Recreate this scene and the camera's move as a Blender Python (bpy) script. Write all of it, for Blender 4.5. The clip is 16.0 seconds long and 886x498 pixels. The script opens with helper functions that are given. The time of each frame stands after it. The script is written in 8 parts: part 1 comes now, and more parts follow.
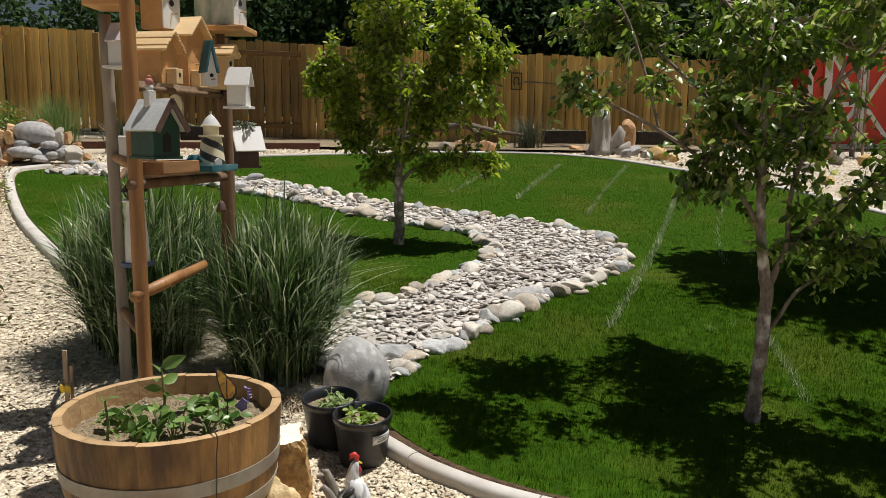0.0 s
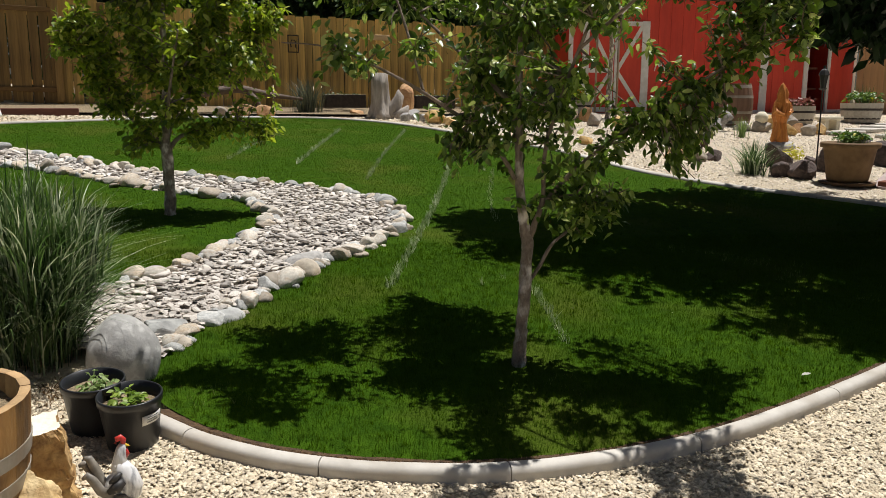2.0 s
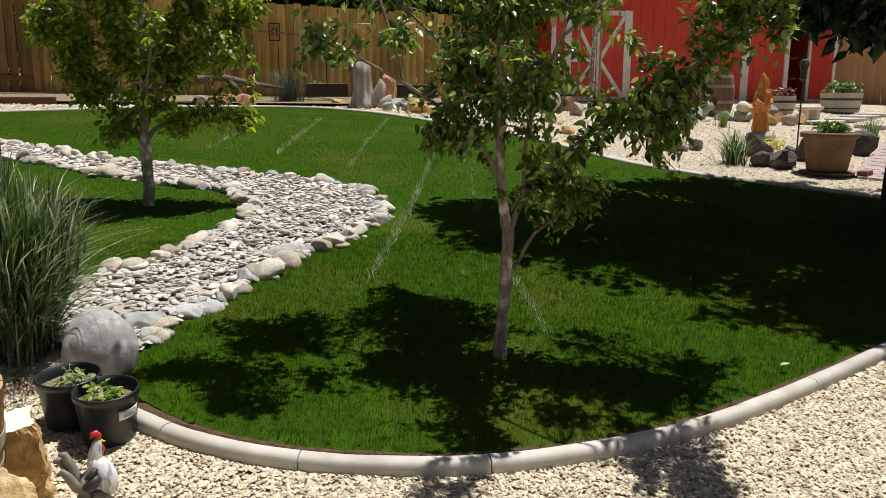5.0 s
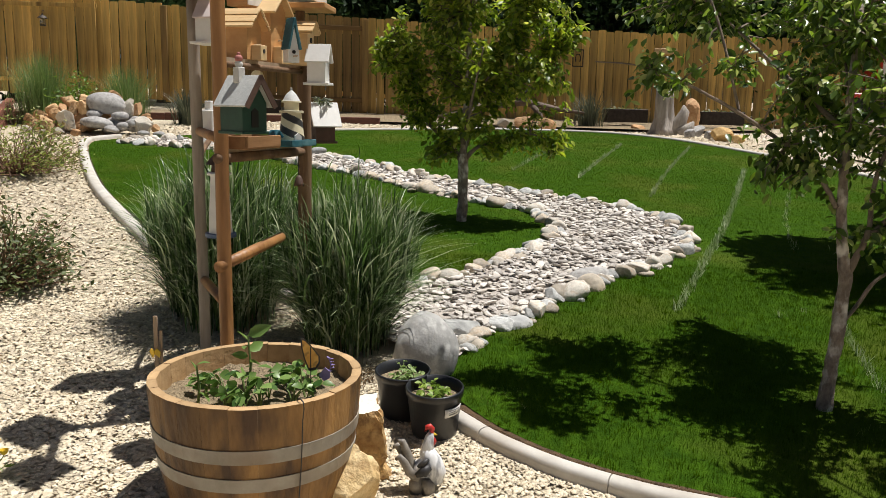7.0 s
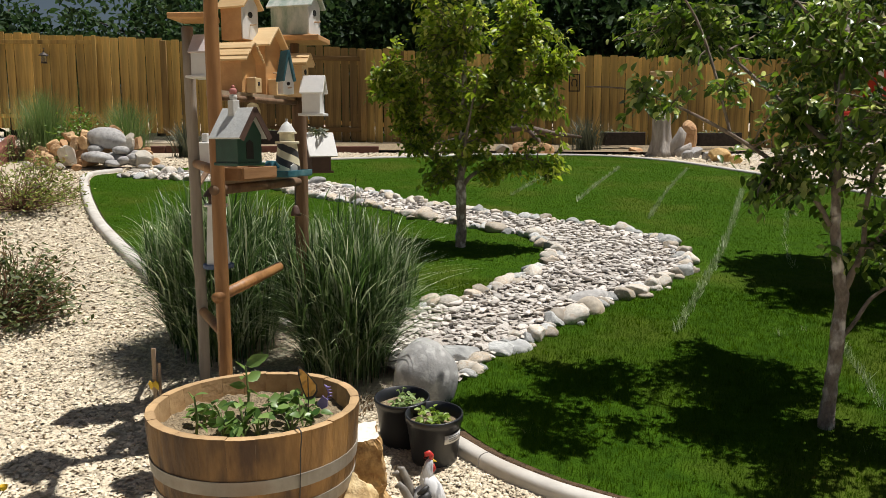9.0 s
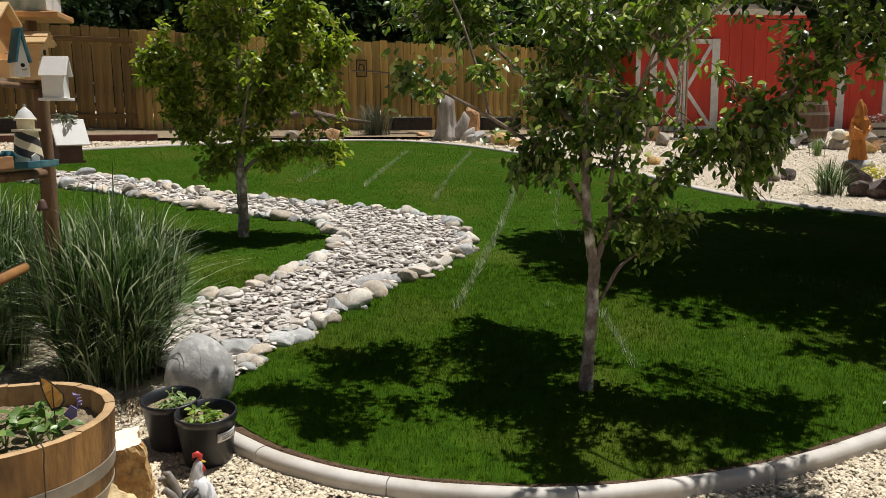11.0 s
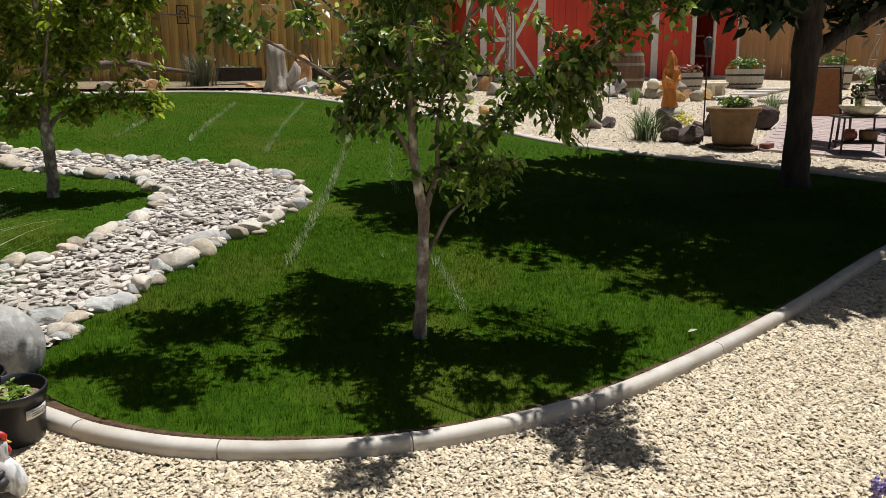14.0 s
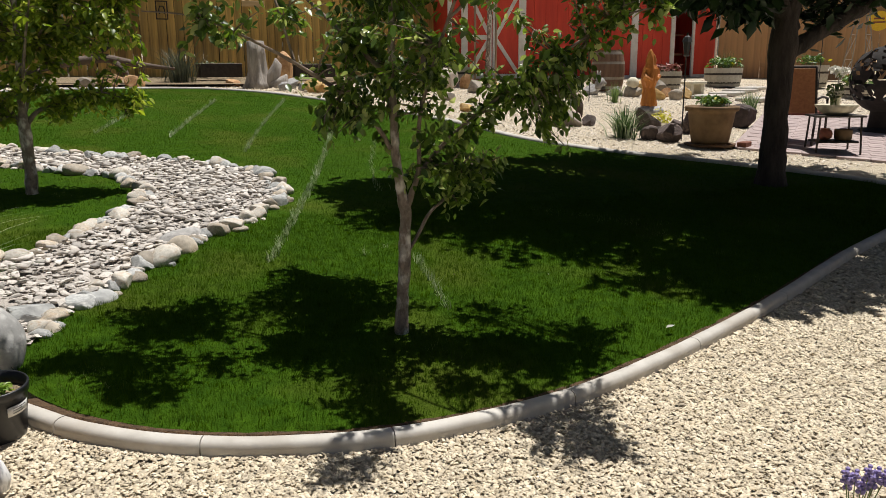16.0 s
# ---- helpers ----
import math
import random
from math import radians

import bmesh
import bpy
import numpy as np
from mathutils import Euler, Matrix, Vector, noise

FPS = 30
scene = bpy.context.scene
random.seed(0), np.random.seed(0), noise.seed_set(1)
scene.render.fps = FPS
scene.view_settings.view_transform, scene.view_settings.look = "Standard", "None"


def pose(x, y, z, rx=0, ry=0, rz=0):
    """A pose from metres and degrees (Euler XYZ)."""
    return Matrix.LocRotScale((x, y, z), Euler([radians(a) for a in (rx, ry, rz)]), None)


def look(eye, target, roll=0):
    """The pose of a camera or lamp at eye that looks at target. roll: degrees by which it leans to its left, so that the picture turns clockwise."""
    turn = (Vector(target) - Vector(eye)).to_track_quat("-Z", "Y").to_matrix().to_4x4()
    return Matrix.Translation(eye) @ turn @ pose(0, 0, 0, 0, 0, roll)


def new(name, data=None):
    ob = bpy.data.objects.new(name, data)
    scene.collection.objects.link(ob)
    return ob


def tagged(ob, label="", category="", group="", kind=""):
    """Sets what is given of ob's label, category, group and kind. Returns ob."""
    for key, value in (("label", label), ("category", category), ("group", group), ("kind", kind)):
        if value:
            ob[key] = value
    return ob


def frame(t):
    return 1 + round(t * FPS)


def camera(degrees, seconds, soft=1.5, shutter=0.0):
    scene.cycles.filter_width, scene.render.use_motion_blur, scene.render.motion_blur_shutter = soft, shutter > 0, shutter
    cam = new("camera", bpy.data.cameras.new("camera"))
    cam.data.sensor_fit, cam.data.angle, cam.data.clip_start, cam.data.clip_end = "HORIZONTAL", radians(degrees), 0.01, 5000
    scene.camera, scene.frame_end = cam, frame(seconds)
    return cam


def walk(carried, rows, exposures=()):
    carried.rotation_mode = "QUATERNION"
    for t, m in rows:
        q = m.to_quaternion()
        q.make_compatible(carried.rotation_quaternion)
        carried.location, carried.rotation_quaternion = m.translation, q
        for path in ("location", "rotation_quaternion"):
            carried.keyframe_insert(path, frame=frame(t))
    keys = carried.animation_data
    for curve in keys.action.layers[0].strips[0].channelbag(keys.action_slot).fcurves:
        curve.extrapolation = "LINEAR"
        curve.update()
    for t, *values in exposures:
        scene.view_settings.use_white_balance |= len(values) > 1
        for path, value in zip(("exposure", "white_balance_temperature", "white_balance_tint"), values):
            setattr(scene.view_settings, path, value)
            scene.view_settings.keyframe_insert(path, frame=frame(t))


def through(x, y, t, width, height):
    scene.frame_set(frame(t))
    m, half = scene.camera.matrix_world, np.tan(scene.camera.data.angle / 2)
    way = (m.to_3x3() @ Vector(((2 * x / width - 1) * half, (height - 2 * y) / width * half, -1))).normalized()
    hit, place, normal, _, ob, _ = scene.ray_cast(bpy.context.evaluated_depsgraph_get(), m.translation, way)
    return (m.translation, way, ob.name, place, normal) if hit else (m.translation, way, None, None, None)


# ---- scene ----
cam = camera(58.46, 16.0, soft=0.85, shutter=0.0)
PATH = [
    (0, (0.006, 0.000, 1.342), (-0.048, 1.980, 1.061), 0.26),
    (0.5, (0.038, -0.017, 1.340), (0.235, 1.949, 1.032), 0.10),
    (1, (0.051, -0.030, 1.348), (0.312, 1.926, 1.024), 0.07),
    (1.5, (0.053, -0.030, 1.341), (0.416, 1.905, 0.989), 0.10),
    (2, (0.066, -0.010, 1.334), (0.535, 1.899, 0.969), 0.13),
    (2.5, (0.080, -0.001, 1.342), (0.665, 1.874, 0.965), 0.30),
    (3, (0.103, 0.001, 1.344), (0.783, 1.841, 0.955), 0.04),
    (3.2, (0.102, 0.000, 1.347), (0.820, 1.826, 0.957), 0.12),
    (5.3, (0.071, 0.004, 1.340), (0.481, 1.923, 0.952), 0.67),
    (5.5, (0.044, -0.007, 1.347), (0.378, 1.927, 0.963), 1.03),
    (6, (0.001, -0.023, 1.363), (0.164, 1.935, 0.990), 1.12),
    (6.5, (-0.049, -0.035, 1.357), (-0.067, 1.933, 0.999), 1.30),
    (7, (-0.076, -0.041, 1.353), (-0.258, 1.921, 1.011), 1.17),
    (7.5, (-0.067, -0.051, 1.353), (-0.308, 1.909, 1.037), 0.95),
    (8, (-0.061, -0.053, 1.355), (-0.310, 1.910, 1.059), 0.77),
    (8.2, (-0.063, -0.054, 1.354), (-0.313, 1.909, 1.064), 0.61),
    (10.3, (0.009, -0.045, 1.355), (0.085, 1.935, 1.084), -0.89),
    (10.5, (0.023, -0.042, 1.355), (0.158, 1.934, 1.073), -0.80),
    (11, (0.057, -0.036, 1.349), (0.366, 1.915, 1.035), -0.64),
    (11.5, (0.055, -0.022, 1.347), (0.495, 1.899, 1.002), -0.41),
    (12, (0.062, -0.019, 1.341), (0.571, 1.880, 0.971), -0.21),
    (12.5, (0.078, -0.014, 1.340), (0.634, 1.871, 0.966), -0.23),
    (13, (0.094, -0.015, 1.335), (0.704, 1.850, 0.950), -0.58),
    (13.5, (0.095, -0.024, 1.341), (0.772, 1.812, 0.927), -0.48),
    (14, (0.109, -0.020, 1.338), (0.795, 1.807, 0.902), -0.66),
    (14.5, (0.108, -0.024, 1.335), (0.801, 1.798, 0.888), -0.30),
    (15, (0.108, -0.030, 1.333), (0.826, 1.781, 0.881), -0.51),
    (15.5, (0.105, -0.036, 1.335), (0.823, 1.776, 0.884), -0.39),
    (16, (0.097, -0.045, 1.343), (0.827, 1.763, 0.900), -0.35),
]
EXPOSURES = [(0, 0.12), (5.5, 0.21), (6.5, 0.27), (8.2, 0.28), (10.3, 0.13), (12.5, 0.18), (16, 0.12)]
walk(cam, [(t, look(eye, target, roll)) for t, eye, target, roll in PATH], EXPOSURES)

# ---- light: a clear midday sky and a high sun from the right and a little ahead ----
SUN_WAY = Vector((0.29, 0.14, 1.0)).normalized()
world = bpy.data.worlds.new("sky")
scene.world = world
world.use_nodes = True
wn, wl = world.node_tree.nodes, world.node_tree.links
sky = wn.new("ShaderNodeTexSky")
sky.sky_type = "NISHITA"
sky.sun_disc = False
sky.sun_elevation = math.asin(SUN_WAY.z)
sky.sun_rotation = math.atan2(SUN_WAY.x, SUN_WAY.y)
sky.dust_density = 2.5
wn["Background"].inputs["Strength"].default_value = 0.030
wl.new(sky.outputs["Color"], wn["Background"].inputs["Color"])
sun_data = bpy.data.lights.new("sun", "SUN")
sun_data.energy = 4.9
sun_data.angle = radians(0.55)
sun_data.color = (0.99, 0.965, 0.925)
sun = new("sun", sun_data)
sun.matrix_world = look(SUN_WAY * 30, (0, 0, 0))


# ---- materials ----
def material(name, rough=0.8, metal=0.0):
    m = bpy.data.materials.new(name)
    m.use_nodes = True
    b = m.node_tree.nodes["Principled BSDF"]
    b.inputs["Roughness"].default_value = rough
    b.inputs["Metallic"].default_value = metal
    return m


def surface(name, dark, light, scale=8.0, rough=0.8, bump=0.3, fine=60.0, stretch=(1, 1, 1), vary=0.25, metal=0.0,
            island=False, stain=None, stain_scale=1.5, stain_amount=0.5, bump_depth=0.01, world_space=False):
    """Two scales of noise between two colours, with relief; each object or island a little lighter or darker."""
    m = material(name, rough, metal)
    t, n, l = m.node_tree, m.node_tree.nodes, m.node_tree.links
    b = n["Principled BSDF"]
    co = n.new("ShaderNodeTexCoord")
    mp = n.new("ShaderNodeMapping")
    mp.inputs["Scale"].default_value = stretch
    if world_space:
        ge = n.new("ShaderNodeNewGeometry")
        l.new(ge.outputs["Position"], mp.inputs["Vector"])
    else:
        l.new(co.outputs["Object"], mp.inputs["Vector"])
    big = n.new("ShaderNodeTexNoise")
    big.inputs["Scale"].default_value = scale
    big.inputs["Detail"].default_value = 6.0
    big.inputs["Roughness"].default_value = 0.65
    l.new(mp.outputs["Vector"], big.inputs["Vector"])
    ramp = n.new("ShaderNodeValToRGB")
    ramp.color_ramp.elements[0].position, ramp.color_ramp.elements[1].position = 0.3, 0.7
    ramp.color_ramp.elements[0].color, ramp.color_ramp.elements[1].color = (*dark, 1), (*light, 1)
    l.new(big.outputs["Fac"], ramp.inputs["Fac"])
    color = ramp.outputs["Color"]
    if stain:
        st = n.new("ShaderNodeTexNoise")
        st.inputs["Scale"].default_value = stain_scale
        st.inputs["Detail"].default_value = 4.0
        l.new(mp.outputs["Vector"], st.inputs["Vector"])
        sr = n.new("ShaderNodeValToRGB")
        sr.color_ramp.elements[0].position, sr.color_ramp.elements[1].position = 0.5, 0.68
        sr.color_ramp.elements[1].color = (stain_amount,) * 3 + (1,)
        sr.color_ramp.elements[0].color = (0, 0, 0, 1)
        l.new(st.outputs["Fac"], sr.inputs["Fac"])
        mx = n.new("ShaderNodeMix")
        mx.data_type = "RGBA"
        l.new(sr.outputs["Color"], mx.inputs["Factor"])
        l.new(color, mx.inputs[6])
        mx.inputs[7].default_value = (*stain, 1)
        color = mx.outputs[2]
    hsv = n.new("ShaderNodeHueSaturation")
    l.new(color, hsv.inputs["Color"])
    if vary:
        rnd = n.new("ShaderNodeNewGeometry" if island else "ShaderNodeObjectInfo")
        mr = n.new("ShaderNodeMapRange")
        mr.inputs["To Min"].default_value, mr.inputs["To Max"].default_value = 1 - vary, 1 + vary
        l.new(rnd.outputs["Random Per Island" if island else "Random"], mr.inputs["Value"])
        l.new(mr.outputs["Result"], hsv.inputs["Value"])
    l.new(hsv.outputs["Color"], b.inputs["Base Color"])
    if bump:
        fn = n.new("ShaderNodeTexNoise")
        fn.inputs["Scale"].default_value = fine
        fn.inputs["Detail"].default_value = 5.0
        l.new(mp.outputs["Vector"], fn.inputs["Vector"])
        bp = n.new("ShaderNodeBump")
        bp.inputs["Strength"].default_value = bump
        bp.inputs["Distance"].default_value = bump_depth
        l.new(fn.outputs["Fac"], bp.inputs["Height"])
        l.new(bp.outputs["Normal"], b.inputs["Normal"])
    return m


def leafy(name, dark, light, rough=0.45, through=0.3, tip=None, gloss=0.45, tip_from=0.93, patch=0.0):
    """Foliage: every leaf its own tint, with light passing through it; patch lets the tint follow broad patches of ground."""
    m = material(name, rough)
    n, l = m.node_tree.nodes, m.node_tree.links
    b = n["Principled BSDF"]
    ge = n.new("ShaderNodeNewGeometry")
    ramp = n.new("ShaderNodeValToRGB")
    ramp.color_ramp.elements[0].color, ramp.color_ramp.elements[1].color = (*dark, 1), (*light, 1)
    if tip:
        e = ramp.color_ramp.elements.new(tip_from)
        e.color = (*light, 1)
        ramp.color_ramp.elements[2].color = (*tip, 1)
    if patch:
        spots = n.new("ShaderNodeTexNoise")
        spots.inputs["Scale"].default_value = 1.7
        spots.inputs["Detail"].default_value = 7.0
        spots.inputs["Roughness"].default_value = 0.6
        l.new(ge.outputs["Position"], spots.inputs["Vector"])
        wide = n.new("ShaderNodeMapRange")
        wide.inputs["From Min"].default_value, wide.inputs["From Max"].default_value = 0.33, 0.67
        l.new(spots.outputs["Fac"], wide.inputs["Value"])
        both = n.new("ShaderNodeMix")
        both.inputs["Factor"].default_value = patch
        l.new(ge.outputs["Random Per Island"], both.inputs["A"])
        l.new(wide.outputs["Result"], both.inputs["B"])
        l.new(both.outputs["Result"], ramp.inputs["Fac"])
    else:
        l.new(ge.outputs["Random Per Island"], ramp.inputs["Fac"])
    l.new(ramp.outputs["Color"], b.inputs["Base Color"])
    b.inputs["Specular IOR Level"].default_value = gloss
    tr = n.new("ShaderNodeBsdfTranslucent")
    br = n.new("ShaderNodeHueSaturation")
    br.inputs["Value"].default_value = 1.5
    br.inputs["Saturation"].default_value = 1.1
    l.new(ramp.outputs["Color"], br.inputs["Color"])
    l.new(br.outputs["Color"], tr.inputs["Color"])
    mix = n.new("ShaderNodeMixShader")
    mix.inputs["Fac"].default_value = through
    l.new(b.outputs["BSDF"], mix.inputs[1])
    l.new(tr.outputs["BSDF"], mix.inputs[2])
    l.new(mix.outputs["Shader"], n["Material Output"].inputs["Surface"])
    return m


M_THATCH = surface("dry_thatch", (0.045, 0.025, 0.012), (0.15, 0.085, 0.038), 40, 0.95, 0.9, 120, vary=0, bump_depth=0.02, world_space=True)
M_GRAVEL = surface("gravel", (0.52, 0.43, 0.30), (0.80, 0.69, 0.52), 60, 0.9, 1.0, 110, vary=0, stain=(0.40, 0.31, 0.20),
                   stain_scale=2.0, stain_amount=0.25, bump_depth=0.03, world_space=True)
M_PEBBLE_PALE = surface("pale_pebbles", (0.52, 0.44, 0.345), (0.80, 0.71, 0.60), 26, 0.8, 0.25, 120, vary=0.28, island=True, world_space=True)
M_PEBBLE = surface("pebbles", (0.45, 0.365, 0.245), (0.76, 0.66, 0.50), 26, 0.8, 0.25, 120, vary=0.32, island=True, world_space=True)
M_CREEKBED = surface("creek_sand", (0.34, 0.30, 0.265), (0.54, 0.485, 0.43), 60, 0.95, 0.8, 90, vary=0, bump_depth=0.02, world_space=True)
M_SOIL = surface("soil", (0.10, 0.065, 0.04), (0.24, 0.17, 0.11), 30, 0.95, 0.8, 90, vary=0, bump_depth=0.02)
M_MULCH = surface("dark_mulch", (0.045, 0.028, 0.018), (0.13, 0.085, 0.055), 24, 0.95, 0.9, 70, vary=0, bump_depth=0.03)
M_TURF = surface("turf", (0.020, 0.054, 0.003), (0.050, 0.108, 0.005), 14, 0.95, 0.7, 140, vary=0, stain=(0.095, 0.105, 0.016),
                 stain_scale=1.3, stain_amount=0.5, bump_depth=0.015, world_space=True)
M_TURF.node_tree.nodes["Principled BSDF"].inputs["Specular IOR Level"].default_value = 0.05
# the palest blades of the tint range stand in for sun glints on the grass
M_BLADE = leafy("grass_blades", (0.024, 0.060, 0.0052), (0.072, 0.125, 0.0090), 0.65, 0.3, (0.36, 0.42, 0.16), 0.0, 0.90, 0.40)
M_PALE_BLADE = leafy("pale_blades", (0.20, 0.28, 0.10), (0.50, 0.56, 0.33), 0.6, 0.2)
M_CONCRETE = surface("kerb_concrete", (0.44, 0.405, 0.355), (0.61, 0.575, 0.52), 7, 0.8, 0.12, 160, vary=0.05, stain=(0.30, 0.245, 0.185),
                     stain_scale=4, stain_amount=0.4, world_space=True, bump_depth=0.004)
M_RIVERSTONE = surface("creek_stone", (0.40, 0.362, 0.328), (0.70, 0.645, 0.585), 12, 0.75, 0.3, 60, vary=0.36, stain=(0.42, 0.35, 0.27), stain_scale=7, stain_amount=0.4)
M_RIVERSTONE_ISLAND = surface("creek_stone_bed", (0.40, 0.362, 0.328), (0.70, 0.645, 0.585), 12, 0.75, 0.3, 60, vary=0.38, island=True, stain=(0.42, 0.35, 0.27), stain_scale=7, stain_amount=0.4)
M_BANKSTONE = surface("bank_stone", (0.26, 0.225, 0.18), (0.58, 0.50, 0.40), 10, 0.75, 0.3, 50, vary=0.38, stain=(0.42, 0.29, 0.17),
                      stain_scale=4, stain_amount=0.6)
M_GRANITE = surface("granite", (0.20, 0.19, 0.18), (0.46, 0.44, 0.42), 22, 0.8, 0.35, 70, vary=0.1, stain=(0.55, 0.54, 0.52),
                    stain_scale=6, stain_amount=0.6)
M_LAVA = surface("dark_rock", (0.05, 0.038, 0.034), (0.17, 0.125, 0.11), 12, 0.9, 0.9, 40, vary=0.3, bump_depth=0.02)
M_OCHRE = surface("ochre_rock", (0.40, 0.215, 0.06), (0.80, 0.58, 0.26), 9, 0.8, 0.7, 30, vary=0.12, stain=(0.30, 0.14, 0.04),
                  stain_scale=10, stain_amount=0.6, bump_depth=0.02)
M_RUSTROCK = surface("rust_rock", (0.32, 0.15, 0.06), (0.58, 0.38, 0.20), 9, 0.85, 0.7, 30, vary=0.3, bump_depth=0.02)
M_BARK = surface("young_bark", (0.13, 0.095, 0.070), (0.40, 0.325, 0.26), 34, 0.85, 0.9, 90, (1, 1, 0.6), 0.05, stain=(0.80, 0.74, 0.66),
                 stain_scale=22, stain_amount=1.0, bump_depth=0.008)
M_LIMB = surface("limb_bark", (0.10, 0.075, 0.055), (0.30, 0.235, 0.18), 30, 0.85, 0.8, 90, (1, 1, 0.6), 0.05, bump_depth=0.006)
# bark with the crown's shade put into its colour, on top of its own dark brown
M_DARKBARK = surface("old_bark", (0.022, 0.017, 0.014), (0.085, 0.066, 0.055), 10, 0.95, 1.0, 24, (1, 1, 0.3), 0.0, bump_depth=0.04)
M_FENCE = surface("fence_boards", (0.45, 0.265, 0.062), (0.90, 0.63, 0.21), 9, 0.8, 0.6, 60, (1, 1, 0.06), 0.30, stain=(0.12, 0.068, 0.022),
                  stain_scale=6, stain_amount=0.72)
M_FENCE_DARK = surface("dark_fence_boards", (0.17, 0.10, 0.03), (0.44, 0.285, 0.10), 9, 0.8, 0.6, 60, (1, 1, 0.06), 0.26, stain=(0.09, 0.052, 0.020),
                       stain_scale=6, stain_amount=0.8)
M_RAIL = surface("stained_rail", (0.10, 0.055, 0.020), (0.26, 0.155, 0.055), 8, 0.85, 0.5, 60, (0.1, 1, 1), 0.1)
M_FENCE_PALE = surface("pale_fence", (0.46, 0.255, 0.115), (0.64, 0.40, 0.205), 5, 0.8, 0.3, 40, (1, 1, 0.08), 0.12, stain=(0.30, 0.165, 0.075), stain_scale=4, stain_amount=0.5)
M_RED = surface("red_paint", (0.56, 0.045, 0.024), (0.72, 0.070, 0.036), 6, 0.6, 0.15, 30, (1, 1, 0.2), 0.04, stain=(0.40, 0.035, 0.022),
                stain_scale=2, stain_amount=0.4)
M_WHITE = surface("white_paint", (0.66, 0.65, 0.62), (0.82, 0.81, 0.79), 8, 0.55, 0.1, 40, vary=0.04, stain=(0.5, 0.47, 0.42),
                  stain_scale=5, stain_amount=0.35)
M_OAK = surface("oak_staves", (0.115, 0.053, 0.014), (0.38, 0.205, 0.062), 9, 0.6, 0.5, 70, (1, 1, 0.3), 0.32, stain=(0.040, 0.018, 0.010),
                stain_scale=11, stain_amount=0.85, world_space=True)
M_OAK_RIM = surface("oak_rim", (0.30, 0.175, 0.075), (0.50, 0.33, 0.165), 14, 0.7, 0.3, 60, vary=0.15)
M_OLDOAK = surface("weathered_oak", (0.17, 0.115, 0.08), (0.36, 0.27, 0.20), 7, 0.85, 0.4, 40, (1, 1, 0.12), 0.2)
M_HOOP = surface("galvanised_hoop", (0.25, 0.225, 0.185), (0.42, 0.385, 0.33), 9, 0.55, 0.1, 50, vary=0, metal=0.3, stain=(0.24, 0.16, 0.10),
                 stain_scale=6, stain_amount=0.5)
M_BLACKPOT = surface("black_plastic", (0.010, 0.011, 0.013), (0.020, 0.021, 0.025), 10, 0.36, 0.05, 40, vary=0.1)
M_LEAF = leafy("fruit_tree_leaves", (0.030, 0.064, 0.010), (0.17, 0.26, 0.036), 0.33, 0.40, (0.50, 0.54, 0.20), 0.6, 0.78)
M_LEAF_BRIGHT = leafy("bright_fruit_leaves", (0.085, 0.145, 0.018), (0.33, 0.41, 0.055), 0.42, 0.5, (0.58, 0.56, 0.15), 0.5, 0.80)
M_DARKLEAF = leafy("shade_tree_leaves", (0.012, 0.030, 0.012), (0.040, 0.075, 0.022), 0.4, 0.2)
M_FARLEAF = leafy("distant_leaves", (0.014, 0.034, 0.012), (0.052, 0.095, 0.030), 0.7, 0.25, gloss=0.2)
M_REED = leafy("reed_blades", (0.014, 0.042, 0.010), (0.12, 0.205, 0.056), 0.38, 0.25, (0.66, 0.70, 0.50), 0.45, 0.60)



# ---- building tools ----
def ground_z(x, y):
    """The yard climbs gently away from the house and levels off behind the lawn."""
    yy = min(max(y, -3.0), 13.0)
    return 0.0815 * yy + 0.04 * max(0.0, min(y, 40.0) - 13.0) - 0.0135 * min(max(x, -6.0), 6.0)


def ground_zs(x, y):
    yy = np.clip(y, -3.0, 13.0)
    return 0.0815 * yy + 0.04 * np.maximum(0.0, np.minimum(y, 40.0) - 13.0) - 0.0135 * np.clip(x, -6.0, 6.0)


def smooth(ob, on=True):
    ob.data.polygons.foreach_set("use_smooth", [on] * len(ob.data.polygons))
    return ob


def mesh_object(name, bm, mat, shade=False):
    me = bpy.data.meshes.new(name)
    bm.normal_update()
    bm.to_mesh(me)
    bm.free()
    if mat:
        me.materials.append(mat)
    ob = new(name, me)
    return smooth(ob) if shade else ob


def part(name, bm, mat, parent, label="", shade=False, at=None):
    ob = mesh_object(name, bm, mat, shade)
    ob.parent = parent
    if at is not None:
        ob.matrix_basis = at if isinstance(at, Matrix) else Matrix.Translation(at)
    return tagged(ob, label) if label else ob


def share(name, mesh, parent, m):
    ob = new(name, mesh)
    ob.parent = parent
    ob.matrix_basis = m
    return ob


def thing(name, label, category, m, group="", kind=""):
    """An Empty at a thing's base, which carries its parts."""
    ob = new(name)
    ob.empty_display_size = 0.1
    ob.matrix_basis = m if isinstance(m, Matrix) else Matrix.Translation(m)
    return tagged(ob, label, category, group, kind)


def on_ground(x, y, turn=0.0, up=0.0):
    return pose(x, y, ground_z(x, y) + up, 0, 0, turn)


def raw_object(name, verts, faces, mat, shade=False):
    me = bpy.data.meshes.new(name)
    me.from_pydata([tuple(v) for v in verts], [], [tuple(f) for f in faces])
    me.update()
    if mat:
        me.materials.append(mat)
    ob = new(name, me)
    return smooth(ob) if shade else ob


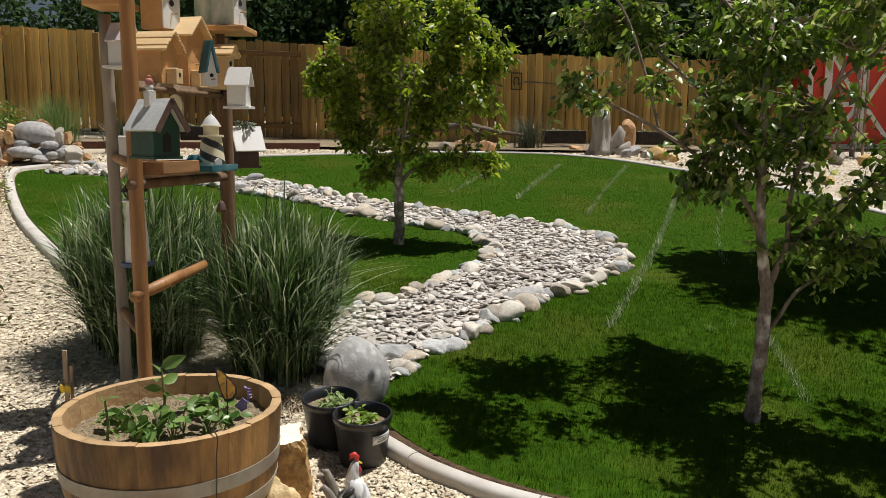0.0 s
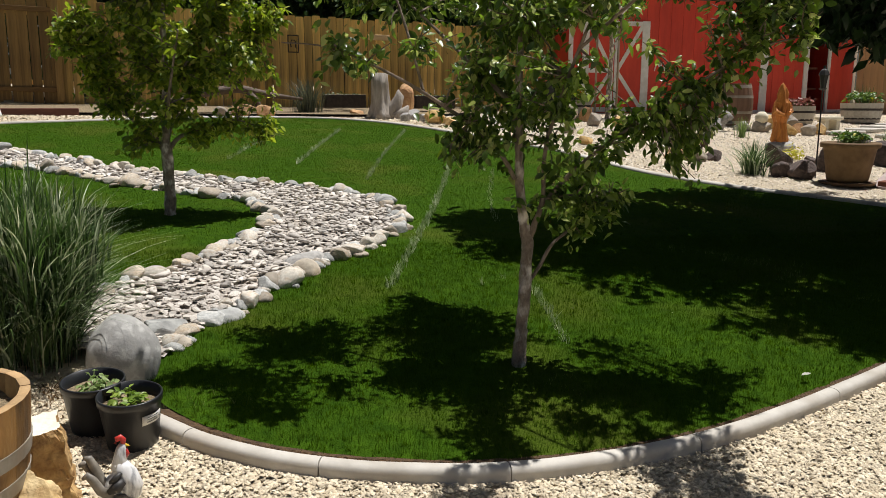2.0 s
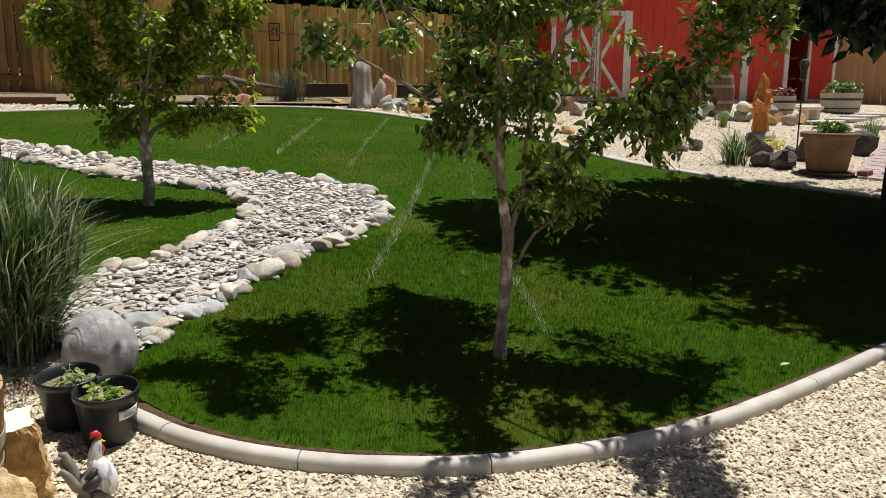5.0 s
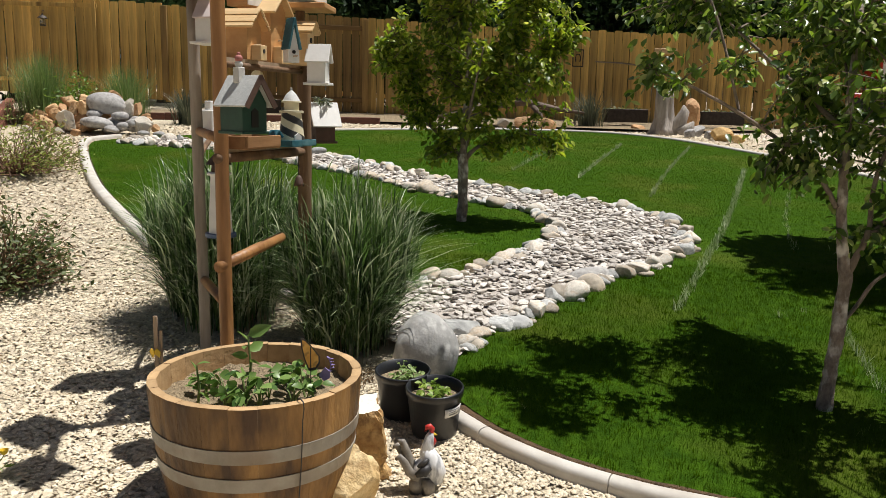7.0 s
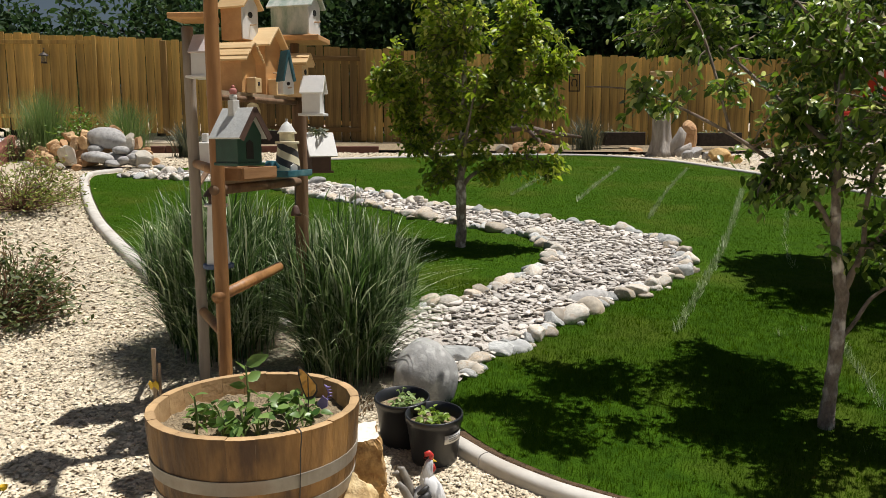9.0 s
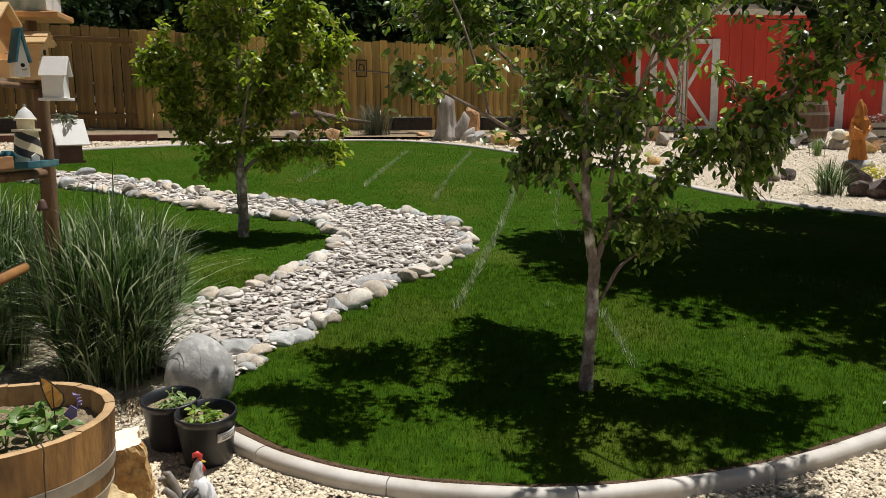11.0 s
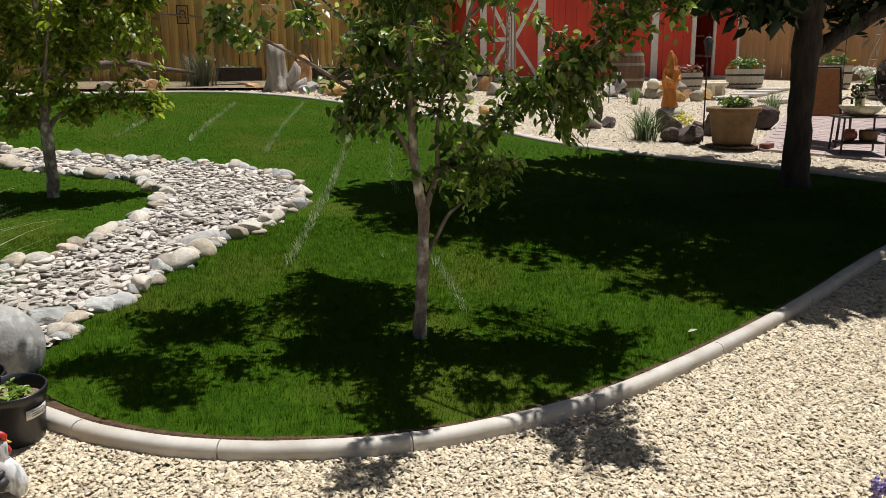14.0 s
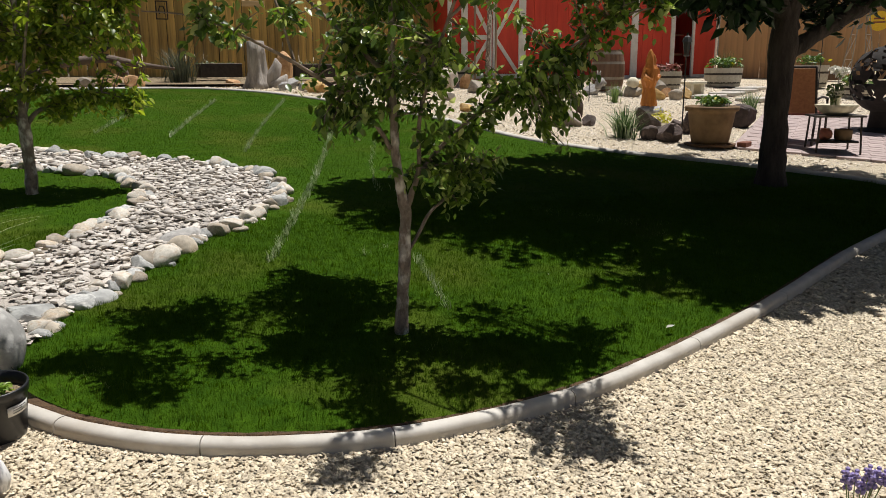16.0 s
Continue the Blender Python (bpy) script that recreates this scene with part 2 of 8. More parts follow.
def fast_object(name, verts, faces, mat, shade=False):
    """A mesh from arrays, all faces with the same number of corners."""
    verts, faces = np.asarray(verts, np.float32).reshape(-1, 3), np.asarray(faces, np.int32)
    k = faces.shape[1]
    me = bpy.data.meshes.new(name)
    me.vertices.add(len(verts))
    me.vertices.foreach_set("co", verts.ravel())
    me.loops.add(faces.size)
    me.loops.foreach_set("vertex_index", faces.ravel())
    me.polygons.add(len(faces))
    me.polygons.foreach_set("loop_start", np.arange(0, faces.size, k, dtype=np.int32))
    me.update(calc_edges=True)
    me.validate()
    if mat:
        me.materials.append(mat)
    ob = new(name, me)
    return smooth(ob) if shade else ob


def box(bm, c, s, m=None, bevel=0.0):
    """A box of size s round c, with its edges eased."""
    made = bmesh.ops.create_cube(bm, size=1.0)["verts"]
    bmesh.ops.scale(bm, vec=s, verts=made)
    if bevel:
        edges = list({e for v in made for e in v.link_edges})
        made = [v for v in bmesh.ops.bevel(bm, geom=edges, offset=bevel, segments=1, affect="EDGES")["verts"]]
        made = list({v for v in made} | {v for f in {f for v in made for f in v.link_faces} for v in f.verts})
    bmesh.ops.translate(bm, vec=c, verts=made)
    if m is not None:
        bmesh.ops.transform(bm, matrix=m, verts=made)
    return made


def tube(bm, pts, radii, seg=8, cap=True):
    """A round limb through points, with a radius at each."""
    pts = [Vector(p) for p in pts]
    rings = []
    for i, p in enumerate(pts):
        way = (pts[min(i + 1, len(pts) - 1)] - pts[max(i - 1, 0)]).normalized()
        side = way.cross(Vector((0.3, 0.2, 1.0)) if abs(way.z) < 0.9 else Vector((1, 0.1, 0))).normalized()
        up = way.cross(side)
        r = radii[i] if hasattr(radii, "__len__") else radii
        rings.append([bm.verts.new(p + r * (math.cos(a) * side + math.sin(a) * up)) for a in (2 * math.pi * k / seg for k in range(seg))])
    for a, b in zip(rings, rings[1:]):
        for k in range(seg):
            bm.faces.new((a[k], a[(k + 1) % seg], b[(k + 1) % seg], b[k]))
    if cap:
        bm.faces.new(rings[0][::-1])
        bm.faces.new(rings[-1])
    return rings


def lathe(bm, profile, seg=32, cap_bottom=True, cap_top=False, wave=None):
    """A turned form: pairs of radius and height."""
    rings = []
    for r, z in profile:
        ring = []
        for k in range(seg):
            a = 2 * math.pi * k / seg
            rr = r * (wave(a, z) if wave else 1.0)
            ring.append(bm.verts.new((rr * math.cos(a), rr * math.sin(a), z)))
        rings.append(ring)
    for a, b in zip(rings, rings[1:]):
        for k in range(seg):
            bm.faces.new((a[k], a[(k + 1) % seg], b[(k + 1) % seg], b[k]))
    if cap_bottom:
        bm.faces.new(rings[0][::-1])
    if cap_top:
        bm.faces.new(rings[-1])
    return rings


def prism(bm, outline, y0, y1, m=None):
    """An outline in x and z, drawn out from y0 to y1."""
    a = [bm.verts.new((x, y0, z)) for x, z in outline]
    b = [bm.verts.new((x, y1, z)) for x, z in outline]
    bm.faces.new(a)
    bm.faces.new(b[::-1])
    for k in range(len(outline)):
        j = (k + 1) % len(outline)
        bm.faces.new((a[j], a[k], b[k], b[j]))
    if m is not None:
        bmesh.ops.transform(bm, matrix=m, verts=a + b)
    return a + b


def rock_bm(size, seed, detail=2, rough=0.25, flat=0.0, sharp=False):
    """A stone: a ball pushed about by noise, its foot flattened; sharp ones are cut by planes."""
    bm = bmesh.new()
    bmesh.ops.create_icosphere(bm, subdivisions=detail, radius=0.5)
    rs = random.Random(seed)
    off = Vector((rs.uniform(-90, 90), rs.uniform(-90, 90), rs.uniform(-90, 90)))
    cuts = [(Vector((rs.gauss(0, 1), rs.gauss(0, 1), rs.gauss(0, 0.7))).normalized(), rs.uniform(0.25, 0.42)) for _ in range(11 if sharp else 0)]
    for v in bm.verts:
        k = noise.noise(v.co * 1.7 + off) * rough + noise.noise(v.co * 5 + off) * rough * 0.25
        v.co *= 1 + k
        for way, d in cuts:
            over = v.co.dot(way) - d
            if over > 0:
                v.co -= way * over * 0.98
        if v.co.z < -0.3 + flat:
            v.co.z = -0.3 + flat
        v.co = Vector((v.co.x * size[0], v.co.y * size[1], (v.co.z + 0.3 - flat) * size[2]))
    return bm


def spline(pts, step, closed=False):
    """Points at even steps on a smooth line through the given ones."""
    p = np.array(pts, float)
    n = len(p)
    out = []
    for i in range(n if closed else n - 1):
        a, b, c, d = (p[(i + k) % n] if closed else p[min(max(i + k, 0), n - 1)] for k in (-1, 0, 1, 2))
        for t in np.linspace(0, 1, 24, endpoint=False):
            out.append(0.5 * (2 * b + (c - a) * t + (2 * a - 5 * b + 4 * c - d) * t**2 + (3 * b - a - 3 * c + d) * t**3))
    out.append(p[0] if closed else p[-1])
    out = np.array(out)
    far = np.r_[0, np.cumsum(np.linalg.norm(np.diff(out, axis=0), axis=1))]
    m = max(2, int(round(far[-1] / step)))
    s = np.linspace(0, far[-1], m + 1)
    line = np.stack([np.interp(s, far, out[:, k]) for k in range(p.shape[1])], 1)
    return line[:-1] if closed else line


def inside(px, py, poly):
    """Which of the points lie inside a closed outline."""
    hit = np.zeros(len(px), bool)
    x0, y0 = poly[-1]
    for x1, y1 in poly:
        cross = ((y1 > py) != (y0 > py)) & (px < (x0 - x1) * (py - y1) / (y0 - y1 + 1e-12) + x1)
        hit ^= cross
        x0, y0 = x1, y1
    return hit


def leaves_mesh(spots, ways, sizes, rng, droop=0.35, wide=0.5, fold=0.16, full=False):
    """Leaves with a folded midrib, at spots, pointing along ways: four triangles each, or twelve on a rounder, curled blade."""
    n = len(spots)
    ways = ways / (np.linalg.norm(ways, axis=1, keepdims=True) + 1e-9)
    ways = ways + np.array([0, 0, -droop])
    ways /= np.linalg.norm(ways, axis=1, keepdims=True)
    up = rng.normal(size=(n, 3)) * 0.55 + np.array([0, 0, 1.0])
    side = np.cross(ways, up)
    side /= np.linalg.norm(side, axis=1, keepdims=True) + 1e-9
    nrm = np.cross(side, ways)
    s = sizes[:, None]
    base = spots
    if full:
        curl = rng.uniform(-0.05, 0.22, n)[:, None] * s
        rows = [base]
        for u, w in ((0.2, 0.36), (0.48, 0.5), (0.78, 0.30)):
            c = spots + ways * s * u - nrm * curl * u * u * 2
            rows += [c + side * s * wide * w + nrm * s * fold * w, c, c - side * s * wide * w + nrm * s * fold * w]
        rows.append(spots + ways * s - nrm * curl * 2)
        verts = np.stack(rows, 1).reshape(-1, 3)
        k = (np.arange(n) * 11)[:, None]
        tris = [(0, 2, 1), (0, 3, 2)]
        for a in (1, 4):
            tris += [(a, a + 1, a + 3), (a + 1, a + 4, a + 3), (a + 1, a + 2, a + 4), (a + 2, a + 5, a + 4)]
        tris += [(7, 8, 10), (8, 9, 10)]
        return verts, np.concatenate([k + list(t) for t in tris])
    mid = spots + ways * s * 0.5 - nrm * s * fold
    tip = spots + ways * s - np.array([0, 0, 1]) * s * 0.12
    lft = spots + ways * s * 0.42 + side * s * wide * 0.5
    rgt = spots + ways * s * 0.42 - side * s * wide * 0.5
    verts = np.stack([base, lft, tip, rgt, mid], 1).reshape(-1, 3)
    k = (np.arange(n) * 5)[:, None]
    faces = np.concatenate([k + [0, 4, 1], k + [1, 4, 2], k + [2, 4, 3], k + [3, 4, 0]])
    return verts, faces


def blade_strips(roots, lean, height, width, rng, seg=4, bend=1.0):
    """Grass blades: tapering strips that rise and bow over. lean: unit x, y by which each one falls."""
    n = len(roots)
    t = np.linspace(0, 1, seg + 1)
    side = np.stack([-lean[:, 1], lean[:, 0], np.zeros(n)], 1)
    tw = rng.normal(size=n)[:, None] * 0.6
    side = side + np.stack([lean[:, 0], lean[:, 1], np.zeros(n)], 1) * tw
    side /= np.linalg.norm(side, axis=1, keepdims=True)
    out = []
    for k in t:
        far = (0.2 * k + 0.8 * k**2.4) * bend
        rise = k - 0.34 * bend.clip(0, 1.6) * k**2.6 if hasattr(bend, "clip") else k - 0.34 * bend * k**2.6
        c = roots + np.concatenate([lean * (height * far)[:, None], (height * rise)[:, None]], 1)
        w = (width * (1 - k**2.2) * 0.5 + 0.0004)[:, None]
        out += [c - side * w, c + side * w]
    verts = np.stack(out, 1).reshape(-1, 3)
    base = (np.arange(n) * 2 * (seg + 1))[:, None]
    faces = np.concatenate([base + [2 * j, 2 * j + 1, 2 * j + 3, 2 * j + 2] for j in range(seg)])
    return verts, faces



# ---- the yard: ground, lawn, kerbs, dry creek ----
LAWN = spline([(-0.33, 2.98), (-0.228, 2.797), (-0.042, 2.60), (0.285, 2.392), (0.784, 2.25), (1.384, 2.277), (1.97, 2.45), (2.92, 2.836),
               (4.085, 3.39), (5.27, 3.915), (6.1, 4.42), (6.2, 4.85), (5.98, 5.28), (5.37, 6.02), (4.63, 6.82), (4.12, 7.75),
               (3.85, 9.1), (3.38, 10.3), (2.85, 11.35), (2.21, 12.34), (1.44, 12.9), (0.61, 13.05), (-0.63, 12.85), (-1.92, 12.35),
               (-3.3, 11.7), (-4.6, 10.75), (-5.35, 10.0), (-5.44, 9.55), (-4.83, 8.42), (-3.88, 6.92), (-3.19, 5.96), (-2.62, 5.26),
               (-2.1, 4.5), (-1.4, 4.05), (-0.8, 3.75), (-0.5, 3.35)], 0.08, closed=True)
CREEK_FAR = spline([(-5.2, 10.05), (-4.25, 10.0), (-2.85, 9.47), (-2.09, 9.0), (-1.29, 8.17), (-0.62, 7.66), (-0.11, 7.34), (0.4, 7.04),
                    (0.86, 6.72), (1.09, 6.3), (1.14, 5.57), (0.82, 5.01), (0.5, 4.62), (0.2, 4.21), (-0.06, 3.82), (-0.23, 3.5), (-0.30, 3.28)], 0.06)
CREEK_NEAR = spline([(-5.1, 9.65), (-4.0, 9.4), (-3.1, 9.0), (-2.36, 8.4), (-1.66, 7.9), (-1.06, 7.34), (-0.5, 6.87), (-0.1, 6.57),
                     (0.14, 6.22), (0.21, 5.8), (0.06, 5.3), (-0.2, 4.79), (-0.46, 4.48), (-0.7, 4.2), (-0.9, 3.85), (-0.75, 3.45)], 0.06)
CREEK = np.concatenate([CREEK_FAR, CREEK_NEAR[::-1]])

bm = bmesh.new()
bmesh.ops.create_grid(bm, x_segments=120, y_segments=130, size=0.5)
for v in bm.verts:
    u, w = v.co.x * 2, v.co.y + 0.5
    x, y = 150 * np.sign(u) * abs(u) ** 2.4, -20 + 220 * w**2.2
    v.co = (x, y, ground_z(x, y) - 0.005 + 0.002 * noise.noise(Vector((x * 2, y * 2, 0))))
ground = tagged(mesh_object("ground", bm, M_GRAVEL, True), "pale tan crushed gravel ground rising gently away", "ground", kind="structure")


def flat_patch(name, outline, lift, mat, hole=None, grid=0.12):
    """A sheet over the ground inside an outline: cells of a grid, its rim carried to the outline."""
    lo, hi = outline.min(0), outline.max(0)
    bm = bmesh.new()
    loop = [bm.verts.new((x, y, 0)) for x, y in outline]
    edges = [bm.edges.new((a, b)) for a, b in zip(loop, loop[1:] + loop[:1])]
    if hole is not None:
        inner = [bm.verts.new((x, y, 0)) for x, y in hole]
        edges += [bm.edges.new((a, b)) for a, b in zip(inner, inner[1:] + inner[:1])]
    bmesh.ops.triangle_fill(bm, use_beauty=True, use_dissolve=False, edges=edges)
    for v in bm.verts:
        v.co.z = ground_z(v.co.x, v.co.y) + lift
    for f in bm.faces:
        if f.normal.z < 0:
            f.normal_flip()
    return mesh_object(name, bm, mat)


lawn = tagged(flat_patch("lawn", LAWN, 0.025, M_TURF), "dense mown green lawn with pale mowing streaks", "lawn", kind="structure")
creek_bed = tagged(flat_patch("creek_bed", CREEK, 0.034, M_CREEKBED), "dry creek bed winding through the lawn, filled with grey stones", "dry creek", kind="structure")

rng = np.random.default_rng(4)


def scatter(n, lo, hi, keep):
    x, y = rng.uniform(lo[0], hi[0], n), rng.uniform(lo[1], hi[1], n)
    k = keep(x, y)
    return x[k], y[k]


LAWN_IN = LAWN + (np.array([1.2, 5.0]) - LAWN) * (0.004 / np.linalg.norm(np.array([1.2, 5.0]) - LAWN, axis=1, keepdims=True))


def in_lawn(x, y):
    j = rng.normal(0, 0.007, (2, len(x)))
    return inside(x + j[0], y + j[1], LAWN_IN) & ~inside(x + 2 * j[1], y + 2 * j[0], CREEK)


# grass blades, thick near the camera's side and thinner and broader towards the back
def turf_blades(name, label, n, lo, hi, tall, wide, mat, keep):
    x, y = scatter(n, lo, hi, keep)
    m = len(x)
    a = rng.uniform(0, 2 * np.pi, m)
    lean = np.stack([np.cos(a), np.sin(a)], 1)
    roots = np.stack([x, y, ground_zs(x, y) + 0.02], 1)
    tufts = rng.uniform(size=(3, 4096))
    cell = (np.floor(x / (1.3 * tall)).astype(int) * 61 + np.floor(y / (1.3 * tall)).astype(int) * 1543) % 4096
    h = tall * rng.uniform(0.6, 1.3, m) * (0.7 + 0.6 * tufts[0, cell])
    turn = 2 * np.pi * tufts[1, cell]
    lean = lean * 0.6 + 0.8 * np.stack([np.cos(turn), np.sin(turn)], 1) * tufts[2, cell][:, None]
    tip = roots + np.concatenate([lean * (h * rng.uniform(0.1, 0.9, m))[:, None], h[:, None]], 1)
    side = np.stack([-lean[:, 1], lean[:, 0], np.zeros(m)], 1) * wide * rng.uniform(0.6, 1.3, m)[:, None]
    verts = np.stack([roots - side, roots + side, tip], 1).reshape(-1, 3)
    faces = (np.arange(m) * 3)[:, None] + [0, 1, 2]
    return tagged(fast_object(name, verts, faces, mat), label, "grass", kind="stuff")


turf_blades("lawn_grass", "short bright green grass blades of the lawn", 450000, (-2.9, 2.05), (4.6, 5.0), 0.025, 0.00145, M_BLADE, in_lawn)
turf_blades("lawn_grass", "short green grass blades under the shade tree", 50000, (4.6, 3.0), (6.4, 5.0), 0.026, 0.0030, M_BLADE, in_lawn)
turf_blades("lawn_grass", "short green grass blades on the middle lawn", 300000, (-5.5, 5.0), (6.2, 9.0), 0.018, 0.0023, M_BLADE, in_lawn)
turf_blades("lawn_grass", "short green grass blades on the back lawn", 170000, (-5.7, 9.0), (4.2, 13.1), 0.015, 0.0038, M_BLADE, in_lawn)


# pale streaks that the spreader left on the grass
def streak(points, wide):
    line = spline(points, 0.05)
    def keep(x, y):
        d = np.full(len(x), 9.0)
        for px, py in line:
            d = np.minimum(d, (x - px) ** 2 + (y - py) ** 2)
        return (d < (wide * rng.uniform(0.2, 1.0, len(x))) ** 2) & in_lawn(x, y)
    return keep


STREAKS = [([(2.52, 9.39), (1.67, 6.65), (1.15, 5.14), (0.78, 4.1)], 0.034, 120000), ([(2.31, 11.44), (1.57, 8.98), (1.15, 7.4)], 0.028, 60000),
           ([(1.36, 11.42), (0.9, 9.71), (0.56, 8.35)], 0.026, 50000), ([(0.29, 10.4), (-0.13, 8.7)], 0.028, 17000), ([(1.55, 3.94), (1.49, 3.56), (1.43, 3.21)], 0.030, 5000),
           ([(1.25, 4.07), (1.45, 4.18)], 0.025, 900), ([(2.55, 7.9), (2.05, 6.4), (1.85, 5.6)], 0.03, 8000)]
for pts, wide, n in STREAKS:
    p = np.array(pts)
    turf_blades("pale_grass_streak", "pale dusty streak of grass across the lawn", n, p.min(0) - 0.15, p.max(0) + 0.15, 0.044, 0.0034, M_PALE_BLADE, streak(pts, wide))


# bare dry edge between turf and kerb
edge = spline([(-0.29, 2.785), (-0.10, 2.585), (0.25, 2.372), (0.79, 2.232), (1.40, 2.268), (2.01, 2.445), (2.96, 2.825), (4.13, 3.385)], 0.05)
verts, faces = [], []
for i, (x, y) in enumerate(edge):
    a, b = edge[max(i - 1, 0)], edge[min(i + 1, len(edge) - 1)]
    way = (b - a) / np.linalg.norm(b - a)
    wide = (0.013 if x < 0.5 else max(0.005, 0.013 - 0.01 * (x - 0.5))) * (1 + 0.35 * noise.noise(Vector((x * 5, y * 5, 3))))
    for u, lift in ((-0.022, 0.024), (wide * 0.5, 0.029), (wide, 0.034), (0.10, 0.008)):
        px, py = x - way[1] * u, y + way[0] * u
        verts.append((px, py, ground_z(px, py) + lift + 0.004 * noise.noise(Vector((px * 40, py * 40, 1)))))
    if i:
        k = 4 * i
        faces += [(k - 4 + j, k + j, k + j + 1, k - 3 + j) for j in range(3)]
tagged(raw_object("bare_edge", verts, faces, M_THATCH), "strip of dry brown thatch and soil along the kerb", "soil", kind="structure")


# ---- concrete kerb, cast in lengths ----
def kerb(line, name, label, wide=0.13, tall=0.085, every=9, joints=None):
    profile = [(-0.5, -0.4), (-0.5, 0.45), (-0.42, 0.75), (-0.2, 0.97), (0.1, 1.0), (0.34, 0.92), (0.47, 0.72), (0.5, 0.4), (0.5, -0.4)]
    root = thing(name, label, "kerb", (0, 0, 0), kind="structure")
    n = len(line)
    cuts = list(range(0, n - 1, every)) + [n - 1]
    if joints:
        cuts = [0] + [int(np.argmin(np.linalg.norm(line - np.array(p), axis=1))) for p in joints] + [n - 1]
    for s, stop in zip(cuts, cuts[1:]):
        idx = list(range(s, stop + 1))
        bm = bmesh.new()
        rings = []
        for j, i in enumerate(idx):
            a, b = line[max(i - 1, 0)], line[min(i + 1, n - 1)]
            way = (b - a) / np.linalg.norm(b - a)
            out = np.array([way[1], -way[0]])
            x, y = line[i]
            if j == 0 and s:
                x, y = line[i] + way * 0.004
            z = ground_z(x, y) + 0.0025 * noise.noise(Vector((x * 4, y * 4, 7)))
            rings.append([bm.verts.new((x + out[0] * u * wide, y + out[1] * u * wide, z + v * tall)) for u, v in profile])
        for a, b in zip(rings, rings[1:]):
            for k in range(len(profile) - 1):
                bm.faces.new((a[k], b[k], b[k + 1], a[k + 1]))
        for ring in (rings[0], rings[-1]):
            lid = [bm.verts.new(v.co) for v in ring]
            bm.faces.new(lid)
        bmesh.ops.recalc_face_normals(bm, faces=bm.faces)
        part("kerb_length", bm, M_CONCRETE, root, shade=True)
    return root


KERB_NEAR = spline([(-0.385, 2.87), (-0.262, 2.715), (-0.07, 2.525), (0.26, 2.335), (0.785, 2.208), (1.39, 2.243), (1.985, 2.412), (2.94, 2.80),
                    (4.10, 3.355), (5.3, 3.88), (6.15, 4.37)], 0.035)
KERB_RIGHT = spline([(6.28, 4.85), (6.05, 5.31), (5.43, 6.06), (4.69, 6.86), (4.18, 7.78), (3.92, 9.12), (3.44, 10.33), (2.91, 11.39),
                     (2.26, 12.39), (1.46, 12.96), (0.61, 13.11), (-0.65, 12.91), (-1.94, 12.41), (-3.34, 11.76), (-4.64, 10.81)], 0.12)
KERB_LEFT = spline([(-5.45, 10.3), (-5.62, 9.75), (-4.91, 8.44), (-3.95, 6.91), (-3.26, 5.95), (-2.70, 5.22), (-2.25, 4.65), (-1.55, 4.12), (-1.1, 3.95)], 0.1)
kerb(KERB_NEAR, "kerb", "rounded grey concrete kerb along the lawn's gravel side", 0.068, 0.047,
     joints=[(-0.16, 2.62), (0.26, 2.335), (0.815, 2.21), (1.51, 2.27), (2.28, 2.53), (3.1, 2.87), (4.0, 3.30), (4.9, 3.71)])
kerb(KERB_RIGHT[::-1], "kerb", "narrow pale concrete kerb behind the lawn", 0.10, 0.05, every=16)
kerb(KERB_LEFT, "kerb", "rounded pale concrete kerb beside the gravel path", 0.10, 0.055, every=12)



# ---- fence ----
def fence_run(a, b, top_a, top_b, tall, name, label, mat, wide=0.158, seed=1, pitch=0.163, bay=None):
    """Boards side by side on two rails; bay: a stretch, in metres along the run, of another wood."""
    rs = random.Random(seed)
    a, b = Vector((*a, 0)), Vector((*b, 0))
    way = (b - a).normalized()
    length = (b - a).length
    turn = math.degrees(math.atan2(way.y, way.x))
    root = thing(name, label, "fence", (0, 0, 0), kind="structure")
    n = int(length / pitch)
    boards = []
    for k in range(8 if bay else 4):
        bm = bmesh.new()
        w = wide * (0.92, 1.0, 1.02, 0.96)[k % 4]
        prism(bm, [(-w / 2, -tall), (w / 2, -tall), (w / 2, -0.016), (w / 2 - 0.016, 0), (-w / 2 + 0.016, 0), (-w / 2, -0.016)], -0.009, 0.009)
        me = bpy.data.meshes.new("board")
        bm.to_mesh(me)
        bm.free()
        me.materials.append(mat if k < 4 else bay[2])
        boards.append(me)
    for i in range(n):
        s = (i + 0.5) / n
        p = a.lerp(b, s)
        z = top_a + (top_b - top_a) * s + rs.uniform(-0.02, 0.02)
        m = pose(p.x, p.y, z, rs.uniform(-0.4, 0.4), rs.uniform(-0.5, 0.5), turn + rs.uniform(-1.5, 1.5)) @ Matrix.Translation((0, rs.choice((-0.004, 0.004, 0.008)) if wide == 0.158 else 0.022 * (i % 2), 0))
        share("board", boards[i % 4 + (4 if bay and bay[0] < s * length < bay[1] else 0)], root, m)
    for k, h in enumerate((0.28, tall - 0.35)):
        bm = bmesh.new()
        box(bm, (length / 2, -0.03, 0), (length, 0.035, 0.085), bevel=0.004)
        m = pose(a.x, a.y, top_a - h, 0, -math.degrees(math.atan2(top_b - top_a, length)), turn)
        part("rail", bm, mat, root, at=m @ Matrix.Translation((0, 0.06, 0)))
    return root


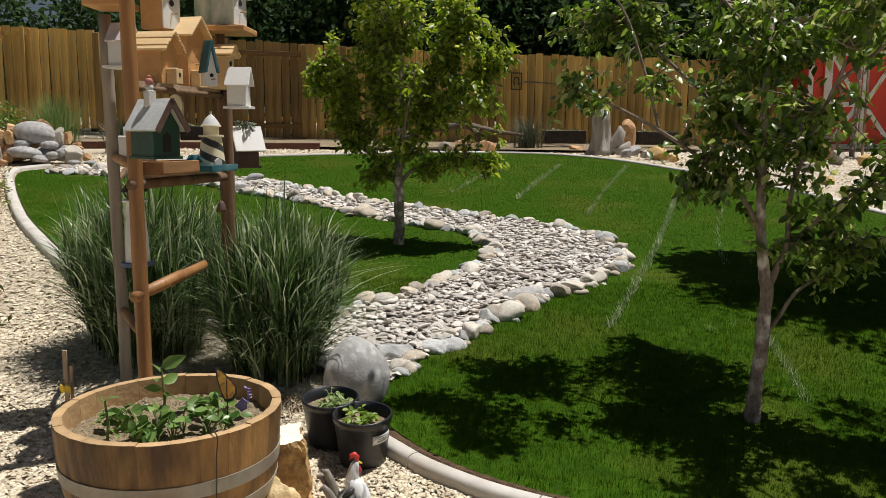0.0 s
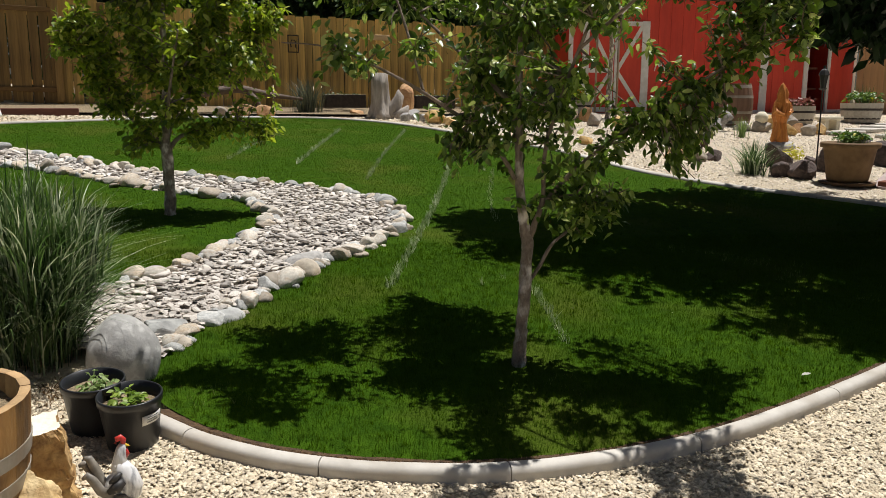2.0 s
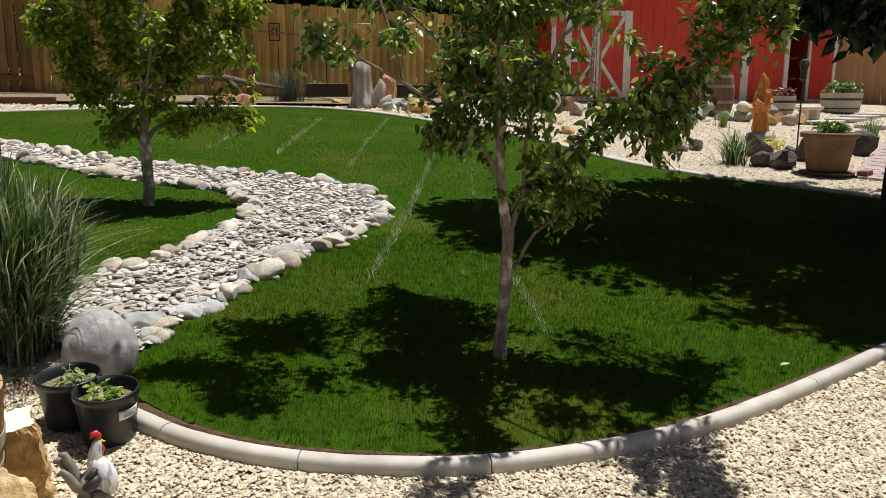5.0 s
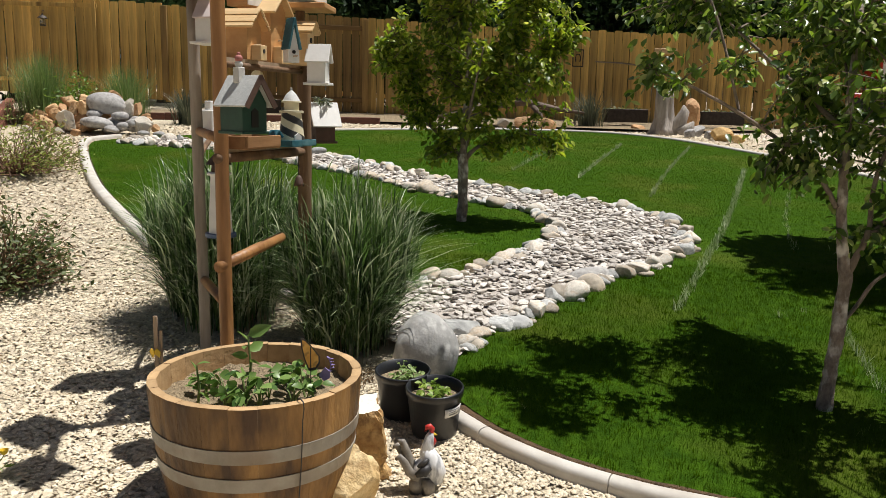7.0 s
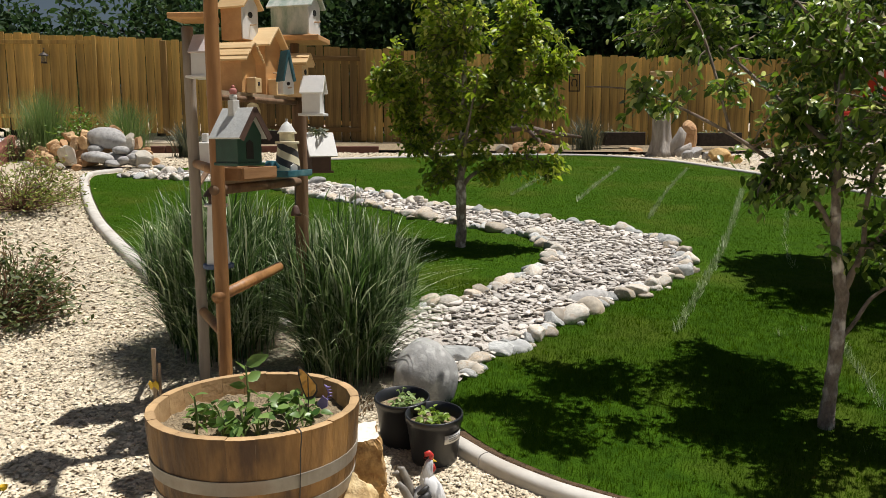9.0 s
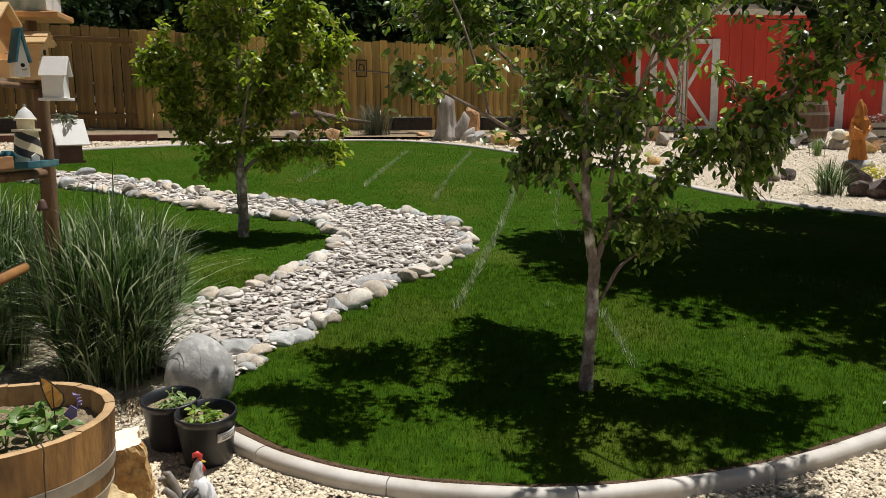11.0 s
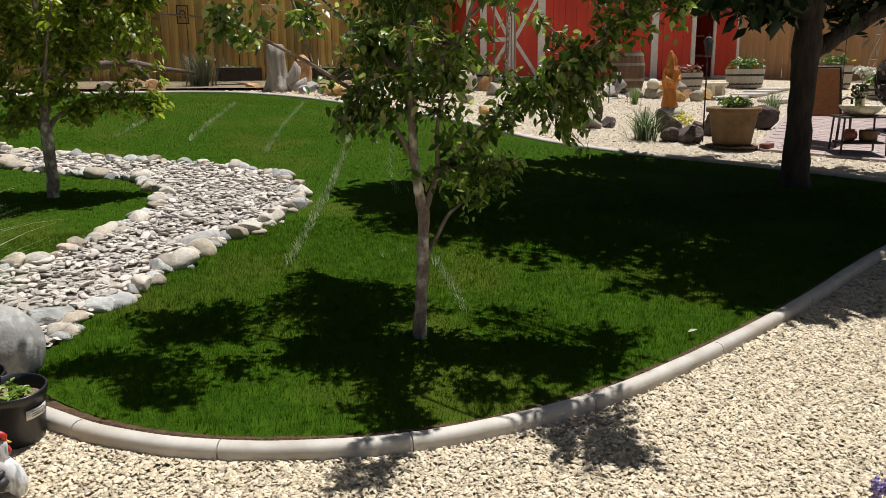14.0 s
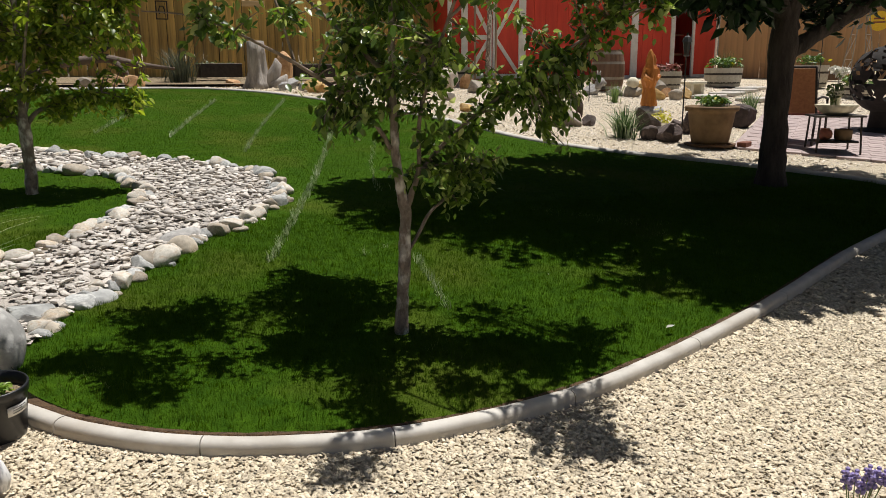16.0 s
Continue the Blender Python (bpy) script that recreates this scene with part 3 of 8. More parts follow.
FENCE_A, FENCE_B, FENCE_C = (-11.2, 14.45), (0.62, 16.35), (6.9, 17.3)
fence_run(FENCE_A, FENCE_B, 3.44, 2.98, 1.83, "fence", "weathered golden-brown wooden board fence", M_FENCE, seed=3, bay=(5.6, 8.25, M_FENCE_DARK))
fence_run((FENCE_B[0] - 0.02, FENCE_B[1] - 0.12), (FENCE_C[0], FENCE_C[1]), 3.0, 2.93, 1.86, "fence", "golden wooden board fence with a gate latch", M_FENCE, seed=8)


# ---- trees ----
def limb_path(a, b, rs, sag=0.1, n=5):
    a, b = Vector(a), Vector(b)
    mid = (b - a).length
    off = Vector((rs.uniform(-1, 1), rs.uniform(-1, 1), rs.uniform(-0.3, 0.6))) * mid * sag
    return [a.lerp(b, t) + off * math.sin(math.pi * t) for t in (k / (n - 1) for k in range(n))]


def knobbly(path, seg, seed):
    """A stem or limb through points with radii: uneven, with swellings and knots."""
    line = spline([(*p, r) for p, r in path], max(0.02, 0.5 * path[0][1]))
    bm = bmesh.new()
    rings = tube(bm, line[:, :3].tolist(), line[:, 3].clip(0.0015).tolist(), seg)
    off = Vector((seed * 1.7, seed * 0.9, 0))
    for ring, row in zip(rings, line):
        c, r = Vector(row[:3].tolist()), max(0.0015, float(row[3]))
        for v in ring:
            d = (v.co - c).normalized()
            v.co += d * r * (0.22 * noise.noise(v.co * (0.55 / r) + off) + 0.12 * noise.noise(v.co * (1.6 / r) + off) + 0.16 * max(0.0, noise.noise(c * (0.22 / r) + off)))
    return bm


def tree(name, label, base, trunk, limbs, twigs, bark, leaf_mat, leaf, per_twig, seed, twig_len=0.3, droop=0.35, seg=10, keep=None, full=True, wide=0.62, limb_bark=None):
    """trunk: points and radii; limbs: lists of points and radii; twigs: centres and radii of the crown's masses, with a count.
    Leaves sit along fine twigs that grow from the nearest limb."""
    rs, rn = random.Random(seed), np.random.default_rng(seed)
    root = thing(name, label, "tree", on_ground(*base))
    part("trunk", knobbly(trunk, max(seg, 12), seed), bark, root, shade=True)
    grown = [Vector(p) for p, _ in trunk[len(trunk) // 2:]]
    for path in limbs:
        part("limb", knobbly([(p, r * 0.8) for p, r in path], 8, seed), limb_bark or bark, root, shade=True)
        for (p, _), (q, _) in zip(path, path[1:]):
            grown += [Vector(p).lerp(Vector(q), t) for t in (0.35, 0.7, 1.0)]
    spots, ways = [], []
    bm = bmesh.new()
    for c, r, count in twigs:
        c, r = Vector(c), Vector(r)
        for _ in range(count):
            d = Vector((rs.gauss(0, 1), rs.gauss(0, 1), rs.gauss(0, 1))).normalized() * rs.uniform(0.25, 1.0) ** 0.5
            end = c + Vector((d.x * r.x, d.y * r.y, d.z * r.z))
            if keep and not keep(end):
                continue
            near = min(grown, key=lambda g: (g - end).length_squared)
            gap = (end - near).length
            start = near if gap < 0.9 else end + (near - end) * (0.9 / gap)
            path = limb_path(start, end, rs, 0.15, 4)
            tube(bm, path, [0.0055, 0.0042, 0.003, 0.0018], 4, False)
            last = (path[-1] - path[0]).normalized()
            for _ in range(per_twig):
                t = rs.uniform(0.0, 1.0)
                p = end - (path[-1] - path[-2]).normalized() * twig_len * t + Vector((rs.gauss(0, 1), rs.gauss(0, 1), rs.gauss(0, 1))) * leaf * 0.42
                spots.append(p)
                ways.append(last * 0.6 + Vector((rs.gauss(0, 1), rs.gauss(0, 1), rs.gauss(0, 0.7))))
    tagged(part("twig_mass", bm, limb_bark or bark, root), kind="stuff")
    spots, ways = np.array(spots), np.array(ways)
    verts, faces = leaves_mesh(spots, ways, leaf * rn.uniform(0.6, 1.3, len(spots)), rn, droop, wide, full=full)
    crown = fast_object("crown", verts, faces, leaf_mat)
    crown.parent = root
    return root


tree("fruit_tree", "young fruit tree with a forked pale trunk on the lawn", (1.13, 2.99),
     [((0, 0, -0.05), 0.038), ((0.0, 0, 0.03), 0.029), ((0.010, 0, 0.18), 0.0245), ((0.018, 0.0, 0.34), 0.0235), ((0.026, 0.005, 0.47), 0.0235), ((0.03, 0.01, 0.54), 0.0255),
      ((0.014, 0.02, 0.64), 0.020), ((0.0, 0.03, 0.78), 0.018), ((0.0, 0.06, 1.05), 0.015), ((0.04, 0.16, 1.45), 0.012), ((0.16, 0.42, 1.9), 0.008), ((0.3, 0.65, 2.3), 0.003)],
     ([[((0.03, 0, 0.37), 0.011), ((0.085, 0.01, 0.44), 0.0095), ((0.135, 0.02, 0.52), 0.0088), ((0.20, 0.02, 0.575), 0.008), ((0.29, 0.02, 0.64), 0.005)],
      [((0.03, 0.01, 0.53), 0.020), ((0.055, 0.0, 0.62), 0.016), ((0.08, -0.02, 0.72), 0.013), ((0.085, -0.04, 0.95), 0.010), ((0.14, -0.2, 1.3), 0.008), ((0.2, -0.4, 1.6), 0.004)],
      [((0.07, 0.0, 0.68), 0.012), ((0.22, -0.06, 0.86), 0.011), ((0.5, -0.15, 1.08), 0.009), ((0.85, -0.22, 1.30), 0.006), ((1.05, -0.26, 1.36), 0.003)],
      [((-0.02, 0.03, 0.80), 0.013), ((-0.12, 0.06, 0.95), 0.011), ((-0.38, 0.1, 1.14), 0.009), ((-0.7, 0.16, 1.30), 0.005), ((-0.92, 0.2, 1.33), 0.003)]] + [[((-0.02, 0.05, 0.95), 0.012), ((0.10, 0.35, 1.2), 0.009), ((0.2, 0.75, 1.45), 0.006), ((0.15, 1.1, 1.6), 0.003)],
      [((-0.03, 0.06, 1.1), 0.012), ((-0.25, 0.4, 1.4), 0.008), ((-0.45, 0.65, 1.65), 0.004)],
      [((0.14, -0.2, 1.3), 0.008), ((0.45, -0.5, 1.62), 0.007), ((0.85, -0.75, 1.8), 0.004)],
      [((0.85, -0.22, 1.30), 0.006), ((1.05, -0.12, 1.6), 0.005), ((1.25, -0.05, 1.85), 0.003)],
      [((0.08, -0.02, 0.72), 0.008), ((0.2, -0.06, 0.74), 0.005), ((0.31, -0.09, 0.70), 0.003)],
      [((-0.38, 0.1, 1.14), 0.008), ((-0.5, 0.25, 1.6), 0.006), ((-0.75, 0.35, 1.95), 0.003)], [((0.02, 0.16, 1.45), 0.010), ((-0.15, 0.4, 1.75), 0.006), ((-0.45, 0.55, 1.98), 0.003)]]),
     ([((-0.02, 0.08, 1.16), (0.25, 0.25, 0.25), 90), ((-0.20, 0.05, 0.92), (0.18, 0.15, 0.09), 13), ((-0.40, 0.1, 1.32), (0.30, 0.2, 0.10), 8), ((0.66, -0.12, 1.06), (0.18, 0.17, 0.27), 56), ((0.34, -0.10, 1.24), (0.24, 0.2, 0.14), 6), ((0.88, -0.2, 1.41), (0.27, 0.22, 0.16), 44), ((0.30, 0.02, 1.52), (0.26, 0.2, 0.10), 16), ((0.36, -0.10, 1.00), (0.13, 0.12, 0.10), 14),
      ((0.27, -0.05, 0.74), (0.17, 0.12, 0.17), 36), ((0.28, 0.68, 1.64), (0.42, 0.32, 0.28), 88), ((0.35, 0.75, 2.0), (0.38, 0.3, 0.3), 56), ((0.0, 0.1, 1.5), (0.2, 0.25, 0.2), 20)] + [((-0.66, 0.15, 1.30), (0.16, 0.12, 0.06), 9),
      ((0.2, 0.75, 1.45), (0.3, 0.32, 0.2), 34), ((0.14, -0.32, 1.6), (0.18, 0.34, 0.18), 36), ((-0.38, 0.72, 1.6), (0.45, 0.22, 0.16), 56), ((0.12, 1.1, 1.6), (0.16, 0.18, 0.12), 10), ((0.55, 0.3, 1.7), (0.3, 0.3, 0.18), 40),
      ((1.2, -0.05, 1.85), (0.38, 0.3, 0.16), 30), ((0.84, -0.76, 1.84), (0.26, 0.15, 0.08), 26),
      ((-0.72, 0.34, 1.92), (0.26, 0.13, 0.10), 42), ((-0.40, 0.55, 1.95), (0.26, 0.16, 0.12), 44), ((-0.5, -0.02, 1.92), (0.20, 0.09, 0.08), 20), ((0.92, -0.42, 1.88), (0.24, 0.12, 0.08), 34),
      ((0.70, -0.20, 1.90), (0.20, 0.14, 0.10), 24), ((0.95, 0.5, 1.95), (0.20, 0.06, 0.06), 10), ((0.02, -0.66, 1.88), (0.12, 0.08, 0.06), 9)]),
     M_BARK, M_LEAF, 0.042, 24, 11, twig_len=0.2, droop=0.65, wide=0.52, limb_bark=M_LIMB)
tree("fruit_tree", "young leafy fruit tree on the lawn beside the creek", (-0.50, 6.03),
     [((0, 0, -0.05), 0.062), ((0.0, 0, 0.05), 0.044), ((0.005, 0, 0.3), 0.038), ((0.0, 0.0, 0.50), 0.036), ((0.0, 0.0, 0.60), 0.028), ((0.02, 0.0, 1.0), 0.022), ((0.03, 0, 1.6), 0.014), ((0.03, 0, 2.3), 0.006)],
     ([[((0.0, 0, 0.46), 0.026), ((-0.09, 0.03, 0.60), 0.019), ((-0.24, 0.08, 0.72), 0.014), ((-0.45, 0.1, 0.98), 0.009), ((-0.66, 0.1, 1.3), 0.004)],
      [((0.0, 0, 0.47), 0.024), ((0.09, 0.0, 0.58), 0.018), ((0.25, 0.05, 0.64), 0.012), ((0.50, 0.05, 0.70), 0.008), ((0.72, 0.02, 0.62), 0.004)],
      [((0.0, 0, 0.55), 0.022), ((0.10, 0.1, 0.8), 0.016), ((0.35, 0.12, 1.1), 0.010), ((0.75, 0.15, 1.42), 0.004)]] + [[((0.0, 0, 0.6), 0.02), ((0.06, -0.2, 0.9), 0.014), ((0.15, -0.35, 1.3), 0.006)],
      [((0.0, 0, 0.7), 0.02), ((0.0, 0.2, 1.0), 0.014), ((-0.1, 0.35, 1.4), 0.006)],
      [((0.02, 0, 0.9), 0.016), ((0.3, 0, 1.3), 0.010), ((0.5, 0.05, 1.7), 0.005)],
      [((-0.24, 0.08, 0.72), 0.008), ((-0.36, 0.05, 0.80), 0.004)]]),
     [((0.42, 0.05, 1.12), (0.42, 0.35, 0.27), 125), ((0.75, 0.1, 1.42), (0.18, 0.2, 0.14), 24), ((0.05, 0.05, 1.36), (0.42, 0.35, 0.26), 100), ((0.5, 0.05, 1.55), (0.32, 0.3, 0.2), 60), ((-0.3, 0.05, 1.45), (0.28, 0.25, 0.22), 46), ((0.08, 0.1, 1.85), (0.55, 0.5, 0.4), 130), ((-0.54, 0.08, 1.26), (0.26, 0.25, 0.24), 46), ((-0.27, 0.05, 1.22), (0.20, 0.25, 0.25), 54),
      ((-0.38, 0.06, 0.79), (0.10, 0.10, 0.07), 11), ((-0.2, 0, 0.52), (0.11, 0.12, 0.06), 13), ((-0.05, 0, 0.76), (0.18, 0.2, 0.12), 18), ((0.30, 0, 0.63), (0.17, 0.15, 0.075), 26), ((0.66, 0.02, 0.63), (0.14, 0.1, 0.10), 16),
      ((-0.28, 0.1, 1.02), (0.24, 0.22, 0.2), 50), ((0.1, 0.05, 1.0), (0.28, 0.25, 0.2), 56)],
     M_BARK, M_LEAF_BRIGHT, 0.052, 22, 23, twig_len=0.2, droop=0.5, wide=0.54, limb_bark=M_LIMB)
BIG = (5.19, 5.12)
tree("shade_tree", "large dark shade tree with a thick trunk at the lawn's edge", BIG,
     [((0, 0, -0.1), 0.17), ((0.0, 0, 0.06), 0.120), ((0.0, 0, 0.35), 0.104), ((0.0, 0, 0.8), 0.098), ((0.015, 0.0, 1.12), 0.106), ((0.02, 0.0, 1.5), 0.098), ((0.02, 0, 2.2), 0.09), ((0.0, 0, 3.0), 0.07), ((0, 0, 4.0), 0.03)],
     [[((0.06, 0, 1.10), 0.09), ((0.40, -0.05, 1.30), 0.08), ((0.80, -0.1, 1.50), 0.07), ((1.5, -0.2, 1.85), 0.045), ((2.2, -0.3, 2.3), 0.02)],
      [((0.08, 0, 1.3), 0.1), ((-0.4, -0.1, 1.75), 0.07), ((-1.1, -0.2, 2.05), 0.045), ((-2.0, -0.3, 2.2), 0.02)],
      [((0.08, 0, 1.5), 0.09), ((0.0, 0.6, 2.0), 0.06), ((-0.2, 1.6, 2.3), 0.02)],
      [((0.08, 0, 1.6), 0.09), ((0.1, -0.7, 2.1), 0.06), ((0.1, -1.7, 2.4), 0.02)],
      [((0.06, 0, 2.0), 0.07), ((-0.8, 0.4, 2.7), 0.04), ((-1.5, 0.8, 3.1), 0.015)], [((-1.1, -0.2, 2.05), 0.03), ((-2.0, 0.3, 2.35), 0.02), ((-2.8, 0.6, 2.5), 0.008)],
      [((0.1, -0.7, 2.1), 0.04), ((-0.6, -1.4, 2.3), 0.025), ((-1.4, -1.95, 2.4), 0.008)], [((0.1, -0.7, 2.1), 0.04), ((0.6, -1.4, 2.3), 0.025), ((1.0, -2.0, 2.4), 0.008)]],
     ([((0.0, 0.0, 2.55), (2.3, 2.2, 0.95), 1250), ((-0.9, 0.0, 2.0), (1.3, 1.4, 0.5), 260), ((-0.72, -0.2, 1.68), (0.65, 0.6, 0.2), 80), ((0.8, 0.2, 1.95), (0.6, 0.6, 0.2), 50), ((0.0, -0.3, 1.9), (1.2, 1.2, 0.3), 160), ((0.9, 0.0, 2.1), (1.4, 1.4, 0.5), 150), ((0.0, 0.0, 3.4), (1.8, 1.8, 0.8), 420),
      ((-2.0, -0.2, 2.5), (0.7, 1.4, 0.5), 150)] + [((-2.45, 0.45, 2.85), (0.45, 0.85, 0.28), 120), ((-2.75, 0.75, 2.5), (0.50, 0.55, 0.25), 190), ((-2.9, -0.2, 2.45), (0.40, 0.35, 0.2), 100), ((-1.3, 1.5, 2.6), (0.8, 0.35, 0.25), 110), ((-1.4, -1.85, 2.35), (0.45, 0.3, 0.2), 90), ((0.7, -1.9, 2.4), (1.1, 0.35, 0.25), 70), ((-0.4, -1.85, 2.6), (0.9, 0.45, 0.35), 90), ((0.55, -0.7, 2.5), (0.95, 0.75, 0.4), 280), ((-0.75, -0.1, 1.44), (0.48, 0.4, 0.12), 55), ((-0.3, 0.4, 1.7), (0.9, 0.4, 0.25), 120), ((0.35, 0.3, 1.62), (0.3, 0.3, 0.2), 50), ((-0.5, -1.4, 2.3), (1.4, 0.8, 0.55), 140)]),
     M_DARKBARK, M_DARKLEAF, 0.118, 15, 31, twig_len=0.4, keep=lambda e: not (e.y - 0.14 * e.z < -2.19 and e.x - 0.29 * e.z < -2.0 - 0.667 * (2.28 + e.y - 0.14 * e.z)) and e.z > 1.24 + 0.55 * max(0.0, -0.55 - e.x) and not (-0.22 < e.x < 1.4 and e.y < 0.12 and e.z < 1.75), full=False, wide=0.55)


# ---- trees beyond the fence ----
def far_tree(x, y, tall, wide, seed, n=5500, leaf=0.19, mat=M_FARLEAF, label="dark leafy tree standing beyond the fence"):
    rs, rn = random.Random(seed), np.random.default_rng(seed)
    root = thing("background_tree", label, "tree", on_ground(x, y), group="trees beyond the fence")
    bm = bmesh.new()
    tube(bm, [(0, 0, -0.1), (0.05, 0, tall * 0.3), (0, 0.05, tall * 0.9)], [0.2, 0.15, 0.03], 8)
    for k in range(7):
        a, h = rs.uniform(0, 6.28), tall * rs.uniform(0.25, 0.7)
        tube(bm, limb_path((0, 0, h), (math.cos(a) * wide * 0.8, math.sin(a) * wide * 0.8, h + tall * 0.2), rs), [0.07, 0.055, 0.04, 0.025, 0.01], 5)
    part("trunk", bm, M_DARKBARK, root, shade=True)
    clumps = rn.normal(size=(46, 3)) * 0.55
    clumps *= np.array([wide, wide, tall * 0.36])
    clumps[:, 2] += tall * 0.56
    pick = rn.integers(0, 46, n)
    spots = clumps[pick] + rn.normal(size=(n, 3)) * wide * 0.2
    verts, faces = leaves_mesh(spots, rn.normal(size=(n, 3)), leaf * rn.uniform(0.6, 1.4, n), rn, 0.3, 0.6)
    crown = fast_object("crown", verts, faces, mat)
    crown.parent = root


for k, (x, y, tall, wide) in enumerate([(-13, 19.5, 3.6, 1.8), (-9.5, 20.5, 3.4, 2.0), (-6.5, 19.5, 4.2, 1.8), (-4.0, 19.8, 4.6, 2.2), (-1.4, 19.6, 5.0, 2.2), (1.2, 20.0, 5.2, 2.2),
                                        (3.6, 20.4, 5.0, 2.2), (6.0, 21.0, 5.2, 2.4), (8.5, 22.0, 5.0, 2.4), (11.5, 24, 5.5, 2.8), (15, 25, 5.0, 2.6), (-0.2, 23, 6.5, 3.0), (4.5, 24, 6.5, 3.0), (-5.5, 24, 6.0, 3.0), (-8.0, 23, 5.0, 2.4), (2.4, 19.2, 4.4, 1.8), (-2.8, 19.0, 4.2, 1.8), (5.0, 19.6, 4.4, 1.8)]):
    far_tree(x, y, tall, wide, 50 + k)



# ---- creek stones and gravel pebbles ----
def mesh_of(bm, name, mat, shade=True):
    me = bpy.data.meshes.new(name)
    bm.to_mesh(me)
    bm.free()
    me.materials.append(mat)
    me.polygons.foreach_set("use_smooth", [shade] * len(me.polygons))
    return me


M_BANKGREY = surface("grey_bank_stone", (0.24, 0.24, 0.235), (0.50, 0.50, 0.48), 12, 0.75, 0.3, 50, vary=0.3, stain=(0.60, 0.58, 0.54), stain_scale=5, stain_amount=0.6)
M_BANKPALE = surface("pale_bank_stone", (0.44, 0.40, 0.34), (0.70, 0.65, 0.57), 12, 0.75, 0.3, 50, vary=0.2, stain=(0.46, 0.30, 0.17), stain_scale=5, stain_amount=0.5)
bank_meshes = [mesh_of(rock_bm((1, 1, 1), 100 + k, 3, 0.42, sharp=k % 4 != 0), "bank_stone", (M_BANKSTONE, M_BANKGREY, M_BANKPALE)[k % 3]) for k in range(12)]
rs = random.Random(5)
for line, sign in ((CREEK_FAR, 1), (CREEK_NEAR, -1)):
    s, far = 0.0, np.r_[0, np.cumsum(np.linalg.norm(np.diff(line, axis=0), axis=1))]
    while s < far[-1] - 0.05:
        x, y = np.interp(s, far, line[:, 0]), np.interp(s, far, line[:, 1])
        size = rs.triangular(0.08, 0.205, 0.125) * (1.1 if y > 5 else 0.95)
        if rs.random() < 0.2:
            size *= 0.6
        if math.hypot(x + 0.43, y - 3.12) > 0.28:
            for _ in range(1 + (rs.random() < 0.35)):
                jx, jy = x + rs.uniform(-0.04, 0.04), y + rs.uniform(-0.04, 0.04)
                m = pose(jx, jy, ground_z(jx, jy) + 0.012, rs.uniform(-10, 10), rs.uniform(-10, 10), rs.uniform(0, 360))
                share("bank_stone", rs.choice(bank_meshes), creek_bed, m @ Matrix.Diagonal((size * rs.uniform(0.9, 1.2), size * rs.uniform(0.7, 1.0), size * rs.uniform(0.5, 0.75), 1)))
                size *= 0.6
                x, y = x + rs.uniform(-0.08, 0.08), y + rs.uniform(-0.08, 0.08)
        s += size * rs.uniform(0.6, 0.95) + 0.015

flat_meshes = [mesh_of(rock_bm((1, 1, 1), 200 + k, 2, 0.75, sharp=k % 4 != 3), "creek_stone", M_RIVERSTONE, False) for k in range(8)]
flat_arrays = []
for me in flat_meshes:
    co = np.zeros(len(me.vertices) * 3)
    me.vertices.foreach_get("co", co)
    fa = np.zeros(len(me.polygons) * 3, int)
    me.polygons.foreach_get("vertices", fa)
    flat_arrays.append((co.reshape(-1, 3), fa.reshape(-1, 3)))
x, y = scatter(60000, (-5.2, 3.2), (1.2, 10.1), lambda a, b: inside(a, b, CREEK))
order = rng.permutation(len(x))
kept, cells = [], {}
for i in order:
    size = rng.uniform(0.030, 0.078) * (1.0 if y[i] < 6 else 1.15)
    key = (int(x[i] / 0.040), int(y[i] / 0.040))
    near = [cells[k] for k in ((key[0] + a, key[1] + b) for a in (-1, 0, 1) for b in (-1, 0, 1)) if k in cells]
    if all((x[i] - p[0]) ** 2 + (y[i] - p[1]) ** 2 > (0.38 * (size + p[2])) ** 2 * 0.42 for p in near):
        cells[key] = (x[i], y[i], size)
        kept.append((x[i], y[i], size))
kept.sort(key=lambda p: p[1])
rest_v, rest_f, count = [], [], 0
for i, (px, py, size) in enumerate(kept):
    m = pose(px, py, ground_z(px, py) + 0.03 + rs.uniform(0, 0.02), rs.uniform(-17, 17), rs.uniform(-17, 17), rs.uniform(0, 360))
    m = m @ Matrix.Diagonal((size * rs.uniform(0.9, 1.3), size * rs.uniform(0.6, 0.9), size * rs.uniform(0.2, 0.42), 1))
    if i < 300:
        share("creek_stone", flat_meshes[i % 8], creek_bed, m)
    else:
        co, fa = flat_arrays[i % 8]
        mm = np.array(m)
        rest_v.append(co @ mm[:3, :3].T + mm[:3, 3])
        rest_f.append(fa + count)
        count += len(co)
bed = fast_object("creek_stone_bed", np.concatenate(rest_v), np.concatenate(rest_f), M_RIVERSTONE_ISLAND, False)
bed.parent = creek_bed
tagged(bed, "grey and mauve flat stones filling the creek", kind="stuff")


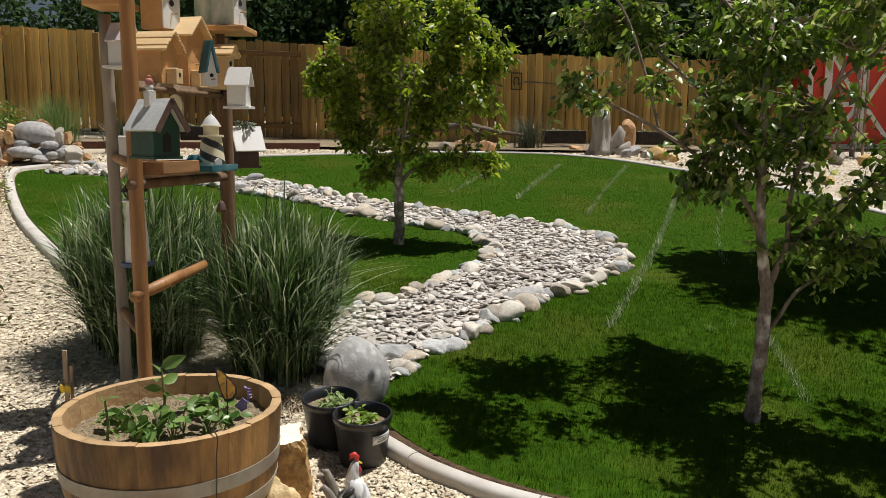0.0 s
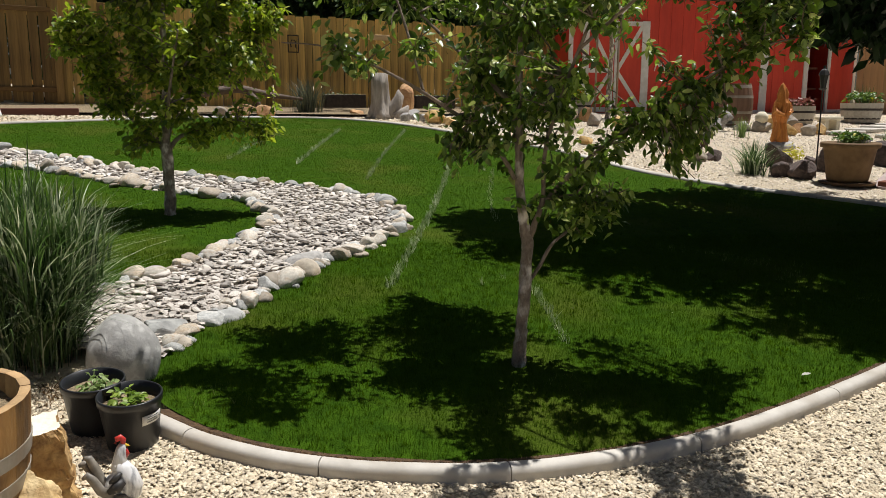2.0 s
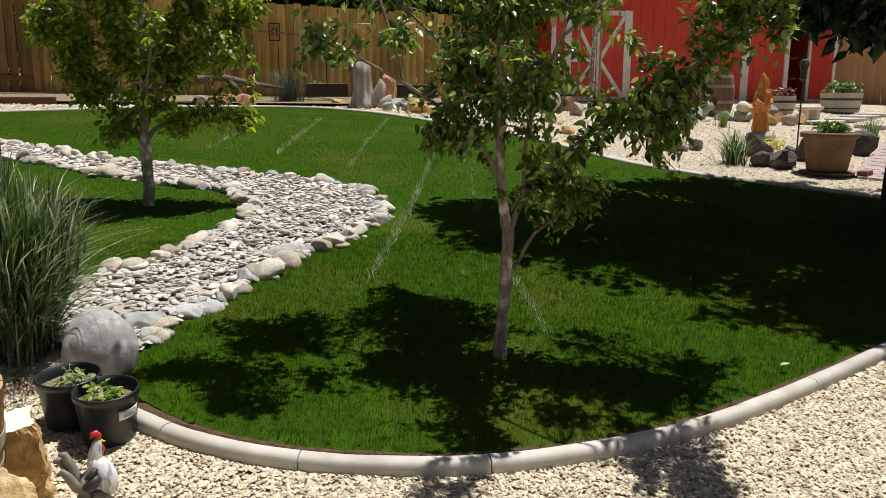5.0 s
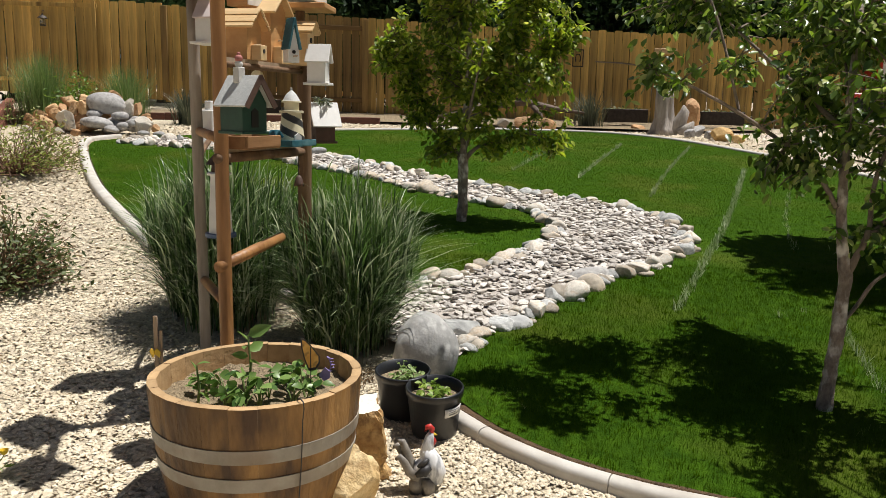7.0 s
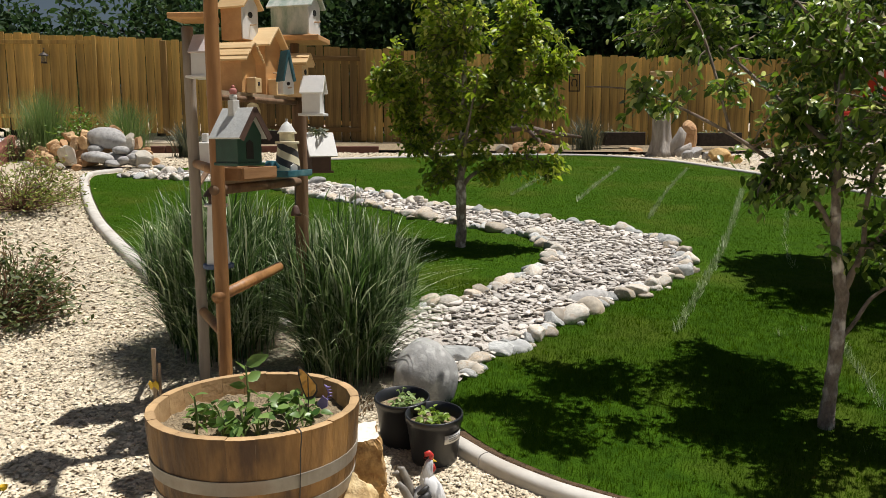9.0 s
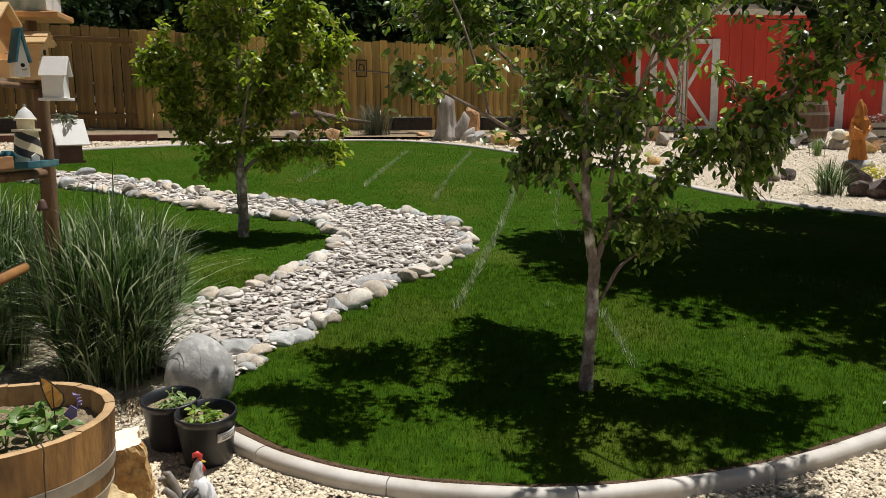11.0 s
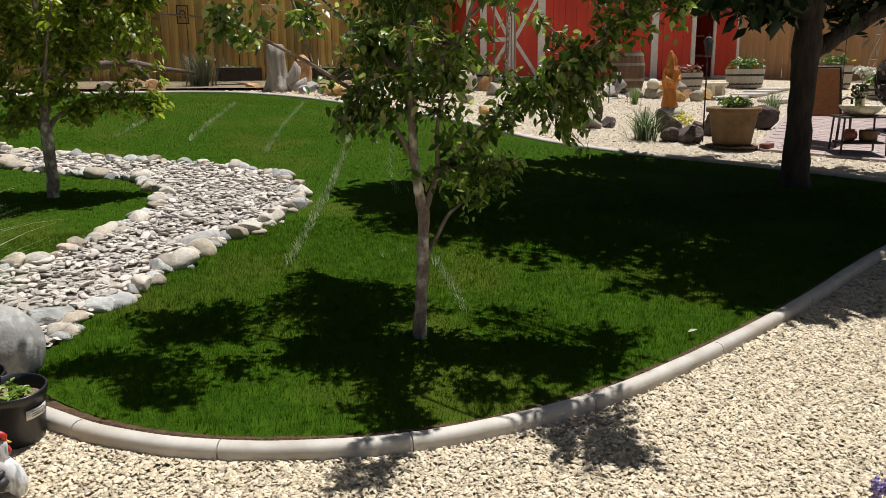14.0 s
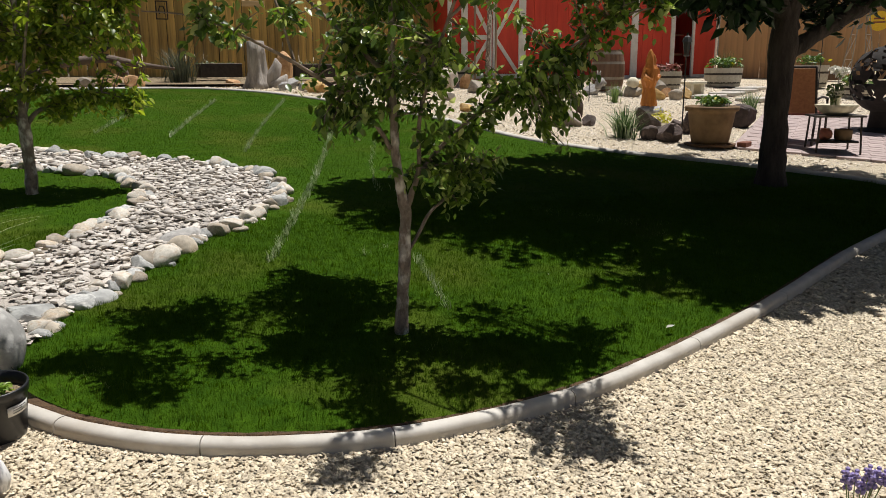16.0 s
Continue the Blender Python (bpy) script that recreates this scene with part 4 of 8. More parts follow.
def pebbles(name, label, n, lo, hi, size, keep, mat=M_PEBBLE, coarse=True):
    """Crushed gravel: small angular stones bedded in the ground; coarse ones are single points, the others have a broken flat top."""
    x, y = scatter(n, lo, hi, keep)
    m = len(x)
    s = size * rng.uniform(0.55, 1.4, m)[:, None, None]
    if coarse:
        base = np.array([(1, 0, -0.12), (0, 1, -0.12), (-1, 0, -0.12), (0, -1, -0.12), (0, 0, 0.5)])
        f = np.array([(0, 1, 4), (1, 2, 4), (2, 3, 4), (3, 0, 4)])
    else:
        ring = [(1, 0), (0, 1), (-1, 0), (0, -1)]
        base = np.array([(c, d, -0.1) for c, d in ring] + [(0.7 * c, 0.7 * d, 0.55) for c, d in ring])
        f = np.array([t for k in range(4) for t in ((k, (k + 1) % 4, 4 + k), ((k + 1) % 4, 4 + (k + 1) % 4, 4 + k))] + [(4, 5, 6), (4, 6, 7)])
    k = len(base)
    v = base[None] * (1 + rng.uniform(-0.25, 0.25, (m, k, 3))) + rng.uniform(-0.2, 0.2, (m, k, 3))
    v = v * np.stack([np.ones(m), rng.uniform(0.55, 0.9, m), rng.uniform(0.3, 0.5, m)], 1)[:, None]
    tip, roll = rng.normal(size=(2, m, 1)) * 0.28
    v[..., 2] += v[..., 0] * tip + v[..., 1] * roll
    a = rng.uniform(0, 2 * np.pi, m)
    c, q = np.cos(a)[:, None], np.sin(a)[:, None]
    v = np.stack([v[..., 0] * c - v[..., 1] * q, v[..., 0] * q + v[..., 1] * c, v[..., 2]], 2) * s * 0.5
    v += np.stack([x, y, ground_zs(x, y) + size * rng.uniform(0.0, 0.2, m)], 1)[:, None]
    faces = (np.arange(m) * k)[:, None, None] + f[None]
    return tagged(fast_object(name, v.reshape(-1, 3), faces.reshape(-1, 3), mat), label, "gravel", kind="stuff")


KERB_BAND = spline([(-0.41, 2.87), (-0.28, 2.69), (-0.088, 2.497), (0.247, 2.303), (0.785, 2.175), (1.40, 2.21), (2.0, 2.38), (2.955, 2.768),
                    (4.115, 3.323), (5.3, 3.85), (6.2, 4.34), (5.0, 4.6), (2.0, 3.5), (0.0, 3.0)], 0.1, closed=True)
PATIO_PAD = np.array([(6.30, 6.85), (8.72, 4.15), (11.9, 6.85), (9.5, 9.65)])
open_ground = lambda x, y: ~inside(x, y, LAWN) & ~inside(x, y, KERB_BAND) & ~inside(x, y, PATIO_PAD)
pebbles("gravel_pebbles", "pale tan crushed gravel in front of the kerb", 82000, (-0.75, 1.45), (3.3, 3.0), 0.0172, open_ground, coarse=False)
pebbles("gravel_pebbles", "pale tan crushed gravel beside the far kerb", 26000, (3.3, 1.45), (4.5, 3.5), 0.022, open_ground)
pebbles("gravel_pebbles", "pale tan crushed gravel beside the barrel", 76000, (-3.1, 1.5), (-0.75, 3.9), 0.0215, open_ground)
pebbles("gravel_pebbles", "pale crushed gravel in the open yard", 14000, (4.4, 1.6), (7.5, 4.6), 0.03, open_ground)
pebbles("gravel_pebbles", "pale crushed gravel along the path", 46000, (-6.5, 3.9), (-1.2, 10.5), 0.030, open_ground)
pebbles("gravel_pebbles", "pale crushed gravel round the back garden", 62000, (3.6, 5.6), (12.5, 15.5), 0.027, open_ground, M_PEBBLE_PALE)
pebbles("gravel_pebbles", "pale crushed gravel between lawn and back bed", 14000, (-5.6, 10.2), (3.6, 14.6), 0.042, open_ground)
pebbles("gravel_pebbles", "pale crushed gravel in the wide forecourt", 12000, (-5.5, -3.0), (7.0, 1.4), 0.036, open_ground)



# ---- the near corner: half barrel, pots, boulder, rocks, rooster ----
M_LABEL = surface("paper_label", (0.62, 0.61, 0.58), (0.72, 0.71, 0.69), 20, 0.6, 0.0, vary=0)
M_INK = surface("grey_print", (0.16, 0.16, 0.17), (0.22, 0.22, 0.23), 20, 0.7, 0.0, vary=0)
M_BERRYLEAF = leafy("strawberry_leaves", (0.035, 0.09, 0.016), (0.24, 0.36, 0.10), 0.38, 0.28)
M_YOUNGLEAF = leafy("young_leaves", (0.14, 0.24, 0.03), (0.32, 0.42, 0.08), 0.45, 0.3)
M_STEM = surface("green_stem", (0.10, 0.16, 0.04), (0.22, 0.28, 0.09), 20, 0.6, 0.1, 60, vary=0.1)
M_MULCH = surface("dry_potting_soil", (0.14, 0.10, 0.055), (0.40, 0.31, 0.19), 60, 0.95, 1.0, 120, vary=0, bump_depth=0.02)
M_RED_GLAZE = surface("red_glaze", (0.48, 0.03, 0.025), (0.62, 0.05, 0.04), 20, 0.4, 0.0, vary=0)
M_CREAM = surface("cream_paint", (0.62, 0.56, 0.38), (0.76, 0.70, 0.50), 14, 0.6, 0.1, vary=0)
M_BLACK = surface("black_paint", (0.02, 0.02, 0.02), (0.045, 0.042, 0.04), 16, 0.55, 0.1, vary=0)
M_ORANGE_WING = surface("orange_wing", (0.62, 0.28, 0.04), (0.80, 0.50, 0.12), 26, 0.6, 0.0, vary=0, stain=(0.05, 0.03, 0.02), stain_scale=34, stain_amount=0.9)
M_VIOLET = surface("violet_petal", (0.20, 0.15, 0.38), (0.36, 0.30, 0.55), 26, 0.7, 0.0, vary=0)
M_YELLOW_PETAL = surface("yellow_petal", (0.75, 0.45, 0.02), (0.85, 0.62, 0.05), 26, 0.6, 0.0, vary=0.1)
M_DRYWOOD = surface("dry_wood", (0.30, 0.21, 0.13), (0.48, 0.37, 0.26), 12, 0.85, 0.4, 50, (1, 1, 0.2), 0.1)


def barrel_radius(z, top, bottom, tall, belly=0.02):
    s = z / tall
    return bottom + (top - bottom) * s + belly * math.sin(math.pi * min(s, 1.0))


def staved_tub(root, top, bottom, tall, thick, count, mat, rim_mat, belly=0.02, z0=0.0):
    """Staves side by side, each with its own edges and a thin joint."""
    bm = bmesh.new()
    half = math.pi / count - 0.00025 / top
    rings = []
    for k in range(7):
        z = z0 + tall * k / 6
        r = barrel_radius(z - z0, top, bottom, tall, belly)
        rings.append([bm.verts.new((rr * math.cos(a), rr * math.sin(a), z)) for rr, a in ((r, -half), (r + 0.0015, 0), (r, half), (r - thick, half), (r - thick, -half))])
    for a, b in zip(rings, rings[1:]):
        for k in range(5):
            # inner faces take the paler rim wood: their sunlit tan is put into the colour
            bm.faces.new((a[k], a[(k + 1) % 5], b[(k + 1) % 5], b[k])).material_index = 1 if k == 3 else 0
    bm.faces.new(rings[0][::-1])
    cap = bm.faces.new(rings[-1])
    cap.material_index = 1
    me = bpy.data.meshes.new("stave")
    bm.normal_update()
    bm.to_mesh(me)
    bm.free()
    me.materials.append(mat)
    me.materials.append(rim_mat)
    rs = random.Random(count)
    for k in range(count):
        share("stave", me, root, pose(0, 0, rs.uniform(-0.0015, 0.0015), 0, 0, 360 * k / count))


def hoop(root, z, wide, r0, r1, mat=None, seg=48):
    bm = bmesh.new()
    lathe(bm, [(r0, z), (r0 + 0.003, z), (r1 + 0.003, z + wide), (r1, z + wide)], seg, False)
    part("hoop", bm, mat or M_HOOP, root, "grey galvanised hoop", shade=False)


def tuft(root, name, spots, leaf, mat, seed, wide=0.7, droop=0.2, spread=0.03, per=9, stems=True):
    """Small plants: leaves round short stems."""
    rn = np.random.default_rng(seed)
    bm = bmesh.new()
    pts, ways = [], []
    for x, y, z, h in spots:
        for k in range(per):
            a, t = rn.uniform(0, 6.28), rn.uniform(0.45, 1.0)
            d = spread * rn.uniform(0.4, 1.2)
            p = Vector((x + math.cos(a) * d, y + math.sin(a) * d, z + h * t))
            if stems:
                tube(bm, [(x, y, z - 0.01), (x + math.cos(a) * d * 0.4, y + math.sin(a) * d * 0.4, z + h * t * 0.6), p], [0.0025, 0.002, 0.0012], 4, False)
            for _ in range(3):
                pts.append(p)
                ways.append((math.cos(a) + rn.normal() * 0.7, math.sin(a) + rn.normal() * 0.7, rn.normal() * 0.3))
    if stems:
        tagged(part("stem_mass", bm, M_STEM, root), kind="stuff")
    else:
        bm.free()
    v, f = leaves_mesh(np.array(pts), np.array(ways), leaf * rn.uniform(0.6, 1.25, len(pts)), rn, droop, wide, full=True)
    ob = fast_object(name, v, f, mat)
    ob.parent = root
    return ob


# half barrel
BX, BY = -0.828, 2.155
barrel = thing("barrel_planter", "half oak wine barrel planter with strawberry plants, standing on gravel", "planter", on_ground(BX, BY, 8, -0.015))
staved_tub(barrel, 0.308, 0.248, 0.408, 0.025, 25, M_OAK, M_OAK_RIM, 0.012)
for z, w in ((0.250, 0.040), (0.165, 0.04), (0.015, 0.042)):
    hoop(barrel, z, w, barrel_radius(z, 0.308, 0.248, 0.408, 0.012) + 0.001, barrel_radius(z + w, 0.308, 0.248, 0.408, 0.012) + 0.001)
bm = bmesh.new()
bmesh.ops.create_circle(bm, cap_ends=True, segments=40, radius=0.283)
bmesh.ops.poke(bm, faces=bm.faces)
bmesh.ops.subdivide_edges(bm, edges=bm.edges, cuts=5, use_grid_fill=True)
for v in bm.verts:
    v.co.z = 0.345 + 0.016 * noise.noise(v.co * 14) + 0.01 * noise.noise(v.co * 40)
part("soil", bm, M_MULCH, barrel, "dry brown soil", shade=True)
spots = [(-0.06, -0.13, 0.342, 0.06), (-0.01, -0.15, 0.342, 0.065), (0.03, -0.12, 0.342, 0.08), (-0.02, -0.07, 0.342, 0.09), (0.04, -0.05, 0.342, 0.085),
         (0.12, -0.09, 0.342, 0.07), (0.15, -0.04, 0.342, 0.085), (0.13, 0.02, 0.342, 0.085), (-0.09, -0.02, 0.342, 0.07), (0.10, 0.11, 0.342, 0.08), (0.06, 0.08, 0.342, 0.06), (-0.13, 0.0, 0.342, 0.05)]
tagged(tuft(barrel, "strawberry_leaves", spots, 0.036, M_BERRYLEAF, 3, 0.8, 0.15, 0.040, 5), "green strawberry leaves")
rn = np.random.default_rng(8)
for sx, sy, top, count, size in ((-0.03, 0.03, 0.51, 8, 0.075), (-0.15, -0.10, 0.46, 6, 0.055)):
    bm = bmesh.new()
    tube(bm, [(sx, sy, 0.33), (sx + 0.006, sy, (0.33 + top) / 2), (sx, sy, top)], [0.0045, 0.004, 0.0025], 6)
    stem = part("seedling_stem", bm, M_STEM, barrel, "pale green seedling stem")
    for k in range(count):
        a = 2.4 * k + rn.uniform(-0.3, 0.3)
        at = np.array([(sx, sy, top - 0.016 * k)])
        v, f = leaves_mesh(at, np.array([(math.cos(a), math.sin(a), 0.55 - 0.10 * k)]), np.array([size * rn.uniform(0.6, 1.05)]), rn, 0.05, 0.5, 0.2, True)
        ob = fast_object("leaf", v, f, M_BERRYLEAF)
        ob.parent = stem

# black drip tube hung over the barrel's rim
drip = thing("drip_tube", "thin black drip tube hung over the barrel's rim", "hose", barrel.matrix_basis.copy())
bm = bmesh.new()
run = [(0.225, 0.340), (0.262, 0.380), (0.285, 0.415), (0.300, 0.420), (0.318, 0.415), (0.322, 0.398)]
run += [(barrel_radius(z, 0.308, 0.248, 0.408, 0.012) + 0.0075, z) for z in (0.36, 0.29, 0.25, 0.19, 0.15, 0.10, 0.05, 0.012)]
tube(bm, [(r * 0.54, -r * 0.842, z) for r, z in run], 0.0018, 6)
part("tube", bm, M_BLACK, drip, shade=True)

# painted butterfly on a wire in the barrel
fly = thing("butterfly_ornament", "orange and violet butterfly ornament on a wire in the barrel", "garden ornament", pose(-0.655, 2.12, 0.590, 0, 0, 18))
bm = bmesh.new()
tube(bm, [(0, 0, -0.06), (0, 0, 0.085)], 0.0015, 5)
part("wire", bm, M_BLACK, fly)
WING = [(0.0, 0.0), (0.030, -0.004), (0.052, 0.010), (0.058, 0.030), (0.048, 0.050), (0.034, 0.074), (0.016, 0.098), (0.004, 0.106), (-0.004, 0.080), (-0.006, 0.040)]
for shift, mat, grow, thick, word in ((0.0, M_BLACK, 1.0, 0.001, "dark wing edge"), (0.0, M_ORANGE_WING, 0.84, 0.0016, "orange wing with dark veins")):
    bm = bmesh.new()
    prism(bm, [(0.022 + (a - 0.022) * grow * 0.72, 0.045 + (b - 0.045) * grow) for a, b in WING], -thick, thick, pose(-0.012, 0, 0.012, 0, -14, 12))
    part("wing", bm, mat, fly, word)
bm = bmesh.new()
prism(bm, [(0.0, 0.0), (0.02, -0.012), (0.036, 0.002), (0.034, 0.022), (0.016, 0.03)], -0.001, 0.001, pose(0.022, -0.004, 0.0, 0, 10, -30))
part("wing", bm, M_VIOLET, fly, "violet rear wing")
rb = random.Random(4)
bm = bmesh.new()
for k in range(16):
    t = k / 15
    p = Vector((0.044 + 0.012 * math.sin(3 * t), -0.004, 0.0 + 0.055 * t))
    tube(bm, [p, p + Vector((rb.uniform(0.006, 0.014), rb.uniform(-0.006, 0.006), rb.uniform(-0.004, 0.006)))], [0.0022, 0.0008], 4)
tagged(part("fringe", bm, M_VIOLET, fly, "violet feather fringe"), "violet feather fringe", kind="stuff")

# stake with a yellow butterfly
stake = thing("garden_stake", "thin wooden garden stake with a yellow butterfly beside the barrel", "garden ornament", on_ground(-1.235, 2.36))
bm = bmesh.new()
box(bm, (0, 0, 0.22), (0.014, 0.006, 0.50), bevel=0.001)
part("stick", bm, M_DRYWOOD, stake)
bm = bmesh.new()
box(bm, (0.014, 0.006, 0.20), (0.010, 0.005, 0.44), bevel=0.001)
part("stick", bm, M_DRYWOOD, stake)
for side in (-1, 1):
    bm = bmesh.new()
    prism(bm, [(0, 0), (0.014 * side, -0.016), (0.018 * side, 0.008), (0.008 * side, 0.022), (0, 0.014)], -0.002, 0.002, pose(0, -0.012, 0.345, 20, 0, 15 * side))
    part("wing", bm, M_YELLOW_PETAL, stake, "yellow wing")


# nursery pots
def nursery_pot(x, y, turn, label, tall, top, seed, plant):
    root = thing("nursery_pot", label, "plant pot", on_ground(x, y) @ pose(0, 0, 0, 4.6, 0, turn), group="black nursery pots")
    bm = bmesh.new()
    lathe(bm, [(top * 0.78, 0.0), (top * 0.80, 0.012), (top * 0.955, tall - 0.028), (top * 1.0, tall - 0.026), (top * 1.02, tall - 0.004), (top * 1.0, tall),
               (top * 0.955, tall), (top * 0.93, tall - 0.05), (top * 0.90, tall - 0.075)], 40, True, False)
    part("pot", bm, M_BLACKPOT, root, shade=True)
    bm = bmesh.new()
    lathe(bm, [(0.001, tall - 0.035), (top * 0.4, tall - 0.034), (top * 0.91, tall - 0.042)], 24, False)
    for v in bm.verts:
        v.co.z += 0.006 * noise.noise(v.co * 50)
    part("soil", bm, M_MULCH, root, shade=True)
    rn = np.random.default_rng(seed)
    spots = [(rn.uniform(-0.04, 0.04), rn.uniform(-0.04, 0.04), tall - 0.035, rn.uniform(0.02, 0.045)) for _ in range(7)]
    tuft(root, "leaves", spots, plant[0], plant[1], seed, 0.6, 0.1, 0.020, 5)
    return root


nursery_pot(-0.475, 2.765, 0, "black plastic nursery pot with a small leafy plant", 0.178, 0.102, 5, (0.022, leafy("pale_herb", (0.14, 0.22, 0.06), (0.34, 0.44, 0.17), 0.5, 0.25)))
pot = nursery_pot(-0.342, 2.635, 0, "black plastic nursery pot with a white label and a seedling", 0.178, 0.102, 6, (0.024, M_YOUNGLEAF))
bm = bmesh.new()
for k in range(6):
    a0, a1 = radians(-62 + k * 8), radians(-62 + (k + 1) * 8)
    q = [(r * math.cos(a), r * math.sin(a), z) for a, z, r in ((a0, 0.095, 0.0935), (a1, 0.095, 0.0935), (a1, 0.128, 0.0973), (a0, 0.128, 0.0973))]
    bm.faces.new([bm.verts.new(p) for p in q])
bmesh.ops.remove_doubles(bm, verts=bm.verts, dist=1e-5)
bmesh.ops.solidify(bm, geom=bm.faces[:], thickness=0.0008)
label = part("label", bm, M_LABEL, pot, "white paper label", shade=True)
for z, span in ((0.119, (0.2, 0.8)), (0.112, (0.2, 0.6)), (0.103, (0.2, 0.75))):
    bm = bmesh.new()
    for k in range(5):
        a0, a1 = (radians(-62 + 48 * (span[0] + (span[1] - span[0]) * j / 5)) for j in (k, k + 1))
        r = 0.0935 + 0.0038 * (z - 0.095) / 0.033 + 0.0016
        bm.faces.new([bm.verts.new((r * math.cos(a), r * math.sin(a), h)) for a, h in ((a0, z), (a1, z), (a1, z + 0.003), (a0, z + 0.003))])
    part("print_bar", bm, M_INK, label)


# boulders and rocks
def stone(name, label, x, y, size, seed, mat, turn=0.0, sharp=False, detail=4, rough=0.22, sink=0.02, group="", category="rock", tip=0.0):
    ob = mesh_object(name, rock_bm(size, seed, detail, rough, sharp=sharp), mat, not sharp)
    ob.matrix_basis = on_ground(x, y, turn, -sink) @ pose(0, 0, 0, tip, 0, 0)
    return tagged(ob, label, category, group)


M_BOULDER = surface("flecked_granite", (0.24, 0.235, 0.225), (0.44, 0.43, 0.41), 9, 0.8, 0.2, 90, vary=0, stain=(0.66, 0.65, 0.62), stain_scale=26, stain_amount=0.55, bump_depth=0.008)
stone("boulder", "large rounded grey granite boulder between pots and creek", -0.44, 3.13, (0.27, 0.25, 0.34), 41, M_BOULDER, 20, rough=0.2)
stone("rock", "angular grey rock at the creek's foot", -0.33, 3.56, (0.27, 0.19, 0.18), 43, M_BANKGREY, 40, True)
stone("rock", "small pale rounded rock in the creek's mouth", -0.24, 3.44, (0.11, 0.09, 0.09), 44, M_BANKSTONE, 10)
stone("rock", "rounded grey rock beside the lawn", -0.07, 3.74, (0.21, 0.14, 0.11), 45, M_BANKGREY, 35)
stone("rock", "white stone chip at the lawn's corner", -0.325, 3.34, (0.06, 0.05, 0.05), 46, M_WHITE, 0)
stone("large_creek_stone", "flat blue-grey stone lying across the creek's edge", 0.38, 4.66, (0.30, 0.16, 0.13), 47, M_GRANITE, 25)
stone("large_creek_stone", "rounded pale stone on the creek's edge", 0.36, 4.44, (0.20, 0.16, 0.16), 48, M_BANKSTONE, 25)
stone("large_creek_stone", "rounded brownish stone on the creek's edge", 0.16, 4.22, (0.15, 0.13, 0.14), 49, M_BANKSTONE, 60)
def slab_rock(size, seed, taper=0.85, rough=0.02, cuts=14):
    """A split block of stone: a squared lump with broken, ledged sides and a flat top of its own colour."""
    rs = random.Random(seed)
    off = Vector((rs.uniform(-50, 50), rs.uniform(-50, 50), 0))
    bm = bmesh.new()
    bmesh.ops.create_cube(bm, size=1.0)
    bmesh.ops.subdivide_edges(bm, edges=bm.edges[:], cuts=cuts, use_grid_fill=True)
    for v in bm.verts:
        up = v.co.z + 0.5
        top = up > 0.999
        v.co = Vector((v.co.x * size[0] * (1 - (1 - taper) * up), v.co.y * size[1] * (1 - (1 - taper) * up), up * size[2]))
        ledge = noise.noise(Vector((v.co.x * 9, v.co.y * 9, v.co.z * 22)) + off)
        push = Vector((v.co.x, v.co.y, 0)).normalized()
        v.co += push * (rough * 1.2 * round(ledge * 2.4) / 2.4 + rough * noise.noise(v.co * 18 + off))
        v.co.z += (0.25 if top else 0.6) * rough * noise.noise(v.co * 14 + off)
        v.co += Vector((1, 1, 0.4)) * rough * 0.4 * noise.noise(v.co * 60 + off)
    for f in bm.faces:
        if f.calc_center_median().z > size[2] - rough * 0.5 and f.normal.z > 0.5:
            f.material_index = 1
    return bm


M_RUSTSIDE = surface("rusty_rock_side", (0.30, 0.15, 0.05), (0.66, 0.45, 0.20), 18, 0.85, 0.8, 60, vary=0, stain=(0.16, 0.07, 0.025), stain_scale=26, stain_amount=0.7, bump_depth=0.012)
M_PALETOP = surface("pale_rock_face", (0.72, 0.63, 0.45), (0.86, 0.81, 0.68), 14, 0.8, 0.5, 60, vary=0, bump_depth=0.01)
M_YELLOWROCK = surface("yellow_rock", (0.52, 0.33, 0.12), (0.86, 0.70, 0.42), 11, 0.8, 0.7, 50, vary=0, stain=(0.34, 0.18, 0.06), stain_scale=16, stain_amount=0.55, bump_depth=0.012)
ob = mesh_object("ochre_rock", slab_rock((0.105, 0.15, 0.255), 61, 0.84, 0.013), M_RUSTSIDE)
ob.data.materials.append(M_PALETOP)
ob.matrix_basis = on_ground(-0.515, 2.35, 14, -0.02) @ pose(0, 0, 0, 5, -6, 0)
tagged(ob, "upright rusty ochre rock with a flat pale top beside the barrel", "rock")
bm = rock_bm((0.25, 0.20, 0.27), 62, 5, 0.3, sharp=True)
for v in bm.verts:
    v.co += Vector((1, 1, 0.6)) * (0.012 * round(noise.noise(v.co * 13) * 3) / 3 + 0.005 * noise.noise(v.co * 45))
ob = mesh_object("ochre_rock", bm, M_YELLOWROCK)
ob.matrix_basis = on_ground(-0.575, 2.13, -15, -0.02)
tagged(ob, "low jagged pale yellow rock on the gravel by the barrel", "rock")


# rooster figure: one mesh
def statue(name, label, blobs, m, mats):
    """blobs: material, then tube points and radii; all joined."""
    bm = bmesh.new()
    for k, pts, radii in blobs:
        before = set(bm.faces)
        tube(bm, pts, radii, 10)
        for f in bm.faces:
            if f not in before:
                f.material_index = k
    ob = mesh_object(name, bm, mats[0], True)
    for extra in mats[1:]:
        ob.data.materials.append(extra)
    ob.matrix_basis = m
    return tagged(ob, label, "garden ornament")


